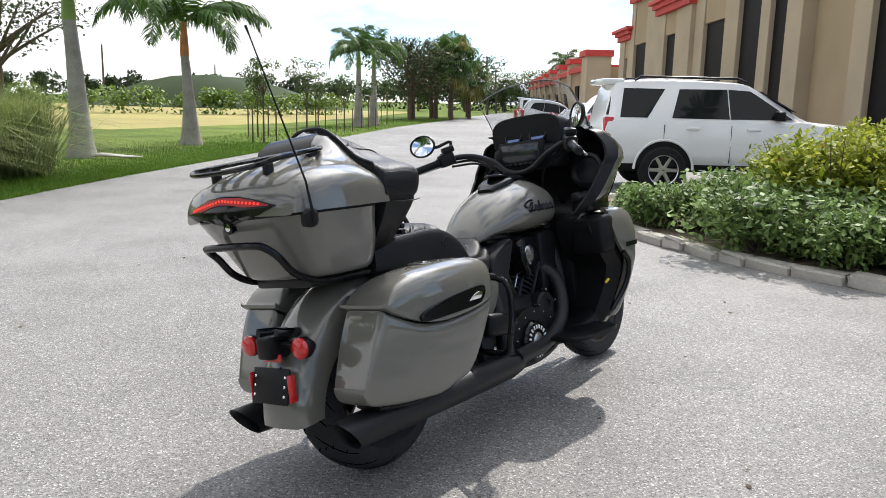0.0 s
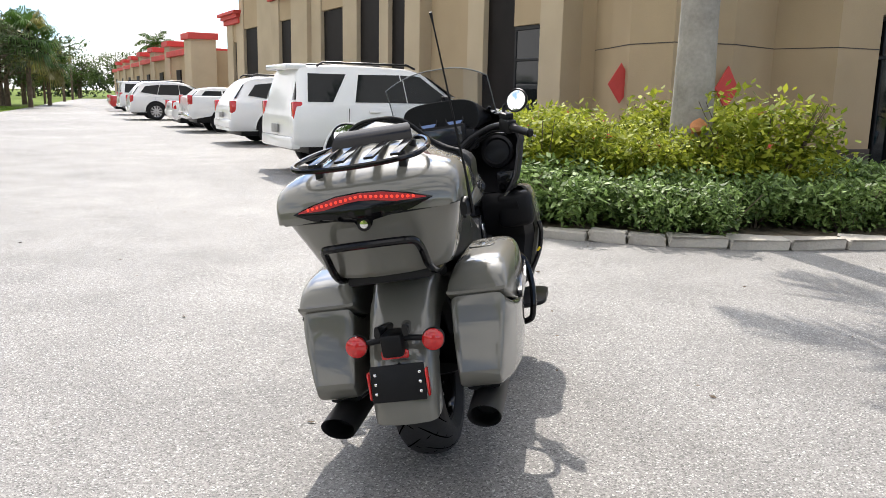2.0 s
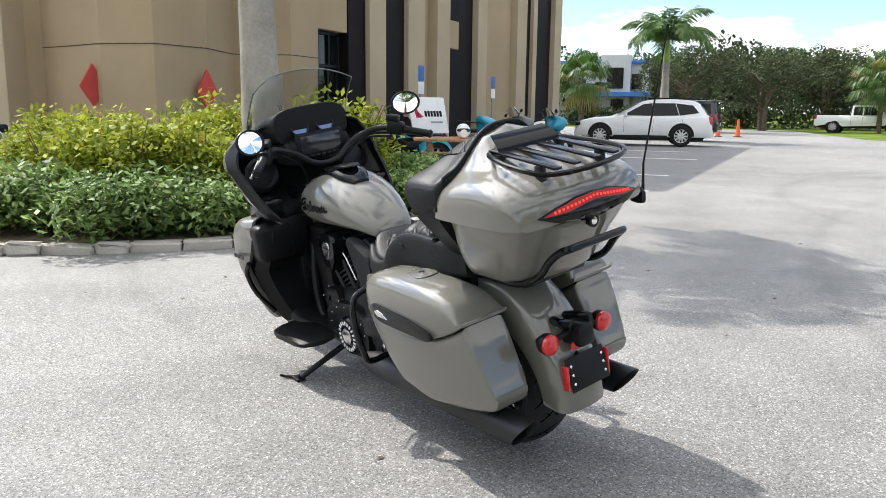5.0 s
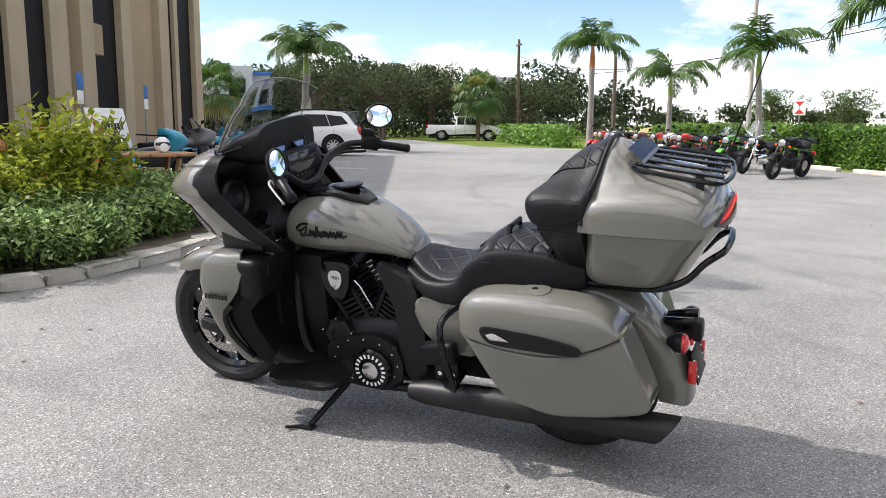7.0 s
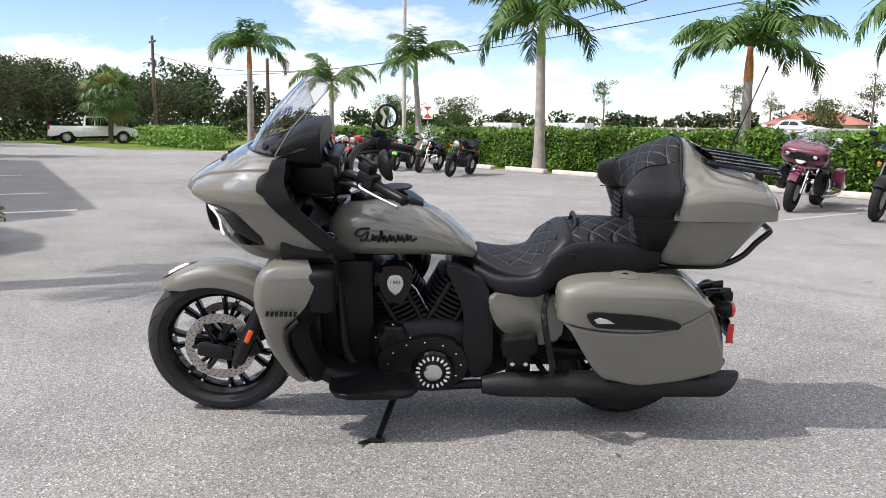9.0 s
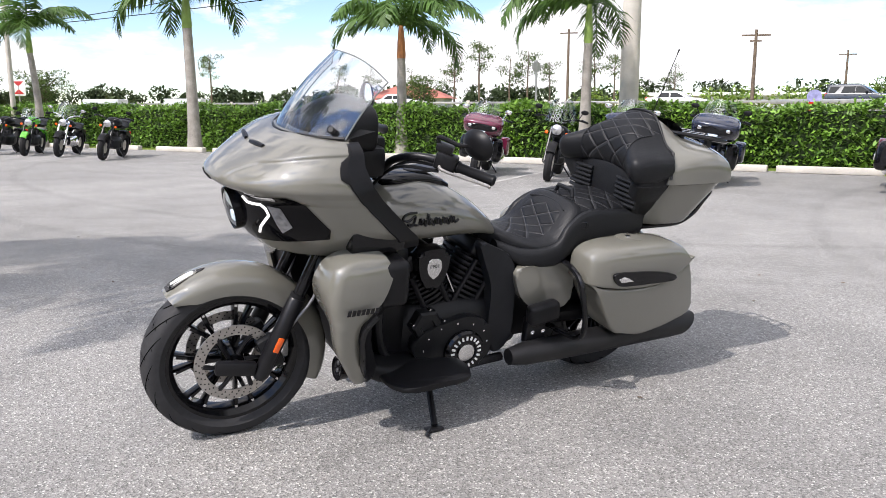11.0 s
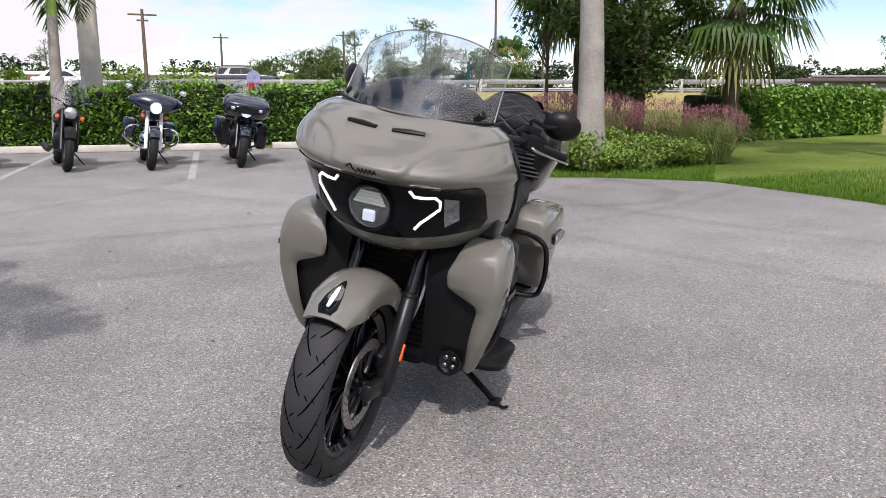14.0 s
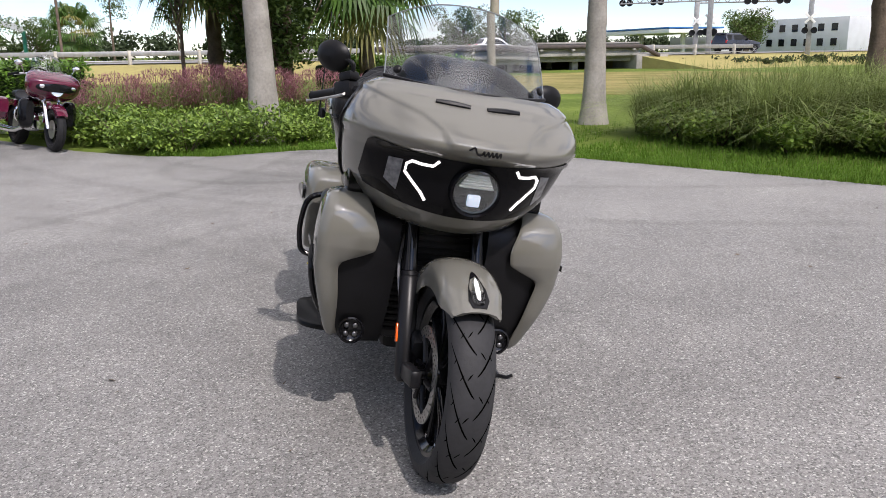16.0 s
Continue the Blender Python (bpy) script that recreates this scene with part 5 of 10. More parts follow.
def relief(y, z):
    """How far the hood's middle stands proud inside its ridge line."""
    if z < 1.012:
        return 0.0
    p, best = Vector((abs(y), z)), 1.0
    for (y0, z0), (y1, z1) in zip(RIDGE, RIDGE[1:]):
        a_, d = Vector((y0, z0)), Vector((y1 - y0, z1 - z0))
        t_ = min(1, max(0, (p - a_).dot(d) / d.length_squared))
        gap = (p - a_ - d * t_).length
        if gap < abs(best):
            best = gap if d.x * (p.y - a_.y) - d.y * (p.x - a_.x) > 0 else -gap
    k = min(1, max(0, (best + 0.016) / 0.018))
    # the outer facet rises again towards the flank
    far = min(1, max(0, (-best - 0.016) / 0.06))
    return 0.011 * max(k * k * (3 - 2 * k), far * 0.75) * min(1, (z - 1.012) / 0.02)


def fair(th, z, out=0.0):
    """A point of the fairing's skin: th from -90 (right rear) over 0 (nose) to 90 (left rear)."""
    _, xn, xr, w, n = fair_row(z)
    c, s = math.cos(radians(th)), math.sin(radians(th))
    out += relief(w * sup(s, n), z)
    return Vector((xr + (xn + out - xr) * sup(c, n), (w + out) * sup(s, n), z))


def fair_y(y, z, out=0.0):
    _, xn, xr, w, n = fair_row(z)
    s = min(1.0, abs(y) / w) ** (n / 2)
    return fair(math.degrees(math.asin(min(1, s))) * (1 if y >= 0 else -1), z, out)


bm = bmesh.new()
ths = np.linspace(-90, 90, 121)
rows = []
for z in np.linspace(0.726, 1.1855, 110):
    rows.append([fair(q, z) for q in ths] + [fair(q, z, -0.014) - Vector((0, 0, 0)) for q in ths[::-1]])
loft(bm, rows, True, True)
fairing = part("front_fairing", bm, M_PAINT, moto, sharp=60)
# hood between the top outline and the windshield's foot
bm = bmesh.new()
top = [fair(q, 1.185, -0.004) for q in np.linspace(-90, 90, 41)]
inner = [Vector((1.46 - 0.08 * (p.y / 0.27) ** 2, p.y * 0.8, 1.186)) for p in top]
loft(bm, [top, inner, [p - Vector((0, 0, 0.012)) for p in inner], [p - Vector((0, 0, 0.012)) for p in top]], False, False)
part("hood", bm, M_PAINT, fairing)
# two slim air vents in the hood
for sd in (-1, 1):
    bm = bmesh.new()
    y0, y1 = (0.025, 0.125)
    a_, b_ = fair_y(sd * y0 - 0.012, 1.138, 0.003), fair_y(sd * y1 - 0.012, 1.142, 0.003)
    d = (b_ - a_)
    sp = [a_, a_ + d * 0.5, b_]
    tube(bm, sp, [0.007, 0.010, 0.007], 8, 9)
    part("air_vent", bm, M_BLACK, fairing, "slim black air vent")


def patch(bm, zrange, yrange, out, thick, nz=10, ny=30):
    """A skin on the fairing: zrange(t) gives bottom and top at t from -1 to 1 across yrange."""
    rows_ = []
    for t_ in np.linspace(-1, 1, ny):
        y = yrange[0] + (yrange[1] - yrange[0]) * (t_ + 1) / 2
        z0, z1 = zrange(t_)
        col = [fair_y(y, z0 + (z1 - z0) * k, out) for k in np.linspace(0, 1, nz)]
        rows_.append(col + [fair_y(y, z0 + (z1 - z0) * k, out - thick) for k in np.linspace(1, 0, nz)])
    loft(bm, rows_, True, True)


bm = bmesh.new()
patch(bm, lambda t_: (0.804 + 0.060 * abs(t_) ** 2.2 + 0.03 * max(0, abs(t_) - 0.94) / 0.06, 0.982 + 0.034 * abs(t_) ** 2.4 - 0.012 * max(0, abs(t_) - 0.96) / 0.04), (-0.318, 0.318), 0.004, 0.01, 14, 61)
lamp_panel = part("headlamp_panel", bm, M_PIANO, moto, "gloss black headlamp panel")
# round headlamp
lamp_at = pose(1.713, 0, 0.900, 0, 103, 0) @ Matrix.Diagonal((0.96, 0.96, 1, 1))
bm = bmesh.new()
lathe(bm, [(0.066, -0.02), (0.074, 0.012), (0.080, 0.016), (0.082, 0.006), (0.084, -0.055)], lamp_at, 40, caps=False)
part("headlamp_ring", bm, M_PIANO, lamp_panel)
bm = bmesh.new()
lathe(bm, [(0.001, -0.002), (0.035, -0.001), (0.066, 0.002), (0.070, 0.008)], lamp_at, 40, caps=False)
part("reflector_bowl", bm, mat("lamp_bowl", (0.14, 0.145, 0.145), rough=0.18, metal=1.0, var=0.2, scale=20), lamp_panel)
bm = bmesh.new()
box(bm, -0.048, -0.012, -0.020, 0.020, -0.006, 0.012, 0.004, lamp_at @ pose(0, 0, 0, 0, 0, 180))
part("light_block", bm, M_HEADLAMP, lamp_panel)
bm = bmesh.new()
for k in range(5):
    box(bm, 0.012 + k * 0.009, 0.018 + k * 0.009, -0.055 + k * 0.005, 0.055 - k * 0.005, -0.004, 0.010, 0.002, lamp_at @ pose(0, 0, 0, 0, 0, 180), 1)
part("light_bar", bm, glow("lamp_rib", (0.92, 1.0, 0.96), 0.12, (0.45, 0.47, 0.46)), lamp_panel)
bm = bmesh.new()
lathe(bm, [(0.0725, 0.010), (0.05, 0.020), (0.02, 0.024), (0.002, 0.0245), (0.002, 0.0225), (0.02, 0.022), (0.05, 0.018), (0.0725, 0.008), (0.0725, 0.010)], lamp_at, 40, caps=False)
part("lens", bm, M_LENS, lamp_panel)
for sd in (-1, 1):
    bm = bmesh.new()
    line = [fair_y(sd * y, z, 0.0055) for y, z in ((0.118, 0.974), (0.132, 0.957), (0.162, 0.957), (0.190, 0.962), (0.203, 0.951), (0.203, 0.926), (0.150, 0.870), (0.134, 0.848))]
    tube(bm, line, 0.0048, 8)
    part("daytime_light", bm, M_LED, lamp_panel, "white glowing light strip")
    bm = bmesh.new()
    patch(bm, lambda t_: (0.862 + 0.03 * (t_ + 1) / 2, 0.962), (sd * 0.214, sd * 0.252), 0.0065, 0.004, 5, 10)
    part("side_lens", bm, mat("smoked_lens", (0.16, 0.16, 0.17), rough=0.12, var=0.4, scale=60, coat=0.5), lamp_panel)

# black trim along the fairing's rear edge, and its inside
for sd in (-1, 1):
    bm = bmesh.new()
    rows_ = []
    for z in np.linspace(0.80, 1.183, 24):
        k = 85 if 1.07 < z < 1.135 else 88.5
        e0, e1 = fair(sd * k, z, 0.006), fair(sd * 90, z, 0.006)
        e2 = e1 + Vector((-0.075 + 0.035 * max(0, (z - 1.08) / 0.1), -sd * 0.016, 0.0))
        rows_.append([e0, (e0 + e1) / 2 + Vector((0, sd * 0.003, 0)), e1, e2, e2 - Vector((0, sd * 0.012, 0)), e1 - Vector((0, sd * 0.02, 0)), e0 - Vector((0, sd * 0.018, 0))])
    loft(bm, rows_)
    part("side_trim", bm, M_BLACK, fairing, "black fairing trim", sharp=40)
bm = bmesh.new()
rows_ = []
for z in np.linspace(0.76, 1.16, 12):
    r = fair_row(z)
    w, xr = r[3] - 0.022, r[2]
    rows_.append([(xr + 0.05 + 0.10 * (1 - (y / w) ** 2), y, z) for y in np.linspace(-w, w, 17)])
loft(bm, rows_, False, False)
part("inner_panel", bm, M_BLACK, fairing)
for sd in (-1, 1):
    bm = bmesh.new()
    lathe(bm, [(0.085, 0.0), (0.085, 0.02), (0.07, 0.026), (0.06, 0.012), (0.02, 0.018), (0.001, 0.018)], pose(1.385, sd * 0.25, 0.99, 0, -82, 0), 28)
    part("speaker", bm, M_SATIN, fairing)
    bm = bmesh.new()
    box(bm, 1.19, 1.40, sd * 0.29 - 0.05, sd * 0.29 + 0.05, 0.80, 0.90, 0.02)
    part("fairing_pocket", bm, M_GLOSS, fairing)

# dash with two dials and a display
bm = bmesh.new()
xloft(bm, [(1.46, 0, 1.16, 0.24, 0.02, 0.02, 3), (1.40, 0, 1.18, 0.235, 0.055, 0.05, 3), (1.33, 0, 1.19, 0.21, 0.085, 0.08, 3.2), (1.265, 0, 1.195, 0.195, 0.092, 0.09, 3.4), (1.255, 0, 1.195, 0.19, 0.088, 0.086, 3.4)], 18, 36)
dash = part("dash", bm, M_BLACK, moto)
dash_at = pose(1.262, 0, 1.2, 0, -68, 0)
for sd in (-1, 1):
    bm = bmesh.new()
    lathe(bm, [(0.044, -0.01), (0.048, 0.012), (0.042, 0.014), (0.040, 0.004)], dash_at @ pose(-0.010, sd * 0.068, -0.007), 30, caps=False)
    part("dial_ring", bm, M_SATIN, dash)
    bm = bmesh.new()
    lathe(bm, [(0.001, 0.006), (0.042, 0.006), (0.042, 0.0)], dash_at @ pose(-0.010, sd * 0.068, -0.007), 30, caps=False)
    part("dial", bm, M_DIAL, dash, "blue-lit round dial")
bm = bmesh.new()
box(bm, 1.19, 1.24, -0.125, 0.125, 1.045, 1.165, 0.014, pose(0, 0, 0))
box(bm, 1.20, 1.38, -0.17, 0.17, 1.02, 1.14, 0.03)
part("display_housing", bm, M_BLACK, dash)
bm = bmesh.new()
box(bm, 1.186, 1.192, -0.105, 0.105, 1.068, 1.152, 0.003)
part("display", bm, M_SCREEN, dash, "dark glass display")
for k in range(7):
    bm = bmesh.new()
    box(bm, 1.184, 1.192, -0.10 + k * 0.029, -0.078 + k * 0.029, 1.05, 1.062, 0.002)
    part("button", bm, M_SATIN, dash)

# windshield: one bent sheet of clear plastic
bm = bmesh.new()
outer, inner_ = [], []
for v in np.linspace(0, 1, 22):
    row_o, row_i = [], []
    for u in np.linspace(-1, 1, 33):
        top_drop = 0.30 * abs(u) ** 2.6
        vv = v * (1 - top_drop * 0.9)
        w = 0.270 - 0.012 * vv
        x = 1.556 - 0.225 * vv - 0.145 * u * u + 0.022 * math.sin(vv * math.pi)
        z = 1.172 + 0.018 * u * u * (1 - vv) + 0.278 * vv
        row_o.append((x, w * u, z))
        row_i.append((x - 0.0035, w * u * 0.988, z - 0.0025))
    outer.append(row_o)
    inner_.append(row_i)
ro = loft(bm, outer, False, False)
ri = loft(bm, inner_, False, False)
for a_, b_ in ((ro[0], ri[0]), (ro[-1], ri[-1]), ([r[0] for r in ro], [r[0] for r in ri]), ([r[-1] for r in ro], [r[-1] for r in ri])):
    for i in range(len(a_) - 1):
        bm.faces.new((a_[i], a_[i + 1], b_[i + 1], b_[i]))
shield = part("windshield", bm, M_SHIELD, moto, "clear curved windshield", sharp=60)
bm = bmesh.new()
line = [(1.560 - 0.145 * u * u, 0.272 * u, 1.178 + 0.016 * u * u) for u in np.linspace(-1, 1, 25)]
tube(bm, line, 0.006, 8)
part("windshield_seal", bm, M_BLACK, moto)
bm = bmesh.new()
rows_ = [[(1.535 - 0.14 * u * u - k * 0.10, 0.25 * u, 1.172 + 0.014 * u * u + k * 0.045 * (1 - 0.4 * u * u)) for u in np.linspace(-1, 1, 21)] for k in np.linspace(0, 1, 5)]
loft(bm, rows_, False, False)
part("windshield_cowl", bm, M_BLACK, moto)
bm = bmesh.new()
tube(bm, [Vector(r[0]) for r in outer] + [Vector(q) for q in outer[-1][1:-1]] + [Vector(r[-1]) for r in outer[::-1]], 0.0026, 6)
part("polished_edge", bm, mat("plastic_edge", (0.16, 0.175, 0.18), rough=0.3, var=0.1), shield)
for sd in (-1, 1):
    bm = bmesh.new()
    lathe(bm, [(0.014, 0), (0.014, 0.008), (0.009, 0.012), (0.001, 0.012)], pose(1.447, sd * 0.235, 1.215, 0, 60, sd * 50), 14)
    part("bolt", bm, M_BLACK, shield)

# ---- lower fairings with vents and fog lamps
LOW = [(0.812, 1.375, 0.285, 0.345, 1.295), (0.80, 1.43, 0.268, 0.385, 1.283), (0.775, 1.468, 0.255, 0.402, 1.27), (0.74, 1.487, 0.243, 0.412, 1.263), (0.69, 1.497, 0.226, 0.419, 1.28), (0.65, 1.495, 0.229, 0.421, 1.30), (0.628, 1.491, 0.243, 0.421, 1.318), (0.592, 1.482, 0.322, 0.420, 1.35), (0.574, 1.477, 0.338, 0.419, 1.37),
       (0.555, 1.472, 0.340, 0.417, 1.380), (0.50, 1.46, 0.332, 0.405, 1.38), (0.44, 1.442, 0.325, 0.389, 1.365), (0.38, 1.412, 0.320, 0.371, 1.342), (0.325, 1.382, 0.315, 0.352, 1.322), (0.298, 1.36, 0.314, 0.334, 1.312)]
for sd in (-1, 1):
    bm = bmesh.new()
    rings = []
    for z, xf, yi, yo, xr in spline(LOW, 64):
        c = min(0.042, (yo - yi) * 0.45)
        ring = [(xf - 0.008, yi), (xf, yi + 0.01)] + [(xf - c + c * math.cos(q), yo - c + c * math.sin(q)) for q in np.linspace(0.15, math.pi / 2, 8)] + [((xf - c + xr) / 2, yo + 0.002), (xr, yo - 0.012), (xr + 0.004, yo - 0.03), ((xf + xr) / 2, yo - 0.026), (xf - 0.03, yo - 0.045), (xf - 0.025, yi + 0.012)]
        rings.append([(x, sd * y, z) for x, y in ring])
    loft(bm, rings)
    lower = part("lower_fairing", bm, M_PAINT, moto, sharp=55)
    bm = bmesh.new()
    rings = []
    for z, xf, yi, yo, xr in spline(LOW, 20):
        zz = 0.285 + (z - 0.305) * 1.0
        x0, x1 = xf - 0.035, xr - 0.02
        rings.append([(x0, sd * 0.15, zz), (x0, sd * (yo - 0.05), zz), (x1, sd * (yo - 0.035), zz), (x1 - 0.06, sd * (yo - 0.08), zz), (x1 - 0.05, sd * 0.15, zz)])
    loft(bm, rings)
    part("lower_inner", bm, M_BLACK, lower)
    bm = bmesh.new()
    box(bm, 1.19, 1.305, min(sd * 0.22, sd * 0.402), max(sd * 0.22, sd * 0.402), 0.61, 0.785, 0.03, None, 3)
    part("glove_box", bm, M_BLACK, lower, "black lidded glove box")
    bm = bmesh.new()
    tube(bm, [(1.325, sd * 0.418, 0.60), (1.372, sd * 0.418, 0.54), (1.362, sd * 0.395, 0.44), (1.325, sd * 0.335, 0.33)], 0.012, 8, 16)
    part("edge_bar", bm, M_GLOSS, lower)
    at = pose(1.395, sd * 0.262, 0.335, 0, 84, 0)
    bm = bmesh.new()
    lathe(bm, [(0.036, -0.05), (0.044, 0.0), (0.046, 0.008), (0.04, 0.010), (0.038, 0.0), (0.02, -0.01), (0.001, -0.01)], at, 28)
    fog = part("fog_lamp", bm, M_GLOSS, moto)
    bm = bmesh.new()
    for dx, dy in ((-0.015, -0.015), (-0.015, 0.015), (0.015, -0.015), (0.015, 0.015)):
        lathe(bm, [(0.008, -0.008), (0.009, -0.002), (0.005, 0.001), (0.001, 0.001)], at @ pose(dx, dy, 0), 12)
    part("fog_reflector", bm, mat("dim_reflector", (0.20, 0.20, 0.21), rough=0.3, metal=0.9, var=0.2), fog)
    # bars for the model lettering on the flank
    bm = bmesh.new()
    mm = Matrix(((-1, 0, 0, 1.445), (0, 0, 1, 0.4345), (0, 1, 0, 0.622), (0, 0, 0, 1))) if sd > 0 else Matrix(((1, 0, 0, 1.325), (0, 0, -1, -0.4345), (0, 1, 0, 0.622), (0, 0, 0, 1)))
    letters_as_bars(bm, 7, 0.0125, 0.020, 0.0045, mm)
    part("lettering", bm, M_GLOSS, lower, "row of black lettering shown as bars", kind="stuff")
bm = bmesh.new()
box(bm, 1.268, 1.275, -0.005, 0.005, -0.012, 0.012, 0.001, pose(0.03 - 0.14, -0.405, 0.49, 45, 0, 0))
part("sticker", bm, M_YELLOW, moto, "small yellow warning sticker")
# black box added to close the see-through gap between radiator and engine
bm = bmesh.new()
box(bm, 1.06, 1.30, -0.135, 0.135, 0.24, 0.74, 0.03)
part("front_gap_filler", bm, M_BLACK, moto)
# second black box added, filling the gap under the side covers
bm = bmesh.new()
box(bm, 0.30, 0.62, -0.12, 0.12, 0.26, 0.56, 0.03)
part("mid_gap_filler", bm, M_BLACK, moto)
# radiator between the lower fairings
bm = bmesh.new()
box(bm, 1.28, 1.34, -0.17, 0.17, 0.30, 0.76, 0.01)
radiator = part("radiator", bm, M_SATIN, moto)
for k in range(18):
    bm = bmesh.new()
    box(bm, 1.338, 1.346, -0.155, 0.155, 0.33 + k * 0.023, 0.34 + k * 0.023)
    part("fin", bm, M_BLACK, radiator)

# ---- tank
bm = bmesh.new()
xloft(bm, [(1.245, 0, 0.83, 0.10, 0.06, 0.05, 2.4), (1.20, 0, 0.835, 0.155, 0.11, 0.085, 2.4), (1.12, 0, 0.84, 0.182, 0.135, 0.095, 2.4), (1.02, 0, 0.84, 0.19, 0.150, 0.098, 2.35), (0.92, 0, 0.835, 0.186, 0.130, 0.092, 2.3), (0.82, 0, 0.815, 0.165, 0.105, 0.07, 2.3),
           (0.73, 0, 0.785, 0.135, 0.075, 0.045, 2.3), (0.665, 0, 0.755, 0.10, 0.045, 0.03, 2.3), (0.64, 0, 0.745, 0.06, 0.02, 0.02, 2.3)], 44, 48)
tank = part("fuel_tank", bm, M_PAINT, moto)
bm = bmesh.new()
xloft(bm, [(1.16, 0, 0.965, 0.045, 0.02, 0.03, 3), (1.10, 0, 0.978, 0.075, 0.026, 0.03, 3), (1.0, 0, 0.985, 0.08, 0.024, 0.03, 3), (0.92, 0, 0.968, 0.07, 0.02, 0.03, 3), (0.865, 0, 0.945, 0.04, 0.012, 0.02, 3)], 20, 30)
part("tank_console", bm, M_GLOSS, tank)
bm = bmesh.new()
prism(bm, smooth_loop([(0.06, 0), (0.03, 0.045), (-0.05, 0.045), (-0.08, 0), (-0.05, -0.045), (0.03, -0.045)], 28), 0.0, 0.010, pose(0.99, 0, 1.005, 0, 3, 0), 0.004)
part("fuel_cap_lid", bm, M_SATIN, tank)
# script badges as plain flowing shapes
for sd in (-1, 1):
    bm = bmesh.new()
    def on_tank(x, z):
        hy, up, dn, zc, n = np.interp(x, [0.82, 0.92, 1.02, 1.12], [0.165, 0.186, 0.19, 0.182]), np.interp(x, [0.82, 0.92, 1.02, 1.12], [0.105, 0.13, 0.15, 0.135]), 0.095, np.interp(x, [0.82, 0.92], [0.815, 0.835]), 2.38
        q = abs(z - zc) / (up if z > zc else dn)
        return Vector((x, sd * (hy * (1 - min(q, 0.99) ** n) ** (1 / n) + 0.003), z))
    f = -1 if sd > 0 else 1
    x0 = 1.13 if sd > 0 else 0.90
    stroke = [(0.058, 0.888), (0.02, 0.884), (0.0, 0.866), (0.022, 0.858), (0.05, 0.876), (0.042, 0.846), (0.03, 0.838), (0.022, 0.846)]
    for k in range(5):
        q = 0.062 + k * 0.033
        stroke += [(q, 0.842), (q + 0.008, 0.866 + 0.016 * (k == 1)), (q + 0.013, 0.842), (q + 0.022, 0.862), (q + 0.027, 0.842)]
    stroke += [(0.24, 0.850)]
    tube(bm, [on_tank(x0 + f * x, z) for x, z in stroke], 0.0050, 6, 150)
    part("script_badge", bm, M_GLOSS, tank, "black flowing script badge")
bm = bmesh.new()
stroke = [(-0.05, 1.024), (-0.035, 1.034), (-0.028, 1.020), (-0.02, 1.014)] + [q for k in range(5) for q in ((-0.012 + k * 0.012, 1.016), (-0.008 + k * 0.012, 1.027), (-0.004 + k * 0.012, 1.015))]
tube(bm, [fair_y(y - 0.01, z, 0.002) for y, z in stroke], 0.0026, 6, 60)
part("script_badge", bm, M_GLOSS, fairing, "small dark script badge on the nose")

# ---- seat
bm = bmesh.new()
xloft(bm, [(0.70, 0, 0.728, 0.05, 0.03, 0.04, 2.4), (0.64, 0, 0.728, 0.105, 0.036, 0.07, 2.6), (0.56, 0, 0.704, 0.158, 0.030, 0.08, 2.8), (0.48, 0, 0.692, 0.188, 0.030, 0.08, 3), (0.41, 0, 0.702, 0.198, 0.040, 0.08, 3), (0.355, 0, 0.748, 0.192, 0.062, 0.11, 3), (0.30, 0, 0.792, 0.18, 0.070, 0.12, 3), (0.255, 0, 0.80, 0.17, 0.06, 0.11, 3)], 44, 44)
seat = part("rider_seat", bm, M_LEATHER, moto, "black leather rider seat with a quilted insert")
bm = bmesh.new()
xloft(bm, [(0.625, 0, 0.728, 0.055, 0.030, 0.02, 5), (0.56, 0, 0.704, 0.110, 0.0325, 0.02, 5), (0.48, 0, 0.692, 0.138, 0.0335, 0.02, 5), (0.41, 0, 0.702, 0.142, 0.0435, 0.02, 5), (0.355, 0, 0.748, 0.136, 0.0655, 0.03, 5), (0.325, 0, 0.774, 0.12, 0.064, 0.03, 5)], 36, 40)
part("quilted_insert", bm, M_QUILT, seat, "diamond-stitched seat insert", sharp=60)
bm = bmesh.new()
tube(bm, [(0.335, -0.125, 0.832), (0.318, -0.06, 0.846), (0.315, 0.0, 0.849), (0.318, 0.06, 0.846), (0.335, 0.125, 0.832)], 0.003, 6, 16)
part("piping", bm, M_SATIN, seat)
bm = bmesh.new()
xloft(bm, [(0.265, 0, 0.81, 0.165, 0.055, 0.09, 3), (0.2, 0, 0.815, 0.175, 0.058, 0.09, 3), (0.08, 0, 0.815, 0.175, 0.055, 0.09, 3), (-0.04, 0, 0.815, 0.165, 0.05, 0.09, 3), (-0.08, 0, 0.815, 0.15, 0.045, 0.08, 3)], 24, 44)
part("passenger_seat", bm, M_QUILT, moto, "black quilted leather passenger seat")
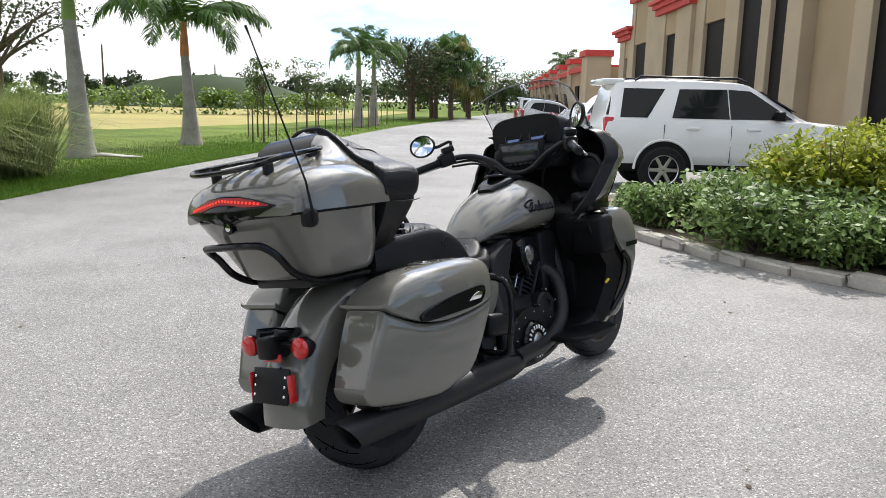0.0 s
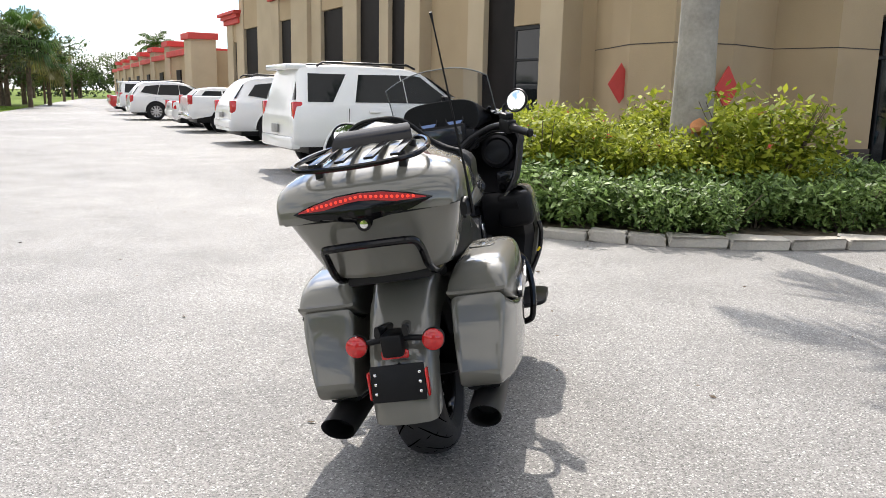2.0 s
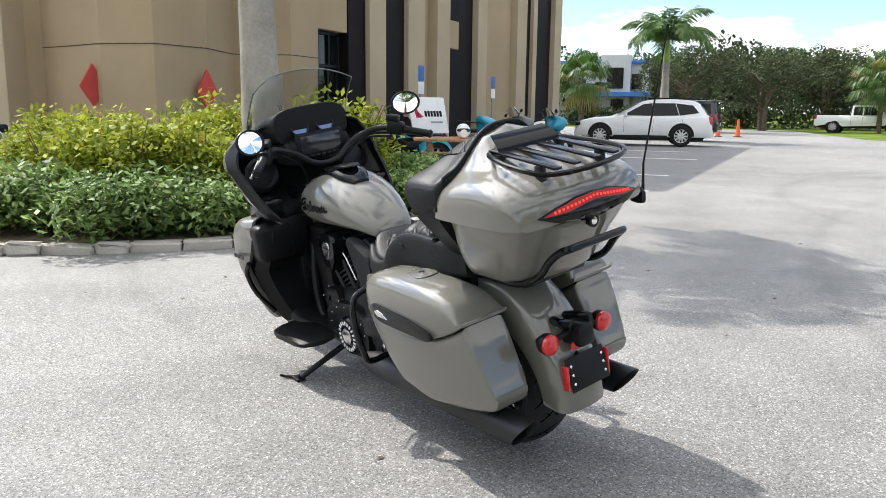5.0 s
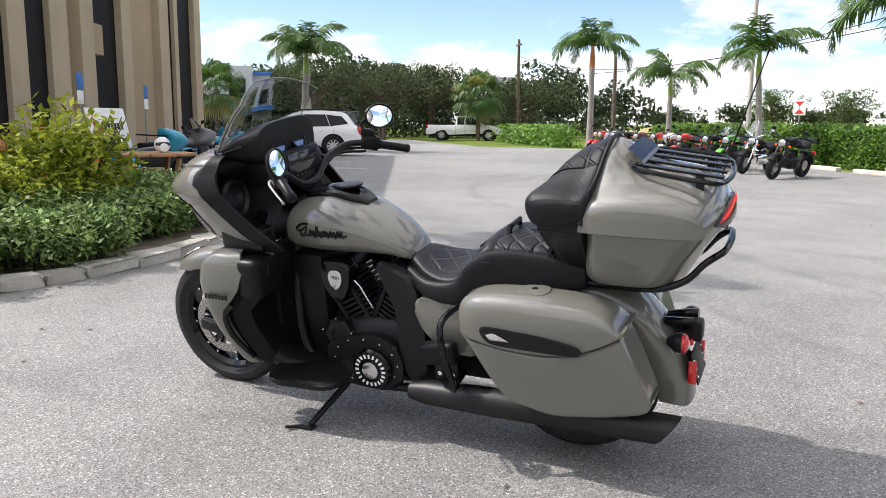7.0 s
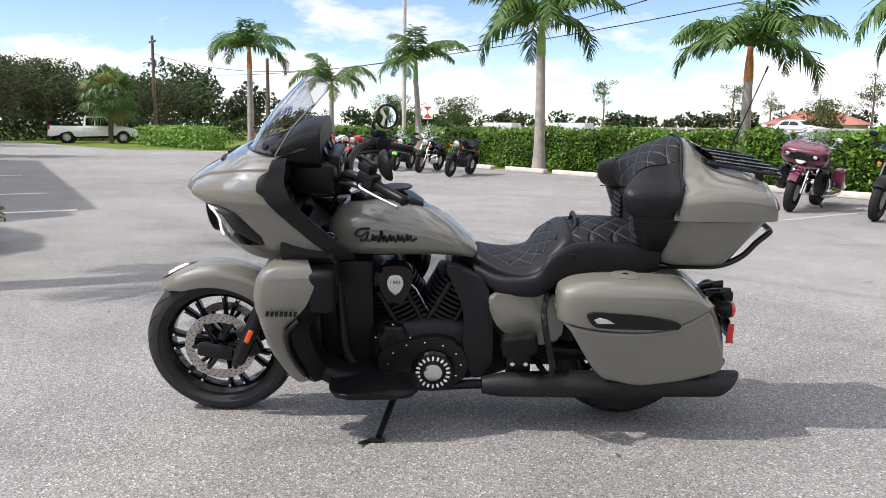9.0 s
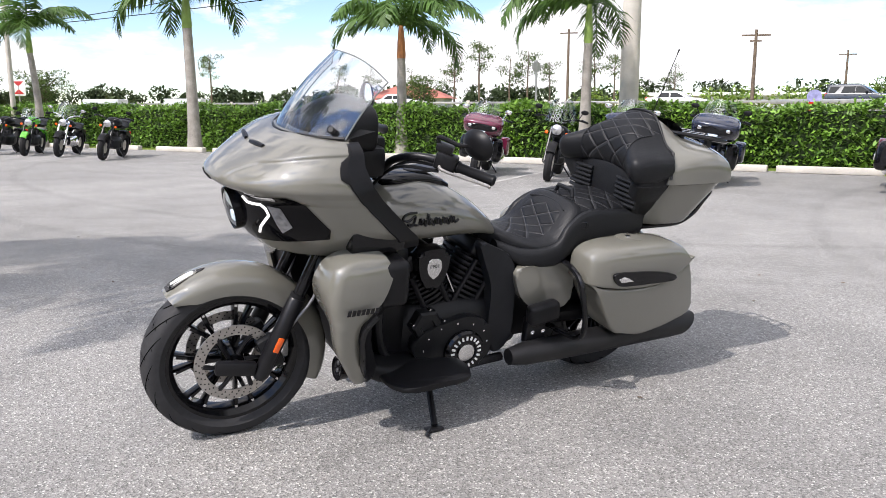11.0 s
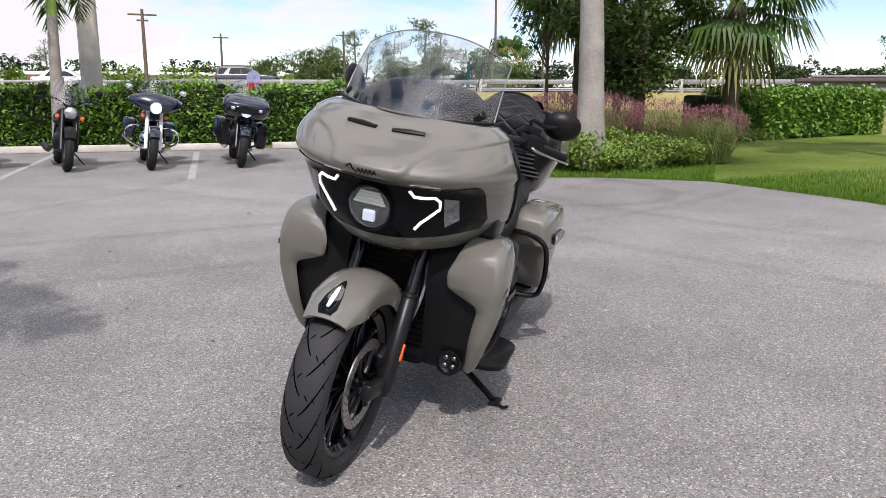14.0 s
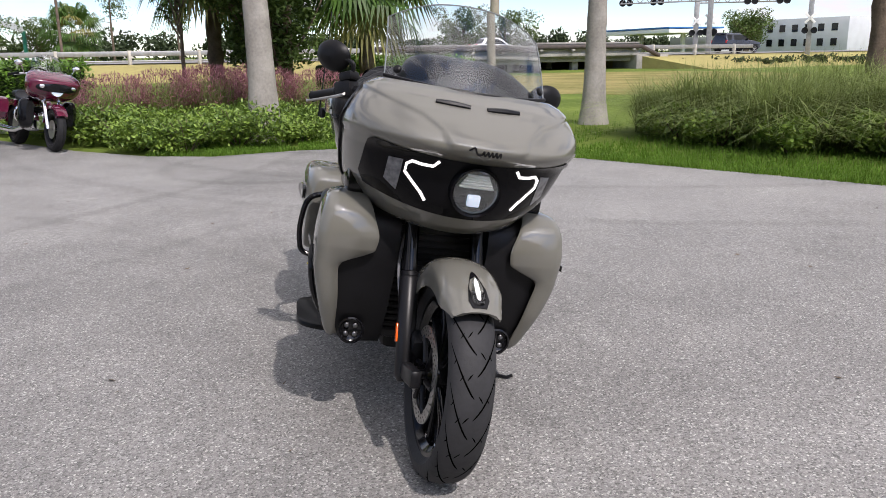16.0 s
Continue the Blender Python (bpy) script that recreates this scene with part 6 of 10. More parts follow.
for sd in (-1, 1):
    bm = bmesh.new()
    xloft(bm, [(0.66, sd * 0.10, 0.692, 0.03, 0.03, 0.03, 2.5), (0.55, sd * 0.168, 0.648, 0.03, 0.045, 0.03, 2.6), (0.42, sd * 0.198, 0.655, 0.024, 0.055, 0.04, 2.8), (0.36, sd * 0.196, 0.70, 0.024, 0.085, 0.06, 2.8), (0.25, sd * 0.182, 0.775, 0.022, 0.065, 0.09, 2.8), (0.05, sd * 0.178, 0.775, 0.02, 0.06, 0.08, 2.8), (-0.08, sd * 0.16, 0.775, 0.02, 0.05, 0.06, 2.8)], 30, 20)
    part("seat_skirt", bm, M_LEATHER, seat)
    bm = bmesh.new()
    lathe(bm, [(0.03, 0), (0.03, 0.006), (0.024, 0.008), (0.022, 0.003), (0.001, 0.003)], pose(0.285, sd * 0.200, 0.785, -sd * 90, 0, 0) @ Matrix.Diagonal((0.9, 0.55, 1, 1)), 24)
    part("seat_badge", bm, M_GLOSS, seat)
bm = bmesh.new()
tube(bm, [(0.245, -0.06, 0.865), (0.24, -0.05, 0.895), (0.24, 0.05, 0.895), (0.245, 0.06, 0.865)], 0.010, 8)
part("grab_strap", bm, M_LEATHER, seat)

# ---- luggage trunk with backrest
bm = bmesh.new()
zloft(bm, [(0.748, -0.085, -0.40, 0.180, 3.8), (0.757, -0.07, -0.428, 0.202, 4.2), (0.80, -0.062, -0.458, 0.221, 4.5), (0.86, -0.065, -0.495, 0.242, 4.7), (0.91, -0.075, -0.532, 0.258, 4.8), (0.955, -0.08, -0.562, 0.273, 5.0)], 22, 72, bow=0.065)
trunk = part("trunk", bm, M_PAINT, moto, "grey luggage trunk")
bm = bmesh.new()
rings = []
for x, w, zs, hump in spline([(-0.084, 0.281, 1.072, 0.150), (-0.13, 0.289, 1.085, 0.143), (-0.19, 0.293, 1.098, 0.105), (-0.26, 0.296, 1.106, 0.062), (-0.34, 0.297, 1.108, 0.034), (-0.42, 0.296, 1.102, 0.018), (-0.49, 0.292, 1.086, 0.008), (-0.535, 0.284, 1.062, 0.003), (-0.562, 0.274, 1.030, 0.0), (-0.574, 0.264, 0.995, 0.0), (-0.576, 0.256, 0.966, 0.0)], 44):
    ring = []
    for k in np.linspace(0, math.pi, 57):
        y = w * sup(math.cos(k), 5.5)
        zt = zs - 0.012 * (y / w) ** 2 + hump * (0.25 * (1 - (y / w) ** 2) + 0.75 * math.exp(-(abs(y) / 0.155) ** 3.5))
        bend = 0.055 * (y / w) ** 2 * max(0.0, (-0.2 - x) / 0.376) ** 1.5
        z = 0.962 + (zt - 0.962) * sup(math.sin(k), 5.5)
        lean = 0.20 * (z - 0.962) * min(1.0, max(0.0, (x + 0.30) / 0.2))
        ring.append((x + bend - lean, y, z))
    rings.append(ring)
loft(bm, rings)
part("trunk_lid", bm, M_PAINT, trunk, sharp=50)
bm = bmesh.new()
zloft(bm, [(0.954, -0.085, -0.560, 0.276, 5), (0.963, -0.085, -0.560, 0.276, 5)], 2, 56, bow=0.065)
part("lid_seal", bm, M_BLACK, trunk)
bm = bmesh.new()
loft(bm, [[(x, y * q, 1.142 + h) for y in np.linspace(-1, 1, 13)] for x, q, h in ((-0.285, 0.135, 0.016), (-0.277, 0.133, 0.034), (-0.245, 0.125, 0.058), (-0.222, 0.115, 0.068))], False, False)
part("lid_window", bm, M_GLOSS, trunk)


def rear_shell(y, z):
    """x of the trunk lid's rear face."""
    return -0.577 + 0.055 * (y / 0.264) ** 2 + max(0, z - 0.99) * 0.34 + max(0, 0.962 - z) * 0.68 + (0.014 if z < 0.962 else 0)


def rear_plate(name, top, bottom, depth, material, parent, label=""):
    """A plate following the trunk's curved rear, between two edge lines of (y, z)."""
    bm = bmesh.new()
    rows_ = []
    for y in np.linspace(top[0][0], top[-1][0], 61):
        z1, z0 = np.interp(y, *zip(*top)), np.interp(y, *zip(*bottom))
        col = [(rear_shell(y, z) - depth, y, z) for z in np.linspace(z0, max(z1, z0 + 0.001), 9)]
        rows_.append(col + [(rear_shell(y, z) + 0.012, y, z) for _, y, z in col[::-1]])
    loft(bm, rows_)
    return part(name, bm, material, parent, label, sharp=50)


tail = rear_plate("tail_housing", [(-0.212, 0.991), (-0.15, 1.012), (-0.07, 1.030), (0.0, 1.034), (0.07, 1.030), (0.15, 1.012), (0.212, 0.991)],
                  [(-0.212, 0.989), (-0.15, 0.966), (-0.06, 0.951), (-0.025, 0.945), (-0.02, 0.925), (0.02, 0.925), (0.025, 0.945), (0.06, 0.951), (0.15, 0.966), (0.212, 0.989)], 0.007, M_GLOSS, moto, "gloss black tail housing")
rear_plate("tail_lamp", [(-0.195, 0.994), (-0.14, 1.011), (-0.07, 1.026), (0.0, 1.030), (0.07, 1.026), (0.14, 1.011), (0.195, 0.994)],
           [(-0.195, 0.992), (-0.11, 0.994), (-0.04, 1.006), (0.0, 1.009), (0.04, 1.006), (0.11, 0.994), (0.195, 0.992)], 0.010, M_TAIL, tail, "lit red tail lamp")
bm = bmesh.new()
for k in range(22):
    y = -0.16 + k * 0.01525
    z = 1.000 + 0.021 * (1 - abs(y) / 0.16)
    lathe(bm, [(0.005, 0), (0.004, 0.003), (0.001, 0.004)], Matrix.Translation((rear_shell(y, z) - 0.009, y, z)) @ pose(0, 0, 0, 0, -90, 0), 8)
part("diode", bm, glow("red_diode", (1.0, 0.05, 0.015), 0.75, (0.6, 0.03, 0.03)), tail, kind="stuff")
bm = bmesh.new()
lathe(bm, [(0.021, 0), (0.021, 0.012), (0.013, 0.013), (0.013, 0.010)], Matrix.Translation((rear_shell(0, 0.937) - 0.004, 0, 0.937)) @ pose(0, 0, 0, 0, -90, 0), 24, caps=False)
part("lock_ring", bm, M_GLOSS, trunk)
bm = bmesh.new()
lathe(bm, [(0.013, 0), (0.012, 0.013), (0.001, 0.014)], Matrix.Translation((rear_shell(0, 0.937) - 0.004, 0, 0.937)) @ pose(0, 0, 0, 0, -90, 0), 20)
part("lock", bm, M_CHROME, trunk, "round chrome lock")

# backrest and armrests wrapped round the trunk's front
def side_loft(bm, stations, count, m=40, taper=None):
    """Stations (y, then x and z pairs of a side profile), smoothed across the seat."""
    rings_ = []
    for row in spline(stations, count):
        pts = [(row[1 + 2 * i], row[2 + 2 * i]) for i in range((len(row) - 1) // 2)]
        rings_.append([(x, row[0] * (taper(z) if taper else 1), z) for x, z in smooth_loop(pts, m)])
    loft(bm, rings_)


def mirror_rows(rows_in):
    return [(-r[0], *r[1:]) for r in rows_in[:0:-1]] + rows_in


PAD = [(0.0, -0.10, 1.02, -0.03, 0.985, 0.015, 1.0, 0.038, 1.06, 0.026, 1.13, -0.02, 1.178, -0.08, 1.207, -0.145, 1.218), (0.09, -0.10, 1.02, -0.026, 0.983, 0.022, 0.998, 0.045, 1.058, 0.033, 1.125, -0.014, 1.170, -0.08, 1.194, -0.142, 1.204),
       (0.152, -0.10, 1.015, -0.015, 0.978, 0.035, 0.992, 0.060, 1.05, 0.047, 1.105, -0.002, 1.140, -0.075, 1.150, -0.135, 1.153)]
PAD_ARM = [PAD[-1], (0.205, -0.10, 1.0, 0.0, 0.968, 0.065, 0.98, 0.092, 1.035, 0.078, 1.085, 0.02, 1.108, -0.065, 1.110, -0.125, 1.108), (0.248, -0.10, 1.0, 0.01, 0.964, 0.080, 0.976, 0.106, 1.03, 0.090, 1.074, 0.02, 1.090, -0.065, 1.088, -0.12, 1.086),
           (0.275, -0.10, 1.0, 0.004, 0.968, 0.066, 0.982, 0.088, 1.03, 0.074, 1.062, 0.012, 1.074, -0.06, 1.072, -0.11, 1.070), (0.288, -0.10, 1.01, -0.005, 0.985, 0.040, 0.996, 0.056, 1.03, 0.046, 1.048, 0.0, 1.056, -0.06, 1.055, -0.10, 1.053)]
bm = bmesh.new()
side_loft(bm, mirror_rows(PAD), 49)
rest = part("backrest", bm, M_QUILT, moto, "black quilted leather backrest", sharp=60)
for sd in (-1, 1):
    bm = bmesh.new()
    side_loft(bm, [(sd * (r[0] - 0.0015), *r[1:]) for r in PAD_ARM], 26)
    part("armrest", bm, M_LEATHER, rest, "smooth black padded armrest", sharp=60)
    bm = bmesh.new()
    tube(bm, [(x + 0.001, sd * 0.152, z + 0.0005) for x, z in ((0.061, 1.05), (0.048, 1.105), (-0.001, 1.141), (-0.075, 1.151))], 0.0022, 6, 16)
    part("piping", bm, M_SATIN, rest)
bm = bmesh.new()
box(bm, -0.075, 0.02, -0.20, 0.20, 0.835, 1.02, 0.03, None, 3)
part("backrest_base", bm, M_LEATHER, rest)
for sd in (-1, 1):
    for k in range(6):
        bm = bmesh.new()
        tube(bm, [(0.030, sd * 0.225, 0.85 + k * 0.021), (0.034, sd * 0.17, 0.85 + k * 0.021), (0.026, sd * 0.085, 0.85 + k * 0.021)], 0.0088, 8, 10)
        part("padding_roll", bm, M_LEATHER, rest)


def wing(y, grow, cut):
    """One side profile of the wrapped armrest: set-back panel below, rolled pad above, rising to the trunk's crest."""
    base = ((-0.085, 0.775), (-0.015, 0.78), (0.030, 0.87), (0.056, 0.945), (0.060, 0.985), (0.03, 1.0), (-0.02, 1.01), (-0.06, 1.02), (-0.105, 1.03), (-0.095, 0.93))
    return (y, *(q for x, z in base for q in (-0.09 + (x + 0.09) * grow, 0.80 + (z - 0.80) * (1 - cut) if z > 0.8 else z)))


WING = [wing(0.175, 0.75, 0.0), wing(0.205, 0.95, -0.01), wing(0.24, 1.0, 0.02), wing(0.268, 0.97, 0.06), wing(0.281, 0.78, 0.12)]
for sd in (-1, 1):
    bm = bmesh.new()
    side_loft(bm, [(sd * r[0], *r[1:]) for r in WING], 24, taper=lambda z: min(1.0, 0.60 + 0.40 * (z - 0.78) / 0.18))
    part("side_panel", bm, M_LEATHER, rest, "black panel under the armrest", sharp=60)
    bm = bmesh.new()
    tube(bm, [(0.082, sd * 0.270, 0.960), (0.04, sd * 0.2815, 0.957), (-0.03, sd * 0.2825, 0.957), (-0.08, sd * 0.281, 0.960)], 0.0022, 6, 16)
    part("seam", bm, M_SATIN, rest)
bm = bmesh.new()
line = []
for y in np.linspace(-0.286, 0.286, 49):
    z = 1.075 + 0.012 + 0.148 * (0.25 * (1 - (y / 0.28) ** 2) + 0.75 * math.exp(-(abs(y) / 0.155) ** 3.5)) - 0.10 * max(0, abs(y) - 0.25) / 0.036
    line.append((-0.092 - 0.20 * (z - 0.962), y, z))
tube(bm, line, 0.0065, 8)
part("trim_roll", bm, M_LEATHER, rest)

# luggage rack
bm = bmesh.new()
loop = smooth_loop([(-0.245, 0.12), (-0.30, 0.175), (-0.44, 0.205), (-0.53, 0.175), (-0.555, 0.0), (-0.53, -0.175), (-0.44, -0.205), (-0.30, -0.175), (-0.245, -0.12), (-0.235, 0.0)], 60)
lift = lambda x: 1.160 + 0.13 * (x + 0.25) - 0.012 * (x < -0.5) * (-(x + 0.5)) / 0.05
tube(bm, [(x, y, lift(x)) for x, y in loop] + [(loop[0][0], loop[0][1], lift(loop[0][0]))], 0.0085, 8)
rack = part("luggage_rack", bm, M_GLOSS, moto, "gloss black luggage rack")
for y in (-0.125, -0.045, 0.045, 0.125):
    bm = bmesh.new()
    box(bm, -0.15, 0.15, -0.015, 0.015, -0.004, 0.004, 0.002, pose(-0.395, y, lift(-0.395) + 0.004, 0, -7.4, 0))
    part("slat", bm, M_GLOSS, rack)
for x, y in ((-0.29, 0.13), (-0.29, -0.13), (-0.47, 0.13), (-0.47, -0.13)):
    bm = bmesh.new()
    box(bm, x - 0.014, x + 0.014, y - 0.012, y + 0.012, 1.06 if x < -0.4 else 1.10, lift(x), 0.004)
    part("foot", bm, M_SATIN, rack)
# antenna on the right
bm = bmesh.new()
xloft(bm, [(-0.43, -0.292, 0.945, 0.011, 0.022, 0.026, 3), (-0.455, -0.298, 0.945, 0.015, 0.026, 0.032, 3), (-0.48, -0.292, 0.942, 0.010, 0.016, 0.024, 3)], 8, 16)
antenna = part("antenna_base", bm, M_BLACK, moto)
bm = bmesh.new()
tube(bm, [(-0.455, -0.315, 0.92), (-0.47, -0.312, 1.05), (-0.595, -0.302, 1.45), (-0.606, -0.301, 1.485)], [0.006, 0.0035, 0.0022, 0.0045], 6)
part("antenna", bm, M_BLACK, antenna, "thin black whip antenna")

# tube guards below the trunk
bm = bmesh.new()
pts = [(-0.02, 0.15, 0.735), (-0.18, 0.155, 0.735), (-0.34, 0.155, 0.738), (-0.44, 0.15, 0.775), (-0.50, 0.148, 0.835), (-0.545, 0.14, 0.868), (-0.565, 0.11, 0.876), (-0.572, 0.0, 0.878)]
tube(bm, spline(pts + [(x, -y, z) for x, y, z in pts[-2::-1]], 64), 0.0125, 10)
guard = part("trunk_guard", bm, M_GLOSS, moto, "gloss black tube guard")
bm = bmesh.new()
box(bm, -0.36, 0.02, -0.14, 0.14, 0.715, 0.757, 0.012)
part("trunk_mount", bm, M_SATIN, guard)

for ob in (trunk, tail, guard):
    ob.matrix_basis = pose(-0.0063, 0, 0) @ Matrix.Diagonal((0.93, 1, 1, 1))
rack.matrix_basis = pose(0.02, 0, 0)

# ---- rear fender, lamps and plate holder
bm = bmesh.new()
rings = []
for an in np.linspace(75, 186, 34):
    a_ = radians(an)
    t_ = (an - 75) / 111
    rr0 = 0.398 + 0.030 * max(0, t_ - 0.6) / 0.4
    w = 0.118 - 0.012 * t_
    ring = []
    for y, r in ((-1.0, -0.15), (-1.0, -0.07), (-0.95, -0.02), (-0.75, 0.006), (-0.3, 0.018), (0, 0.02), (0.3, 0.018), (0.75, 0.006), (0.95, -0.02), (1.0, -0.07), (1.0, -0.15), (0.95, -0.15), (0.92, -0.07), (0.7, -0.008), (0, 0.008), (-0.7, -0.008), (-0.92, -0.07), (-0.95, -0.15)):
        rr = rr0 + r * (1 - 0.35 * t_)
        ring.append((rr * math.cos(a_), y * w, 0.318 + rr * math.sin(a_)))
    rings.append(ring)
loft(bm, rings)
part("rear_fender", bm, M_PAINT, moto, sharp=50)
bm = bmesh.new()
tube(bm, [(-0.425, 0.125, 0.535), (-0.44, 0.05, 0.548), (-0.44, -0.05, 0.548), (-0.425, -0.125, 0.535)], 0.010, 8)
box(bm, -0.49, -0.40, -0.035, 0.035, 0.50, 0.575, 0.012)
lampbar = part("lamp_bar", bm, M_BLACK, moto)
for sd in (-1, 1):
    bm = bmesh.new()
    xloft(bm, [(-0.465, sd * 0.045, 0.57, 0.01, 0.03, 0.01, 2.2), (-0.42, sd * 0.04, 0.575, 0.016, 0.02, 0.02, 2.2), (-0.36, sd * 0.03, 0.575, 0.016, 0.01, 0.02, 2.2)], 8, 10)
    part("lamp_wing", bm, M_GLOSS, lampbar)
    bm = bmesh.new()
    lathe(bm, [(0.012, -0.05), (0.034, -0.02), (0.037, 0.0), (0.035, 0.004)], pose(-0.435, sd * 0.125, 0.535, 0, -90, 0), 28)
    lamp = part("turn_signal", bm, M_BLACK, moto)
    bm = bmesh.new()
    lathe(bm, [(0.035, 0.0), (0.034, 0.012), (0.024, 0.020), (0.001, 0.023)], pose(-0.437, sd * 0.125, 0.535, 0, -90, 0), 28)
    part("signal_lens", bm, M_REDLENS, lamp, "round red lens")
bm = bmesh.new()
box(bm, -0.462, -0.45, -0.045, 0.045, 0.488, 0.516, 0.006)
part("stop_lamp", bm, M_REDLENS, lampbar, "small red stop lamp")
bm = bmesh.new()
box(bm, -0.004, 0.004, -0.088, 0.088, -0.058, 0.058, 0.004)
bmesh.ops.transform(bm, matrix=pose(-0.475, 0, 0.415, 0, 14, 0), verts=bm.verts)
plate = part("plate_holder", bm, M_BLACK, moto, "black empty plate holder")
bm = bmesh.new()
for y, z, r in ((-0.03, 0.03, 0.010), (0.0, -0.025, 0.010), (0.03, 0.03, 0.010), (0, 0.042, 0.006), (-0.045, -0.02, 0.011), (0.045, -0.02, 0.011)):
    lathe(bm, [(r, -0.006), (r * 0.9, 0.0)], pose(-0.475, 0, 0.415, 0, 14, 0) @ pose(0, y, z, 0, -90, 0), 12)
part("hole", bm, M_GLOSS, plate, kind="stuff")
for y in (-0.072, 0.072):
    for z in (-0.03, 0.0, 0.03):
        bm = bmesh.new()
        lathe(bm, [(0.0055, 0), (0.005, 0.003), (0.001, 0.004)], pose(-0.475, 0, 0.415, 0, 14, 0) @ pose(-0.004, y, z, 0, -90, 0), 10)
        part("screw", bm, M_CHROME, plate)
for sd in (-1, 1):
    bm = bmesh.new()
    box(bm, -0.484, -0.455, sd * 0.094 - 0.004, sd * 0.094 + 0.004, 0.365, 0.455, 0.004)
    part("side_reflector", bm, M_REDLENS, plate, "red side reflector")
bm = bmesh.new()
tube(bm, [(-0.36, 0, 0.50), (-0.44, 0, 0.43)], 0.02, 8)
part("plate_arm", bm, M_BLACK, plate)

for ob in moto.children:
    if ob.name.split(".")[0] in ("turn_signal", "lamp_bar", "plate_holder"):
        ob.location.x = 0.03

# ---- saddlebags
BAG = [(0.346, 0.715, 0.625, 0.345, 0.25), (0.335, 0.750, 0.592, 0.375, 0.215), (0.295, 0.772, 0.552, 0.394, 0.195), (0.25, 0.782, 0.475, 0.402, 0.185), (0.20, 0.787, 0.392, 0.406, 0.180), (0.15, 0.789, 0.338, 0.408, 0.178), (0.10, 0.789, 0.324, 0.408, 0.176), (0.0, 0.786, 0.325, 0.405, 0.172), (-0.09, 0.779, 0.331, 0.398, 0.170), (-0.15, 0.766, 0.336, 0.391, 0.168), (-0.195, 0.742, 0.341, 0.384, 0.167), (-0.235, 0.690, 0.347, 0.377, 0.167), (-0.27, 0.622, 0.354, 0.370, 0.168), (-0.30, 0.55, 0.362, 0.364, 0.170), (-0.328, 0.475, 0.378, 0.357, 0.174), (-0.343, 0.43, 0.41, 0.350, 0.18)]
BAG = [(x, zt - 0.055, zb - (0.012 if x > 0.05 else 0.035), yo - 0.025, yi) for x, zt, zb, yo, yi in BAG]
SEAM = lambda x: 0.540 + (0.34 * (x - 0.03) ** 2 if x > 0.03 else 1.15 * (x - 0.03) ** 2)


def bag_ring(x, zt, zb, yo, yi, sd, n=8.0, m=48):
    ring = []
    for k in np.linspace(0, 2 * math.pi, m, endpoint=False):
        c, s = math.cos(k), math.sin(k)
        z = (zt + zb) / 2 + (zt - zb) / 2 * sup(s, n)
        tuck = 0.020 * max(0, (0.56 - z) / 0.22) ** 1.2
        ring.append((x, sd * ((yo + yi) / 2 + ((yo - yi) / 2) * sup(c, n) - (tuck if c > 0 else 0)), z))
    return ring


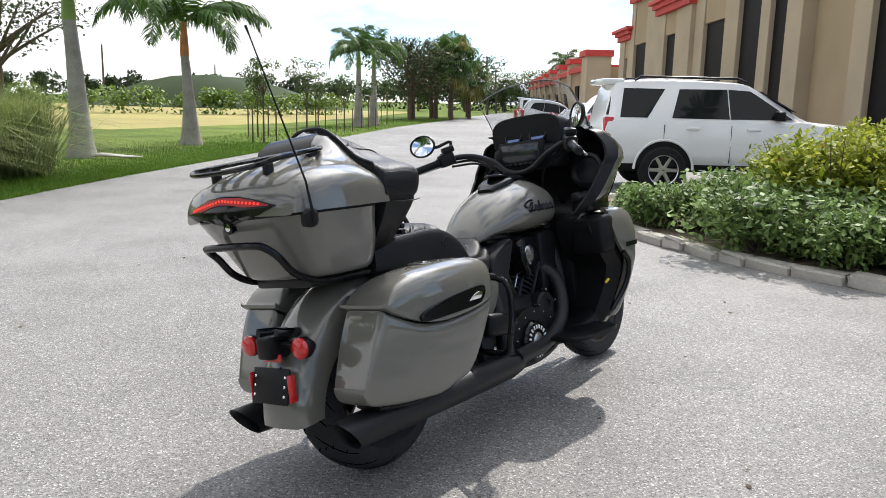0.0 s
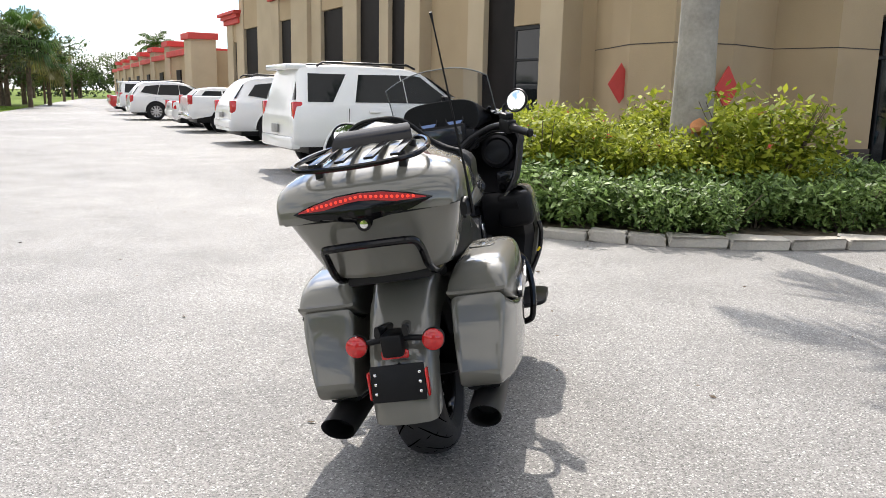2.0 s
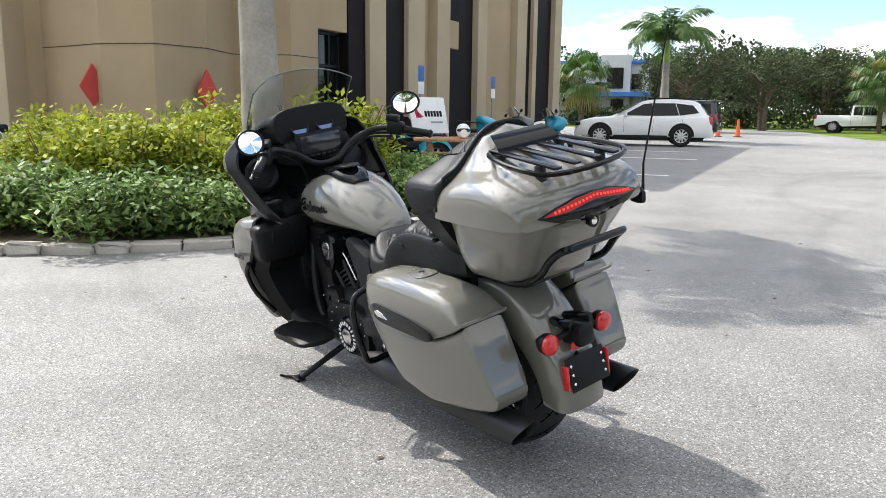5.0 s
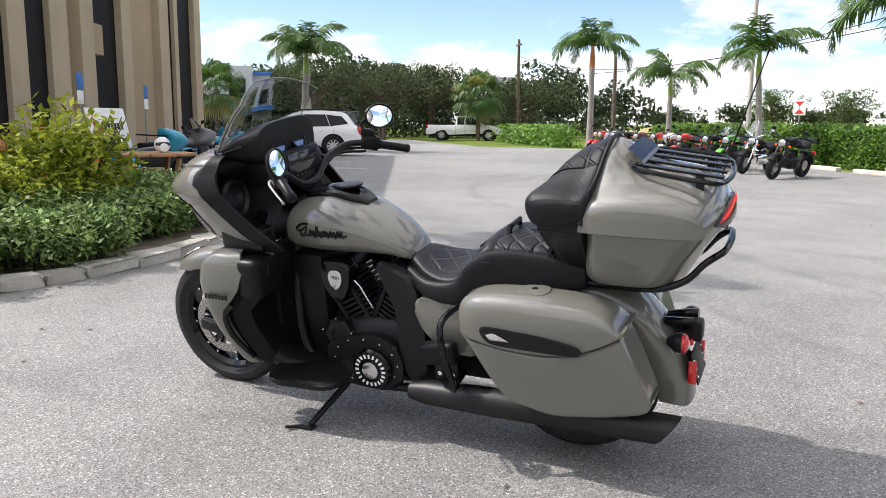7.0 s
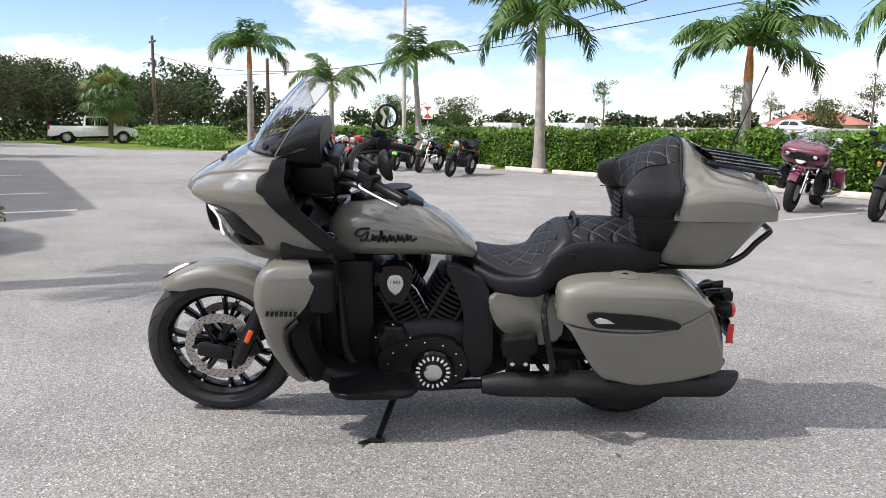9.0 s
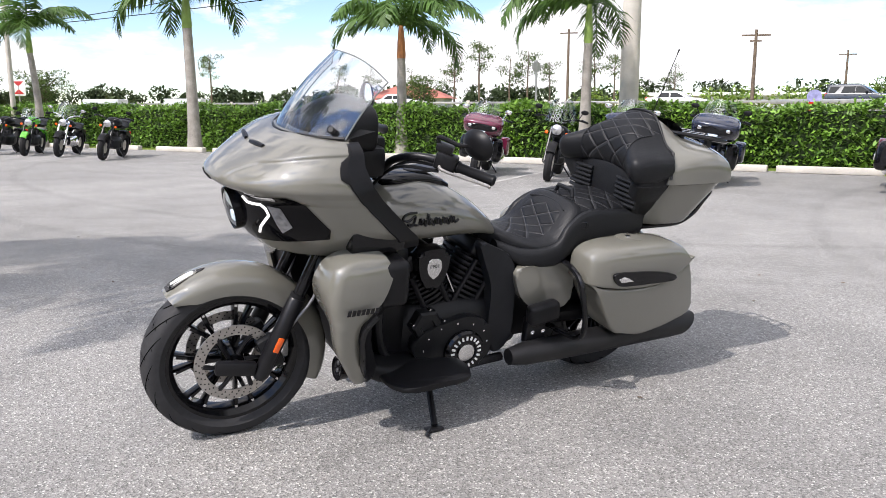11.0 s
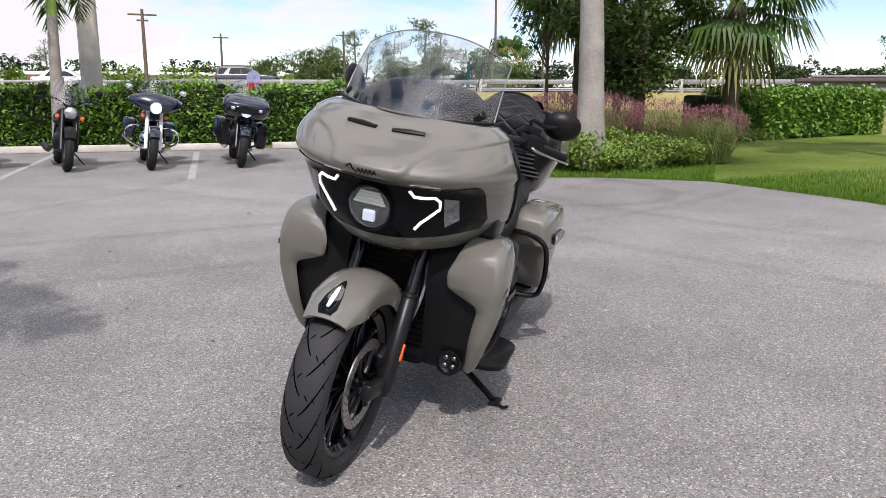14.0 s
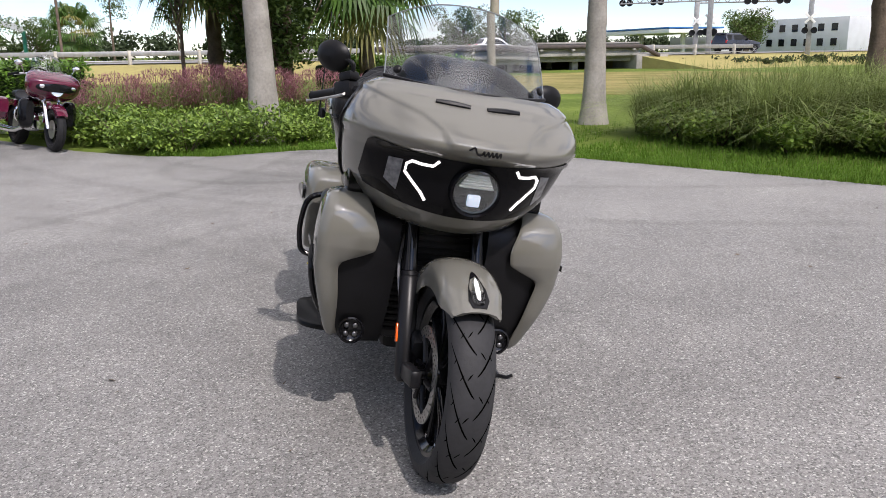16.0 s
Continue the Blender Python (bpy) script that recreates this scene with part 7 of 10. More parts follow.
for sd in (-1, 1):
    bm = bmesh.new()
    loft(bm, [bag_ring(x, max(min(zt, SEAM(x)), zb + 0.02), zb, yo, yi, sd, 9.0, 56) for x, zt, zb, yo, yi in spline(BAG, 60)])
    bag = part("saddlebag", bm, M_PAINT, moto, "grey hard saddlebag", sharp=45)
    bm = bmesh.new()
    rows_ = []
    for x, zt, zb, yo, yi in spline(BAG, 60):
        if x < -0.252:
            continue
        zt = max(zt, SEAM(x) + 0.012)
        ring = []
        for k in np.linspace(0, 2 * math.pi, 40, endpoint=False):
            c, s = math.cos(k), math.sin(k)
            up = zt - SEAM(x)
            if s >= 0:
                z, n = SEAM(x) + 0.02 + (up - 0.02) * sup(s, 4.2), 4.2
            else:
                z, n = SEAM(x) + 0.02 + 0.018 * sup(s, 8), 8
            ring.append((x - 0.004, sd * ((yo + yi) / 2 + ((yo - yi) / 2 + 0.007) * sup(c, n)), z))
        rows_.append(ring)
    loft(bm, rows_)
    lid = part("saddlebag_lid", bm, M_PAINT, moto, sharp=45)
    bm = bmesh.new()
    mm = Matrix(((1, 0, 0, 0), (0, 0, sd, sd * 0.3815), (0, 1, 0, 0), (0, 0, 0, 1)))
    prism(bm, smooth_loop([(0.240, 0.618), (0.205, 0.629), (0.10, 0.624), (0.0, 0.614), (-0.10, 0.592), (-0.122, 0.576), (-0.10, 0.562), (0.05, 0.562), (0.17, 0.566), (0.215, 0.578)], 60), 0.0, 0.016, mm, 0.005)
    latch = part("latch_plate", bm, M_GLOSS, moto, "gloss black latch plate")
    bm = bmesh.new()
    prism(bm, [(0.200, 0.586), (0.215, 0.603), (0.19, 0.612), (0.16, 0.602), (0.13, 0.586)], 0.015, 0.019, mm, 0.001)
    part("badge", bm, M_CHROME, latch, "small bright badge")
    bm = bmesh.new()
    prism(bm, smooth_loop([(0.05, 0.035), (0.06, 0.0), (0.05, -0.035), (-0.03, -0.045), (-0.05, 0.0), (-0.03, 0.045)], 30), 0.0, 0.008, pose(0.07, sd * 0.262, 0.728), 0.003)
    part("lock_cover", bm, M_PAINT, lid)
    bm = bmesh.new()
    lathe(bm, [(0.012, 0), (0.012, 0.004), (0.001, 0.005)], pose(0.075, sd * 0.262, 0.736), 14)
    part("bag_lock", bm, M_CHROME, lid)
    # dark keel below the bag
    bm = bmesh.new()
    xloft(bm, [(0.10, sd * 0.255, 0.306, 0.06, 0.015, 0.012, 3), (-0.1, sd * 0.25, 0.292, 0.065, 0.015, 0.014, 3), (-0.26, sd * 0.24, 0.312, 0.055, 0.012, 0.012, 3)], 12, 16)
    part("bag_keel", bm, M_BLACK, bag)
    # guard hoop before the bag
    bm = bmesh.new()
    tube(bm, spline([(0.36, sd * 0.20, 0.63), (0.385, sd * 0.29, 0.635), (0.40, sd * 0.375, 0.605), (0.385, sd * 0.40, 0.51), (0.36, sd * 0.395, 0.40), (0.37, sd * 0.36, 0.345), (0.40, sd * 0.20, 0.34)], 40), 0.0125, 10)
    part("bag_guard", bm, M_GLOSS, moto, "gloss black tube guard")
    # painted side cover
    bm = bmesh.new()
    mm = Matrix(((1, 0, 0, 0), (0, 0, sd, sd * 0.165), (0, 1, 0, 0), (0, 0, 0, 1)))
    prism(bm, smooth_loop([(0.598, 0.598), (0.565, 0.622), (0.45, 0.626), (0.34, 0.62), (0.30, 0.57), (0.295, 0.46), (0.33, 0.41), (0.46, 0.415), (0.55, 0.475), (0.588, 0.54)], 44), 0.0, 0.04, mm, 0.014, 3)
    part("side_cover", bm, M_PAINT, moto)
    # muffler with slash-cut end
    bm = bmesh.new()
    rings = []
    for x, z, r, cut in ((0.62, 0.275, 0.035, 0), (0.54, 0.278, 0.05, 0), (0.30, 0.282, 0.056, 0), (0.0, 0.285, 0.056, 0), (-0.30, 0.288, 0.056, 0), (-0.385, 0.289, 0.055, 0.045), (-0.37, 0.289, 0.047, 0.04), (-0.25, 0.289, 0.044, 0)):
        ring = []
        for k in np.linspace(0, 2 * math.pi, 26, endpoint=False):
            ring.append((x - cut * math.sin(k), sd * (0.245 + r * math.cos(k)), z - 0.034 + r * math.sin(k)))
        rings.append(ring)
    loft(bm, rings, True)
    part("muffler", bm, M_EXHAUST, moto, "matt black muffler", sharp=50)

# ---- engine
bm = bmesh.new()
xloft(bm, [(0.50, 0, 0.33, 0.11, 0.12, 0.12, 3), (0.62, 0, 0.33, 0.15, 0.16, 0.14, 3.4), (0.85, 0, 0.33, 0.165, 0.17, 0.145, 3.4), (1.02, 0, 0.33, 0.15, 0.15, 0.13, 3.2), (1.10, 0, 0.33, 0.11, 0.10, 0.10, 3)], 20, 36)
engine = part("engine", bm, M_ENGINE, moto, "black V-twin engine")
for tilt, nm in ((28, "front_cylinder"), (-28, "rear_cylinder")):
    base = pose(0.855 + (0.05 if tilt > 0 else -0.05), 0, 0.44, 0, tilt, 0)
    bm = bmesh.new()
    lathe(bm, [(0.07, 0.0), (0.07, 0.22)], base, 24)
    cyl = part(nm, bm, M_ENGINE, moto)
    for k in range(9):
        bm = bmesh.new()
        zz = 0.02 + k * 0.022
        prism(bm, smooth_loop([(0.085, 0.10), (0.085, -0.10), (-0.085, -0.10), (-0.085, 0.10)], 28), zz, zz + 0.011, base, 0.002, 1)
        part("fin", bm, M_ENGINE, cyl)
    bm = bmesh.new()
    box(bm, -0.085, 0.085, -0.115, 0.115, 0.215, 0.29, 0.022, base, 3)
    part("rocker_cover", bm, M_SATIN, cyl)
    for sd in (-1, 1):
        bm = bmesh.new()
        tube(bm, [base @ Vector((-0.05, sd * 0.115, -0.01)), base @ Vector((-0.05, sd * 0.125, 0.21))], 0.011, 8)
        part("pushrod_tube", bm, M_SATIN, cyl)
        bm = bmesh.new()
        tube(bm, [base @ Vector((0.05, sd * 0.115, -0.01)), base @ Vector((0.05, sd * 0.125, 0.21))], 0.011, 8)
        part("pushrod_tube", bm, M_SATIN, cyl)
        bm = bmesh.new()
        tube(bm, [base @ Vector((-0.092, sd * 0.118, 0.04)), base @ Vector((-0.092, sd * 0.125, 0.15)), base @ Vector((-0.07, sd * 0.127, 0.225))], 0.0042, 6)
        part("machined_edge", bm, M_MACHINED, cyl, "bright machined fin edge")
# intake cover with an oval bright badge, left; plain on the right
for sd in (-1, 1):
    bm = bmesh.new()
    mm = Matrix(((1, 0, 0, 0.975 if sd > 0 else 0.90), (0, 0, sd, sd * 0.10), (0, 1, 0, 0.655), (0, 0, 0, 1)))
    prism(bm, smooth_loop([(0.0, -0.105), (0.05, -0.05), (0.068, 0.02), (0.06, 0.065), (0.0, 0.075), (-0.06, 0.065), (-0.068, 0.02), (-0.05, -0.05)], 44), 0.0, 0.075, mm, 0.02, 3)
    cover = part("intake_cover", bm, M_GLOSS, moto)
    bm = bmesh.new()
    prism(bm, smooth_loop([(0.0, -0.048), (0.026, -0.02), (0.032, 0.012), (0.022, 0.034), (0.0, 0.038), (-0.022, 0.034), (-0.032, 0.012), (-0.026, -0.02)], 36), 0.07, 0.079, mm, 0.003)
    part("oval_badge", bm, M_MACHINED, cover, "oval bright badge")
    if sd > 0:
        for k, digit in enumerate("1901"):
            tx = bpy.data.curves.new("numeral", "FONT")
            tx.body, tx.size, tx.extrude, tx.align_x = digit, 0.021, 0.0008, "CENTER"
            tob = new("numeral", tx)
            tob.data.materials.append(M_BLACK)
            dg = bpy.context.evaluated_depsgraph_get()
            me = bpy.data.meshes.new_from_object(tob.evaluated_get(dg))
            bpy.data.objects.remove(tob)
            num = new("numeral", me)
            num.parent = cover
            num.matrix_basis = Matrix(((-1, 0, 0, 0.975 + 0.0175 - k * 0.0117), (0, 0, 1, 0.1795), (0, 1, 0, 0.655), (0, 0, 0, 1)))
# primary cover, left, with a ring of small bright letter-like marks
for sd in (-1, 1):
    bm = bmesh.new()
    mm = Matrix(((1, 0, 0, 0.82), (0, 0, sd, sd * 0.14), (0, 1, 0, 0.285), (0, 0, 0, 1)))
    prism(bm, smooth_loop([(0.235, 0.05), (0.17, 0.105), (0.09, 0.13), (-0.02, 0.145), (-0.105, 0.11), (-0.14, 0.02), (-0.11, -0.07), (-0.02, -0.10), (0.10, -0.085), (0.20, -0.02)], 60), 0.0, 0.055, mm, 0.018, 3)
    prim = part("primary_cover", bm, M_ENGINE, moto)
    bm = bmesh.new()
    lathe(bm, [(0.090, 0.045), (0.090, 0.072), (0.082, 0.082), (0.048, 0.085), (0.046, 0.080), (0.042, 0.080)], mm, 44)
    round_ = part("round_cover", bm, M_GLOSS, moto)
    bm = bmesh.new()
    lathe(bm, [(0.039, 0.078), (0.037, 0.088), (0.028, 0.091), (0.001, 0.092)], mm, 36)
    part("medallion", bm, M_MACHINED, round_, "round bright medallion")
    bm = bmesh.new()
    for k in range(20):
        an = k / 20 * 2 * math.pi
        box(bm, 0.055, 0.071, -0.0042, 0.0042, 0.083, 0.0865, 0, mm @ pose(0, 0, 0, 0, 0, math.degrees(an)))
    part("ring_mark", bm, M_WHITE, round_, "ring of pale lettering shown as bars", kind="stuff")
    for k in range(12):
        an = k / 12 * 2 * math.pi
        x, z = 0.035 + 0.150 * math.cos(an), 0.022 + 0.100 * math.sin(an)
        bm = bmesh.new()
        lathe(bm, [(0.0042, 0.05), (0.0042, 0.058), (0.001, 0.059)], mm @ pose(x, z, 0), 8)
        part("bolt", bm, M_MACHINED, prim)
# crank cover and raised ribs of the engine case
for sd in (-1, 1):
    mm = Matrix(((1, 0, 0, 0.985), (0, 0, sd, sd * 0.135), (0, 1, 0, 0.405), (0, 0, 0, 1)))
    bm = bmesh.new()
    lathe(bm, [(0.072, 0.0), (0.072, 0.042), (0.062, 0.052), (0.034, 0.054), (0.030, 0.046), (0.001, 0.046)], mm, 6 if sd > 0 else 28)
    part("crank_cover", bm, M_ENGINE, engine)
    for k in range(3):
        bm = bmesh.new()
        box(bm, -0.115, 0.03, -0.006, 0.006, 0.0, 0.048, 0.004, mm @ pose(0.03, -0.085 - 0.042 * k, 0.0, 0, 0, 12 - 10 * k))
        part("case_rib", bm, M_ENGINE, engine)
    for x, z in ((-0.07, 0.02), (0.0, 0.078), (0.07, 0.02), (0.05, -0.06), (0.045, -0.12)):
        bm = bmesh.new()
        lathe(bm, [(0.0042, 0.03), (0.0042, 0.056), (0.001, 0.057)], mm @ pose(x, z, 0), 8)
        part("bolt", bm, M_MACHINED, engine)
# exhaust header on the right, running back to the mufflers
bm = bmesh.new()
tube(bm, spline([(1.05, -0.06, 0.60), (1.13, -0.15, 0.52), (1.08, -0.20, 0.36), (0.90, -0.22, 0.27), (0.60, -0.25, 0.262)], 30), 0.034, 12)
tube(bm, spline([(0.68, -0.07, 0.62), (0.60, -0.17, 0.52), (0.58, -0.21, 0.38), (0.56, -0.24, 0.28)], 20), 0.033, 12)
part("exhaust_header", bm, M_EXHAUST, moto)
# frame and black mid panels
for sd in (-1, 1):
    bm = bmesh.new()
    mm = Matrix(((1, 0, 0, 0), (0, 0, sd, sd * 0.125), (0, 1, 0, 0), (0, 0, 0, 1)))
    prism(bm, smooth_loop([(0.77, 0.74), (0.68, 0.705), (0.61, 0.66), (0.585, 0.55), (0.575, 0.43), (0.585, 0.27), (0.66, 0.24), (0.695, 0.38), (0.70, 0.54), (0.75, 0.67)], 48), 0.0, 0.055, mm, 0.016, 3)
    part("frame_cover", bm, M_CHARCOAL, moto, "matt charcoal frame cover")
    bm = bmesh.new()
    tube(bm, spline([(1.22, sd * 0.07, 0.80), (1.20, sd * 0.14, 0.55), (1.16, sd * 0.16, 0.30), (0.95, sd * 0.17, 0.20), (0.60, sd * 0.16, 0.20)], 30), 0.02, 10)
    part("frame_tube", bm, M_SATIN, moto)
    # rider's floorboard
    bm = bmesh.new()
    prism(bm, smooth_loop([(1.22, 0.25), (1.20, 0.41), (1.02, 0.42), (0.90, 0.40), (0.88, 0.26), (1.0, 0.23)], 30), 0.0, 0.022, Matrix(((1, 0, 0, 0), (0, sd, 0, 0), (0, 0, 1, 0.268), (0, 0, 0, 1))), 0.008)
    board = part("floorboard", bm, M_BLACK, moto)
    bm = bmesh.new()
    xloft(bm, [(1.29, sd * 0.225, 0.31, 0.06, 0.05, 0.03, 3), (1.2, sd * 0.20, 0.275, 0.085, 0.04, 0.045, 3), (1.05, sd * 0.17, 0.255, 0.07, 0.03, 0.035, 3), (0.92, sd * 0.15, 0.25, 0.05, 0.02, 0.02, 3)], 14, 20)
    part("under_tray", bm, M_BLACK, board)
    # passenger floorboard, folded
    bm = bmesh.new()
    box(bm, -0.075, 0.075, -0.03, 0.03, -0.045, 0.045, 0.02, pose(0.475, sd * 0.255, 0.43, 0, 8, 0), 3)
    peg = part("passenger_footrest", bm, M_BLACK, moto)
    bm = bmesh.new()
    box(bm, -0.05, 0.05, -0.02, 0.02, -0.09, 0.03, 0.008, pose(0.47, sd * 0.20, 0.36))
    part("footrest_bracket", bm, M_SATIN, peg)
    for dx in (-0.03, 0.025):
        bm = bmesh.new()
        lathe(bm, [(0.010, 0), (0.010, 0.006), (0.005, 0.007), (0.005, 0.003)], pose(0.47 + dx, sd * 0.222, 0.325, -sd * 90, 0, 0), 12)
        part("bolt", bm, M_CHROME, peg)
bm = bmesh.new()
xloft(bm, [(0.62, 0, 0.62, 0.10, 0.10, 0.12, 3), (0.40, 0, 0.62, 0.13, 0.09, 0.14, 3), (0.15, 0, 0.66, 0.15, 0.08, 0.06, 3), (-0.05, 0, 0.68, 0.14, 0.05, 0.03, 3)], 12, 24)
part("battery_box", bm, M_BLACK, moto)
bm = bmesh.new()
xloft(bm, [(0.52, 0, 0.33, 0.05, 0.05, 0.05, 3), (0.3, 0, 0.33, 0.13, 0.05, 0.05, 3), (0.0, 0, 0.318, 0.135, 0.035, 0.035, 3), (-0.05, 0, 0.318, 0.13, 0.02, 0.02, 3)], 12, 20)
part("swingarm", bm, M_SATIN, moto)

# ---- handlebar, grips, levers, mirrors
bm = bmesh.new()
half = [(1.17, 0.0, 1.015), (1.17, 0.07, 1.03), (1.175, 0.15, 1.085), (1.14, 0.26, 1.125), (1.06, 0.345, 1.118), (0.93, 0.45, 1.075)]
tube(bm, spline([(x, -y, z) for x, y, z in half[::-1]] + half[1:], 60), 0.0145, 12)
bar = part("handlebar", bm, M_SATIN, moto)
for sd in (-1, 1):
    d = Vector((-0.13, sd * 0.105, -0.043)).normalized()
    g0 = Vector((1.035, sd * 0.365, 1.11))
    bm = bmesh.new()
    tube(bm, [g0 + d * s for s in (0.0, 0.01, 0.02, 0.13, 0.14, 0.15)], [0.018, 0.023, 0.018, 0.018, 0.021, 0.014], 16)
    part("grip", bm, M_BLACK, bar, "black rubber grip")
    bm = bmesh.new()
    q = d.to_track_quat("X", "Z").to_matrix().to_4x4()
    box(bm, -0.045, 0.035, -0.028, 0.028, -0.03, 0.035, 0.012, Matrix.Translation(g0 - d * 0.03) @ q)
    sw = part("switch_housing", bm, M_BLACK, moto)
    bm = bmesh.new()
    box(bm, -0.03, 0.03, -0.02, 0.03, 0.03, 0.062, 0.008, Matrix.Translation(g0 - d * 0.055) @ q)
    part("fluid_reservoir", bm, M_BLACK, sw)
    for k in range(4):
        bm = bmesh.new()
        box(bm, -0.006, 0.006, -0.008, 0.008, 0.033, 0.039, 0.002, Matrix.Translation(g0 - d * 0.01) @ q @ pose(-0.03 + 0.018 * (k % 2), 0.012 * (-1) ** k, 0))
        part("button", bm, M_SATIN, sw)
    bm = bmesh.new()
    f = Vector((0.045, 0, -0.008))
    tube(bm, [g0 - d * 0.03 + f * 0.6, g0 + f * 1.25, g0 + d * 0.08 + f * 1.25, g0 + d * 0.165 + f * 1.1, g0 + d * 0.175 + f * 1.1], [0.006, 0.006, 0.0045, 0.004, 0.007], 8, 20)
    part("lever", bm, M_DISC, bar, "bright metal lever")
    mc = Vector((0.99, 0.43, 1.197)) if sd > 0 else Vector((1.035, -0.402, 1.232))
    bm = bmesh.new()
    tube(bm, spline([g0 - d * 0.05 + Vector((0, 0, 0.03)), g0 - d * 0.05 + Vector((0.02, sd * 0.0, 0.085)), mc + Vector((0.045, -sd * 0.05, -0.01)), mc + Vector((0.02, 0, 0))], 14), 0.008, 8)
    stalk = part("mirror_stalk", bm, M_BLACK, bar)
    face = Matrix.Translation(mc) @ pose(0, 0, 0, 0, 0, 12 if sd > 0 else -40) @ pose(0, 0, 0, 0, -79, 0) @ Matrix.Diagonal((0.88, 1.12, 1, 1)) @ pose(0, 0, 0, 0, 0, sd * 14)
    bm = bmesh.new()
    lathe(bm, [(0.001, -0.032), (0.03, -0.028), (0.055, -0.015), (0.064, 0.0), (0.061, 0.006), (0.054, 0.004)], face, 36, caps=False)
    part("mirror_shell", bm, M_BLACK, bar, "black oval mirror")
    bm = bmesh.new()
    lathe(bm, [(0.057, 0.0015), (0.03, 0.003), (0.001, 0.0038)], face, 36, caps=False)
    part("mirror_glass", bm, M_MIRROR, bar, "mirror glass")
for sd in (-1, 1):
    for k, (dx, dz) in enumerate(((0.0, 0.0), (0.02, -0.015))):
        bm = bmesh.new()
        tube(bm, spline([(1.06 + dx, sd * 0.33, 1.10 + dz), (1.16 + dx, sd * 0.24, 1.10 + dz), (1.20, sd * 0.12, 1.02), (1.25, sd * 0.07, 0.92)], 18), 0.006, 6)
        part("cable", bm, M_BLACK, moto)

# ---- side stand
bm = bmesh.new()
tube(bm, [(0.94, 0.07, 0.24), (0.975, 0.20, 0.175), (1.035, 0.385, 0.082)], [0.018, 0.015, 0.013], 10)
stand = part("side_stand", bm, M_SATIN, moto, "black side stand, folded down")
bm = bmesh.new()
box(bm, -0.035, 0.035, -0.022, 0.022, -0.006, 0.006, 0.004, pose(1.045, 0.398, 0.079, 10, 0, 0))
tube(bm, [(1.06, 0.40, 0.08), (1.10, 0.44, 0.088), (1.105, 0.46, 0.10)], [0.008, 0.007, 0.006], 8)
part("stand_foot", bm, M_SATIN, stand)

# ---------------------------------------------------------------- kerb stones round the planter
kerb = thing("kerb", "weathered pale concrete kerb round the planter", "kerb", pose(0, 0, 0), kind="structure")
kerb["kind"] = "structure"
seg = np.hypot(*(np.roll(kl, -1, 0) - kl).T)
run = np.concatenate([[0], np.cumsum(seg)])
total = run[-1]
stone_rng = np.random.default_rng(3)


def along(s):
    s %= total
    i = min(int(np.searchsorted(run, s, "right")) - 1, len(kl) - 1)
    t_ = (s - run[i]) / seg[i]
    return kl[i] + (np.roll(kl, -1, 0)[i] - kl[i]) * t_


stones = []
for L in (0.26, 0.34, 0.42, 0.52):
    bm = bmesh.new()
    box(bm, -L / 2, L / 2, -0.095, 0.095, 0, 0.118, 0.026, None, 2)
    for v in bm.verts:
        v.co += Vector((stone_rng.normal(0, 0.012), stone_rng.normal(0, 0.011), stone_rng.normal(0, 0.008)))
    stones.append((L, finish("kerb_stone", bm, M_KERB)))
s = 0.0
while s < total - 0.2:
    L, me = stones[int(stone_rng.integers(0, 4))]
    p, q = along(s), along(s + L)
    ob = new("kerb_stone", me)
    ob.parent = kerb
    ob.matrix_basis = pose(*((p + q) / 2), -0.02 + stone_rng.uniform(-0.012, 0.008), stone_rng.normal(0, 3), stone_rng.normal(0, 1.5), math.degrees(math.atan2(q[1] - p[1], q[0] - p[0])) + stone_rng.normal(0, 3.5))
    s += L + 0.012


# ---------------------------------------------------------------- cars
def slab(bm, outline, width):
    """A body with its side outline in x and z and its half width as a function of height."""
    a_ = [bm.verts.new((x, width(z), z)) for x, z in outline]
    b_ = [bm.verts.new((x, -width(z), z)) for x, z in outline]
    n = len(outline)
    f1, f2 = bm.faces.new(a_), bm.faces.new(b_[::-1])
    rim = []
    for i in range(n):
        rim.append(bm.faces.new((a_[i], b_[i], b_[(i + 1) % n], a_[(i + 1) % n])))
    bmesh.ops.triangulate(bm, faces=[f1, f2])
    return [e for f in rim for e in f.edges if len({v.co.y > 0 for v in e.verts}) == 1]


def arch(cx, r, n=9):
    return [(cx + r * math.cos(k), 0.36 + r * math.sin(k)) for k in np.linspace(math.pi - 0.35, 0.35, n)]


def pane(bm, pts, width, sides, out=0.008):
    """A window pane on a side of a cabin, standing just proud of it."""
    for sd in sides:
        a_ = [bm.verts.new((x, sd * (width(z) + out), z)) for x, z in pts]
        b_ = [bm.verts.new((x, sd * (width(z) - 0.02), z)) for x, z in pts]
        bm.faces.new(a_)
        bm.faces.new(b_)
        for i in range(len(pts)):
            j = (i + 1) % len(pts)
            bm.faces.new((a_[i], a_[j], b_[j], b_[i]))


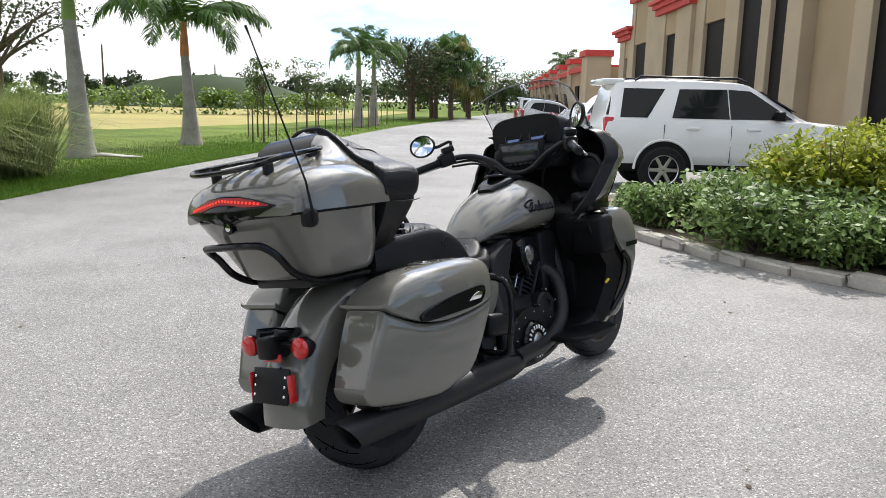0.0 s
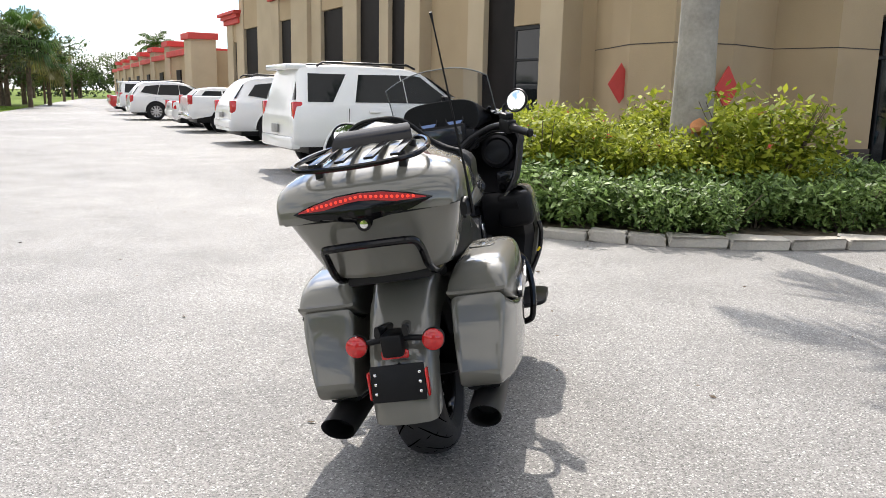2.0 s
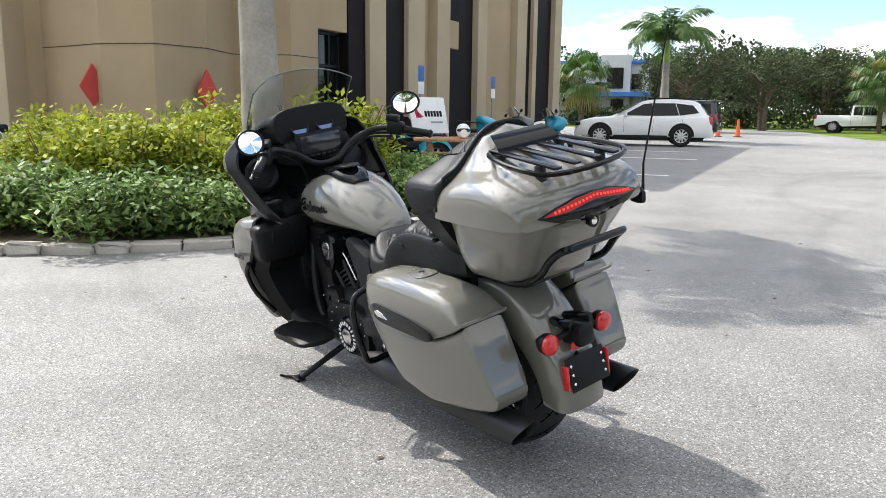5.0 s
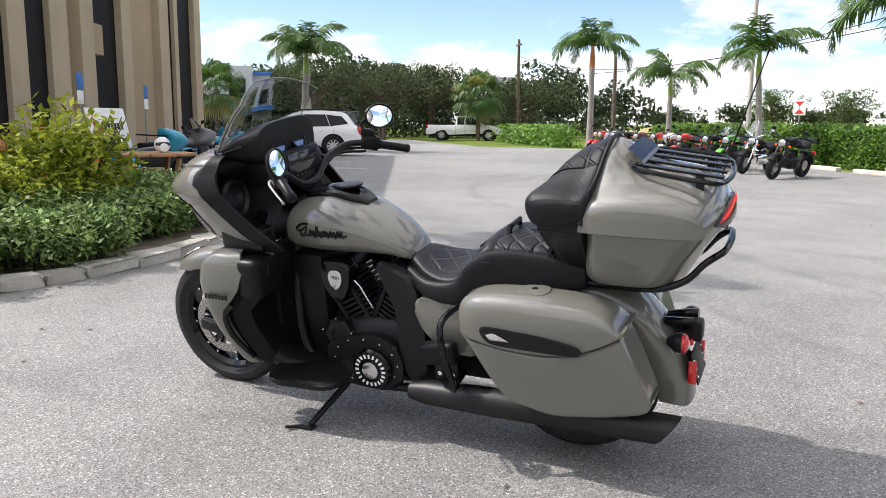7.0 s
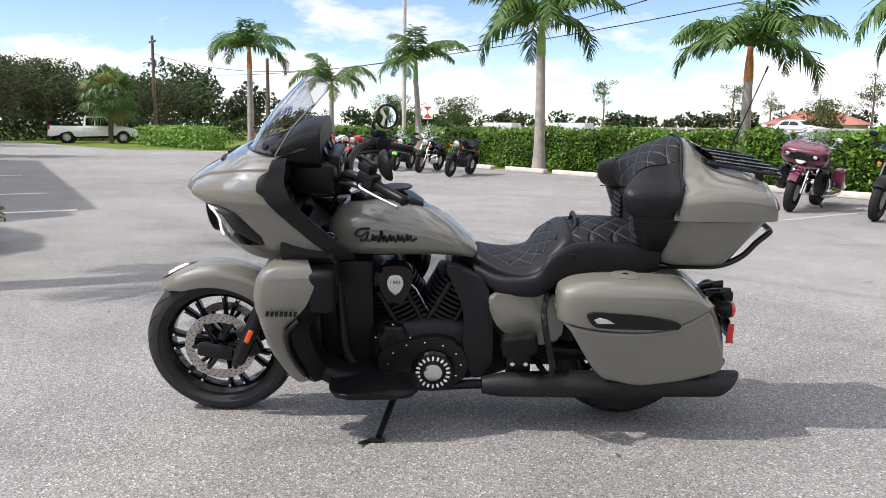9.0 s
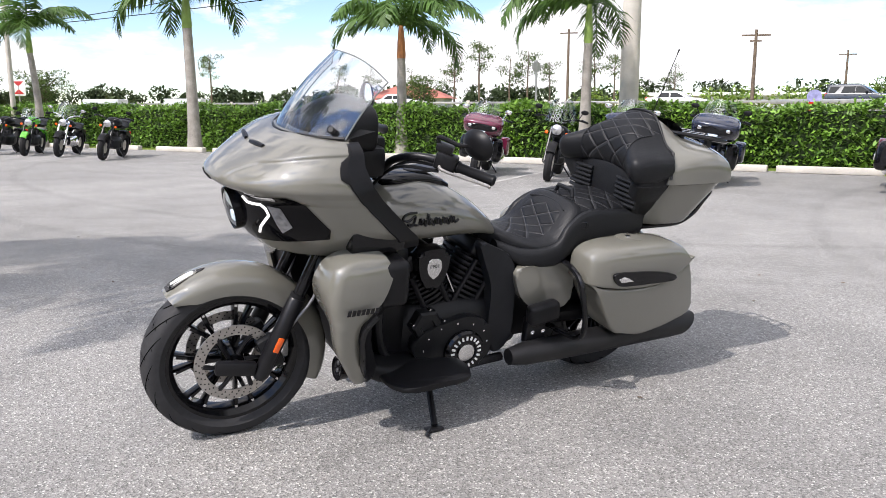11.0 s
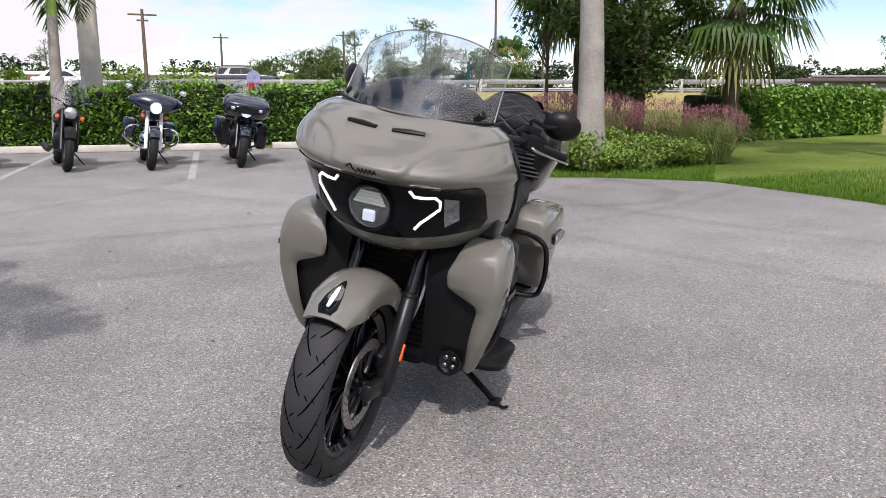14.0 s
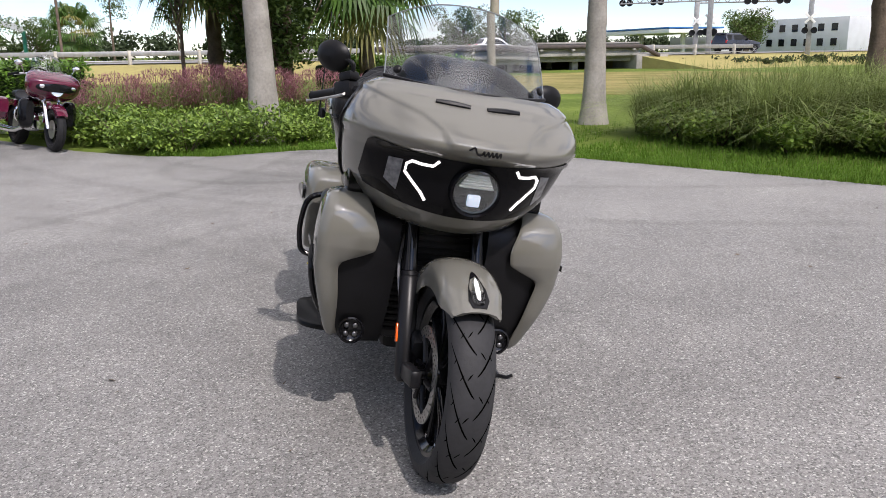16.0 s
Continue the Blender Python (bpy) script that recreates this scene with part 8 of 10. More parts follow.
def car_wheel(parent, x, y, r, rim_material, spokes=6):
    """A road wheel: tyre with a dished alloy rim."""
    sd = 1 if y > 0 else -1
    at = pose(x, y, r, -90 * sd)
    bm = bmesh.new()
    w = 0.12
    lathe(bm, [(r * 0.62, -w), (r * 0.9, -w), (r * 0.985, -w * 0.75), (r, -w * 0.3), (r, w * 0.3), (r * 0.985, w * 0.75), (r * 0.9, w), (r * 0.64, w), (r * 0.62, w * 0.8)], at, 36, caps=False)
    tyre = part("wheel", bm, M_TYRE, parent)
    bm = bmesh.new()
    lathe(bm, [(r * 0.64, w * 0.95), (r * 0.60, w * 0.8), (r * 0.58, w * 0.25), (0.02, w * 0.2)], at, 30, caps=False)
    part("rim", bm, M_BLACK, tyre)
    for i in range(spokes):
        bm = bmesh.new()
        box(bm, r * 0.10, r * 0.61, -r * 0.085, r * 0.085, w * 0.45, w * 0.72, 0.01, at @ pose(0, 0, 0, 0, 0, 360 / spokes * i), 1)
        part("spoke", bm, rim_material, tyre)
    bm = bmesh.new()
    lathe(bm, [(r * 0.63, w * 0.78), (r * 0.645, w * 0.98), (r * 0.60, w * 0.9)], at, 30, caps=False)
    lathe(bm, [(r * 0.2, w * 0.4), (r * 0.18, w * 0.78), (0.01, w * 0.8)], at, 16, caps=False)
    part("rim_edge", bm, rim_material, tyre)


# upper surface along the car: x, top height, half width at the roof's edge, half width of the flank
SHELL = {"suv": [(-0.955, 0.66, 0.70, 0.84), (-0.95, 0.92, 0.76, 0.88), (-0.915, 1.12, 0.74, 0.905), (-0.83, 1.50, 0.66, 0.915), (-0.76, 1.68, 0.62, 0.92), (-0.6, 1.735, 0.61, 0.92), (0.2, 1.76, 0.61, 0.92), (1.0, 1.74, 0.61, 0.92), (1.36, 1.69, 0.60, 0.92), (1.75, 1.47, 0.64, 0.92),
                 (2.14, 1.22, 0.72, 0.92), (2.34, 1.15, 0.76, 0.92), (2.9, 1.10, 0.74, 0.915), (3.4, 1.02, 0.70, 0.89), (3.66, 0.90, 0.62, 0.83), (3.75, 0.66, 0.55, 0.76)],
         "crossover": [(-1.06, 0.62, 0.70, 0.80), (-1.07, 0.86, 0.78, 0.86), (-1.0, 1.06, 0.76, 0.89), (-0.85, 1.30, 0.68, 0.90), (-0.62, 1.56, 0.60, 0.91), (-0.35, 1.655, 0.585, 0.915), (0.3, 1.70, 0.585, 0.92), (1.0, 1.68, 0.585, 0.92), (1.42, 1.60, 0.585, 0.92), (1.9, 1.37, 0.64, 0.92),
                       (2.4, 1.12, 0.72, 0.92), (2.62, 1.06, 0.76, 0.915), (3.2, 1.0, 0.74, 0.90), (3.62, 0.88, 0.66, 0.84), (3.84, 0.66, 0.56, 0.74)]}


def car(label, m, kind, paint=None, rim=None):
    """A parked car; x forward from the rear axle. kind: suv, crossover, pickup or sedan."""
    paint, rim = paint or M_WHITE_CAR, rim or M_ALLOY
    c = thing("car", label, "car", m, "parked cars")
    H, R, WB, TL, FR = {"suv": (1.745, 0.37, 2.79, -0.92, 3.74), "crossover": (1.69, 0.385, 2.90, -1.05, 3.85), "pickup": (1.85, 0.40, 3.60, -1.15, 4.55), "sedan": (1.45, 0.33, 2.75, -1.05, 3.75)}[kind]
    belt = {"suv": 1.14, "crossover": 1.06, "pickup": 1.15, "sedan": 0.93}[kind]
    hood = belt + (0.0 if kind != "sedan" else -0.03)
    base = {"suv": 0.46, "pickup": 0.42, "crossover": 0.34}.get(kind, 0.27)
    half = 0.92 if kind != "sedan" else 0.89
    wl = lambda z: half - 0.05 * ((z - 0.75) / 0.5) ** 2 if z > 0.75 else half - 0.10 * ((0.75 - z) / 0.5) ** 2
    if kind in SHELL:
        bm = bmesh.new()
        rings = []
        for x, zt, wt, w0 in spline(SHELL[kind], 46):
            bz = min(belt, zt - 0.05)
            half_ring = [(w0 - 0.07, base), (w0 - 0.01, base + 0.10), (w0, 0.62), (w0 + 0.008, 0.80 if bz > 0.9 else bz - 0.1), (w0 - 0.004, bz - 0.06), (w0 - 0.03, bz)]
            a0, a1 = (w0 - 0.03, bz), (wt, max(zt - 0.07, bz + 0.004))
            half_ring += [(a0[0] + (a1[0] - a0[0]) * k, a0[1] + (a1[1] - a0[1]) * k) for k in (0.35, 0.7, 1.0)] + [(wt - 0.03, zt - 0.022), (wt - 0.10, zt), (wt * 0.5, zt + 0.012)]
            rings.append([(x, y, z) for y, z in half_ring] + [(x, 0, zt + 0.016)] + [(x, -y, z) for y, z in half_ring[::-1]])
        loft(bm, rings, True, True)
        cabin = part("body", bm, paint, c, sharp=32)
    else:
        low = [(TL, base + 0.12), (TL - 0.02, 0.62), (TL + 0.02, belt - 0.05), (TL + 0.06, belt), (FR - 1.35, belt), (FR - 0.95, hood - 0.005), (FR - 0.25, hood - 0.14), (FR - 0.04, hood - 0.26), (FR, 0.58), (FR - 0.05, base + 0.1), (FR - 0.18, base)]
        low += arch(WB, R + 0.075)[::-1] + [(R + 0.2, base)] + arch(0.0, R + 0.075)[::-1] + [(TL + 0.12, base)]
        bm = bmesh.new()
        edges = slab(bm, low, wl)
        bmesh.ops.bevel(bm, geom=[e for e in edges if min(v.co.z for v in e.verts) > 0.7], offset=0.045, segments=2, profile=0.5, affect="EDGES")
        part("body", bm, paint, c, sharp=50)
    bm = bmesh.new()
    box(bm, TL + 0.25, FR - 0.3, -half + 0.12, half - 0.12, base - 0.12, base + 0.25, 0.03)
    part("underbody", bm, M_BLACK, c)
    for cx in (0.0, WB):
        for sd in (-1, 1):
            bm = bmesh.new()
            if kind in SHELL:
                ra = R + 0.065
                pts = [(cx + ra * math.cos(k), R + 0.01 + ra * math.sin(k)) for k in np.linspace(0.12 if kind == "suv" else -0.05, math.pi - (0.12 if kind == "suv" else -0.05), 20)]
                side_m = Matrix(((1, 0, 0, 0), (0, 0, sd, sd * (half - 0.16)), (0, 1, 0, 0), (0, 0, 0, 1)))
                prism(bm, pts, 0.0, 0.170, side_m)
                part("wheel_well", bm, M_BLACK, c)
                bm = bmesh.new()
                rim_line = [(cx + (ra + 0.02) * math.cos(k), sd * (half + 0.004), R + 0.01 + (ra + 0.02) * math.sin(k)) for k in np.linspace(0.0, math.pi, 18)]
                tube(bm, rim_line, 0.022, 6)
                part("wheel_arch", bm, paint, c)
            else:
                lathe(bm, [(R + 0.07, -0.18), (R + 0.07, 0.0), (0.05, 0.0)], pose(cx, sd * (half - 0.09), R - 0.01, -90 * sd), 28)
                part("wheel_well", bm, M_BLACK, c)
    cab = {"suv": [(-0.90, 1.12), (-0.76, 1.66), (1.42, 1.66), (2.14, 1.22)], "crossover": [(-0.97, 1.08), (-0.60, 1.57), (1.42, 1.60), (2.42, 1.10)],
           "pickup": [(1.05, belt), (1.10, H - 0.06), (1.25, H), (2.35, H), (2.6, H - 0.05), (3.25, belt)], "sedan": [(-0.55, belt), (-0.05, H - 0.07), (0.35, H), (1.25, H), (1.5, H - 0.05), (2.25, belt)]}[kind]
    if kind in SHELL:
        wt_ = {"suv": 0.61, "crossover": 0.585}[kind]
        wc = lambda z: half - 0.03 + (wt_ - half + 0.03) * max(0, z - belt) / (H - 0.07 - belt)
    else:
        wc = lambda z: half - 0.07 - 0.30 * max(0, z - belt) / 0.7
        bm = bmesh.new()
        edges = slab(bm, cab, wc)
        bmesh.ops.bevel(bm, geom=edges, offset=0.05, segments=3, profile=0.5, affect="EDGES")
        cabin = part("cabin", bm, paint, c, sharp=50)
    t_, b_ = H - 0.13, belt + 0.03
    side = {"suv": [[(-0.70, b_), (-0.62, t_), (0.02, t_), (-0.28, b_)], [(0.10, b_), (0.24, t_), (0.98, t_ + 0.01), (0.98, b_)], [(1.0, b_), (1.0, t_ + 0.01), (1.34, t_ - 0.01), (1.96, b_ + 0.01)]],
            "crossover": [[(-0.60, b_ + 0.13), (-0.38, t_ - 0.07), (0.22, t_ + 0.0), (0.08, b_ + 0.03)], [(0.10, b_ + 0.03), (0.24, t_), (1.03, t_), (1.03, b_ + 0.01)], [(1.05, b_ + 0.01), (1.05, t_), (1.36, t_ - 0.04), (2.1, b_ + 0.03)]],
            "pickup": [[(1.2, b_), (1.22, t_), (1.75, t_), (1.75, b_)], [(1.82, b_), (1.82, t_), (2.35, t_), (2.95, b_)]], "sedan": [[(-0.2, b_), (0.15, t_), (0.72, t_), (0.72, b_)], [(0.78, b_), (0.78, t_), (1.25, t_), (1.95, b_)]]}[kind]
    for pts in side:
        for sd in (-1, 1):
            bm = bmesh.new()
            pane(bm, pts, wc, (sd,))
            part("side_window", bm, M_CAR_GLASS, cabin, "dark tinted side window")
    for (x0, z0), (x1, z1) in ((cab[0], cab[1]), (cab[-2], cab[-1])):
        bm = bmesh.new()
        d = Vector((x1 - x0, 0, z1 - z0)).normalized()
        nrm = Vector((-0.014, 0, 0.004)) if (x0, z0) == cab[0] else Vector((0.014, 0, 0.012))
        quad = [(k, sd) for k, sd in ((0.14, -1), (0.14, 1), (0.86, 1), (0.86, -1))]
        vs = []
        for off in (nrm, nrm - Vector((math.copysign(0.03, nrm.x), 0, 0))):
            vs.append([bm.verts.new((x0 + (x1 - x0) * k + off.x, sd * (wc(z0 + (z1 - z0) * k) - 0.07), z0 + (z1 - z0) * k + off.z)) for k, sd in quad])
        bm.faces.new(vs[0])
        bm.faces.new(vs[1])
        for i in range(4):
            bm.faces.new((vs[0][i], vs[0][(i + 1) % 4], vs[1][(i + 1) % 4], vs[1][i]))
        part("windscreen", bm, M_CAR_GLASS, cabin, "dark glass")
    for sd in (-1, 1):
        bm = bmesh.new()
        box(bm, TL - 0.022, TL + 0.13, sd * (half - 0.09) - 0.07, sd * (half - 0.09) + (0.078 if kind == "suv" else 0.066), belt - 0.27, belt + 0.03, 0.025)
        part("tail_lamp", bm, M_REDLENS, c, "red tail lamp")
        bm = bmesh.new()
        box(bm, FR - 0.22, FR - 0.03, sd * (half - 0.16) - 0.11, sd * (half - 0.16) + 0.11, hood - 0.34, hood - 0.20, 0.03)
        part("headlamp", bm, M_CAR_GLASS, c)
        bm = bmesh.new()
        mx = cab[-1][0] - 0.42
        box(bm, mx - 0.06, mx + 0.06, sd * (half + 0.02) - 0.09, sd * (half + 0.02) + 0.09, belt + 0.02, belt + 0.17, 0.03)
        part("wing_mirror", bm, paint if kind != "suv" else M_BLACK, c)
        for hx in ((0.32, 1.25) if kind != "pickup" else (1.3, 1.95)):
            bm = bmesh.new()
            box(bm, hx, hx + 0.2, sd * half - 0.03, sd * half + 0.025, belt - 0.14, belt - 0.10, 0.01)
            part("door_handle", bm, paint, c)
        for lx in ((-0.02 if kind != "pickup" else 1.1), (1.01 if kind != "pickup" else 1.79), (2.05 if kind != "pickup" else 2.9)):
            bm = bmesh.new()
            box(bm, lx - 0.004, lx + 0.004, min(sd * (half - 0.03), sd * (half + 0.006)), max(sd * (half - 0.03), sd * (half + 0.006)), 0.50, belt - 0.07)
            part("door_gap", bm, M_BLACK, c)
        for cx in (0.0, WB):
            car_wheel(c, cx, sd * (half - (0.072 if kind in SHELL else 0.14)), R, rim, 6 if kind == "suv" else 10)
        if kind in ("suv", "crossover"):
            bm = bmesh.new()
            tube(bm, [(-0.45, sd * 0.58, H - 0.01), (-0.35, sd * 0.58, H + 0.05), (1.15, sd * 0.58, H + 0.05), (1.3, sd * 0.58, H - 0.01)], 0.02, 8)
            part("roof_rail", bm, M_BLACK, cabin)
    bm = bmesh.new()
    box(bm, TL - 0.06, TL + 0.1, -half + 0.06, half - 0.06, 0.42, 0.62, 0.04)
    part("rear_bumper", bm, paint if kind != "pickup" else M_CHROME, c)
    bm = bmesh.new()
    box(bm, TL - 0.075, TL - 0.05, -0.17, 0.17, 0.66, 0.80, 0.006)
    part("plate", bm, M_STEEL, c)
    if kind == "suv":
        bm = bmesh.new()
        box(bm, -0.96, -0.60, -0.58, 0.58, H - 0.075, H + 0.015, 0.03)
        part("roof_spoiler", bm, paint, cabin)
    if kind == "pickup":
        bm = bmesh.new()
        box(bm, TL + 0.1, 0.98, -half + 0.12, half - 0.12, belt - 0.02, belt + 0.008, 0.004)
        part("bed_cover", bm, M_BLACK, c)
    if kind == "crossover":
        for sd in (-1, 1):
            bm = bmesh.new()
            box(bm, R + 0.10, WB - R - 0.10, sd * (half - 0.05) - 0.03, sd * (half - 0.05) + 0.045, 0.24, 0.40, 0.02)
            part("sill", bm, M_BLACK, c, "black lower cladding")
    return c


car("white four-door off-road wagon with roof rails, parked nose-in", pose(3.40, 13.2, 0, 0, 0, -1), "suv")
car("white compact crossover parked nose-in beside the wagon", pose(4.5, 20.9, 0, 0, 0, -1), "crossover", None, M_CHROME)
car("white crew-cab pickup truck parked nose-in by the building", pose(4.9, 27.3, 0, 0, 0, -2), "pickup")
car("white low sedan parked nose-in far along the drive", pose(5.0, 31.0, 0, 0, 0, -2), "sedan")
car("white crossover parked far along the drive", pose(4.6, 38.5, 0, 0, 0, -2), "crossover")
car("white wagon parked far along the drive", pose(5.0, 46.0, 0, 0, 0, -2), "suv")
car("dark red sedan parked far along the drive", pose(5.6, 54.0, 0, 0, 0, -2), "sedan", M_RED)
car("white sedan parked far along the drive", pose(6.2, 60.0, 0, 0, 0, -2), "sedan")
car("white three-row crossover parked across the lot", pose(28.0, 1.95, 0, 0, 0, 94), "crossover")
car("dark wagon parked behind the white crossover", pose(33.5, 1.2, 0, 0, 0, 80), "suv", mat("black_car_paint", (0.012, 0.014, 0.016), rough=0.25, coat=0.6))
car("white pickup truck parked far across the lot", pose(57.0, -8.5, 0, 0, 0, 250), "pickup")
car("dark blue wagon on the far road", pose(-70.5, -22.0, 0.9, 0, 0, 160), "suv", mat("dark_blue_paint", (0.012, 0.02, 0.04), rough=0.25, coat=0.6))
car("white sedan on the far raised road", pose(8.0, -57.5, 0.95, 0, 0, 178), "sedan")
car("dark wagon on the far raised road", pose(-4.5, -56.5, 0.95, 0, 0, 165), "suv", mat("dark_grey_paint", (0.03, 0.035, 0.045), rough=0.25, coat=0.6))
car("white sedan on the far bridge", pose(-49.0, -33.0, 1.1, 0, 0, 150), "sedan")
car("white sedan on the far raised road", pose(34.0, -62.0, 0.95, 0, 0, 178), "sedan")


# ---------------------------------------------------------------- other motorcycles
def small_wheel(parent, x, r, w, name, rim=None):
    at = pose(x, 0, r, 90)
    bm = bmesh.new()
    h = w / 2
    lathe(bm, [(r * 0.70, -h * 0.8), (r * 0.84, -h), (r * 0.95, -h * 0.75), (r, 0), (r * 0.95, h * 0.75), (r * 0.84, h), (r * 0.70, h * 0.8)], at, 36, caps=False)
    ob = part(name, bm, M_TYRE, parent)
    bm = bmesh.new()
    lathe(bm, [(r * 0.70, -h * 0.85), (r * 0.73, -h * 0.8), (r * 0.66, 0), (r * 0.73, h * 0.8), (r * 0.70, h * 0.85), (r * 0.62, h * 0.3), (r * 0.62, -h * 0.3), (r * 0.70, -h * 0.85)], at, 30, caps=False)
    part("rim", bm, rim or M_BLACK, ob)
    for i in range(8):
        a0 = i / 8 * 2 * math.pi
        bm = bmesh.new()
        tube(bm, [at @ Vector((0.03 * math.cos(a0), 0.03 * math.sin(a0), 0)), at @ Vector((r * 0.66 * math.cos(a0 + 0.15), r * 0.66 * math.sin(a0 + 0.15), 0))], 0.011, 5)
        part("spoke", bm, rim or M_BLACK, ob)
    bm = bmesh.new()
    for sd in (-1, 1):
        lathe(bm, [(0.02, sd * 0.03), (r * 0.42, sd * 0.045), (r * 0.42, sd * 0.05), (0.02, sd * 0.04)], at, 24, caps=False)
    part("brake_disc", bm, M_DISC, ob)
    return ob


def street_bike(label, x, y, turn, paint, style, shield=False, chrome=False, steer=0, group="motorcycles parked along the hedge", lean=9):
    """A parked motorcycle; the front wheel stands at x, y. style: tourer, bagger, cruiser or naked."""
    wb = 1.62 if style in ("tourer", "bagger") else (1.55 if style == "cruiser" else 1.42)
    R = 0.315 if style != "naked" else 0.30
    m = pose(x, y, 0, 0, 0, turn) @ pose(0, 0, 0, -lean, 0, 0) @ pose(-wb, 0, 0)
    b = thing("motorcycle", label, "motorcycle", m, group)
    bright = M_CHROME if chrome else M_SATIN
    small_wheel(b, 0, R, 0.17 if style != "naked" else 0.16, "rear_wheel")
    small_wheel(b, wb, R, 0.125, "front_wheel")
    for sd in (-1, 1):
        bm = bmesh.new()
        tube(bm, [(wb, sd * 0.10, R), (wb - 0.12, sd * 0.10, R + 0.26), (wb - 0.28, sd * 0.10, R + 0.58)], [0.026, 0.03, 0.024], 10)
        part("fork", bm, bright if style != "bagger" else (M_WHITE if chrome else bright), b)
    bm = bmesh.new()
    rings = []
    for an in np.linspace(35, 165, 18):
        a_ = radians(an)
        rings.append([(wb + (R + 0.03 + dr) * math.cos(a_), yy, R + (R + 0.03 + dr) * math.sin(a_)) for yy, dr in ((-0.075, -0.05), (-0.07, 0.0), (0, 0.014), (0.07, 0.0), (0.075, -0.05), (0.065, -0.05), (0, 0.0), (-0.065, -0.05))])
    loft(bm, rings)
    part("front_fender", bm, paint, b, sharp=50)
    tz = 0.80 if style != "naked" else 0.88
    bm = bmesh.new()
    xloft(bm, [(wb - 0.42, 0, tz, 0.09, 0.07, 0.06, 2.4), (wb - 0.52, 0, tz, 0.16, 0.12, 0.08, 2.4), (wb - 0.68, 0, tz, 0.165, 0.115, 0.08, 2.3), (wb - 0.85, 0, tz - 0.03, 0.12, 0.07, 0.05, 2.3), (wb - 0.98, 0, tz - 0.05, 0.07, 0.03, 0.03, 2.3)], 20, 24)
    part("fuel_tank", bm, paint, b)
    bm = bmesh.new()
    xloft(bm, [(wb - 0.9, 0, tz - 0.09, 0.10, 0.05, 0.05, 3), (wb - 1.05, 0, tz - 0.11, 0.16, 0.05, 0.05, 3), (wb - 1.25, 0, tz - 0.07, 0.17, 0.07, 0.06, 3), (wb - 1.32, 0, tz - 0.02, 0.14, 0.06, 0.06, 3), (wb - 1.62, 0, tz - 0.02 + (0.06 if style == "naked" else 0), 0.11, 0.05, 0.05, 3)], 20, 20)
    part("seat", bm, M_LEATHER, b)
    bm = bmesh.new()
    xloft(bm, [(0.42, 0, 0.36, 0.12, 0.12, 0.12, 3), (0.6, 0, 0.38, 0.17, 0.17, 0.15, 3), (0.85, 0, 0.38, 0.17, 0.16, 0.14, 3), (1.0, 0, 0.38, 0.10, 0.10, 0.10, 3)], 12, 20)
    part("crankcase", bm, M_CHROME if chrome else M_ENGINE, b)
    for t_ in (-25, 25):
        for k in range(6):
            bm = bmesh.new()
            base = pose(0.72 + t_ * 0.001, 0, 0.50, 0, t_, 0)
            box(bm, -0.075, 0.075, -0.10, 0.10, 0.02 + k * 0.03, 0.038 + k * 0.03, 0.01, base, 1)
            part("cylinder_fin", bm, M_CHROME if chrome and k > 3 else M_ENGINE, b)
    bm = bmesh.new()
    lathe(bm, [(0.085, 0), (0.08, 0.03), (0.01, 0.035)], pose(0.70, 0.17, 0.37, -90), 20)
    part("engine_cover", bm, M_CHROME if chrome else M_SATIN, b)
    for sd in ((-1, 1) if style in ("tourer", "bagger") else (-1,)):
        bm = bmesh.new()
        tube(bm, [(0.85, sd * 0.19, 0.30), (0.55, sd * 0.21, 0.24), (0.2, sd * 0.22, 0.24), (-0.40, sd * 0.23, 0.26)], [0.03, 0.04, 0.05, 0.05], 12)
        part("exhaust", bm, M_CHROME if chrome or style == "tourer" else M_EXHAUST, b)
    bm = bmesh.new()
    rings = []
    for an in np.linspace(70, 178, 14):
        a_ = radians(an)
        rings.append([((R + 0.06 + dr) * math.cos(a_), yy, R + (R + 0.06 + dr) * math.sin(a_)) for yy, dr in ((-0.105, -0.09), (-0.10, 0.0), (0, 0.016), (0.10, 0.0), (0.105, -0.09), (0.09, -0.09), (0, 0.0), (-0.09, -0.09))])
    loft(bm, rings)
    part("rear_fender", bm, paint, b, sharp=50)
    bm = bmesh.new()
    box(bm, -0.42, -0.36, -0.06, 0.06, 0.56, 0.63, 0.015)
    part("tail_lamp", bm, M_REDLENS, b)
    # bars and mirrors
    bm = bmesh.new()
    hz = 1.06 if style != "naked" else 1.02
    half_ = [(wb - 0.34, 0, hz - 0.14), (wb - 0.34, 0.10, hz - 0.06), (wb - 0.38, 0.26, hz), (wb - 0.52, 0.40, hz - 0.02)]
    tube(bm, spline([(p_[0], -p_[1], p_[2]) for p_ in half_[::-1]] + half_[1:], 30), 0.014, 8)
    part("handlebar", bm, M_CHROME if chrome else M_SATIN, b)
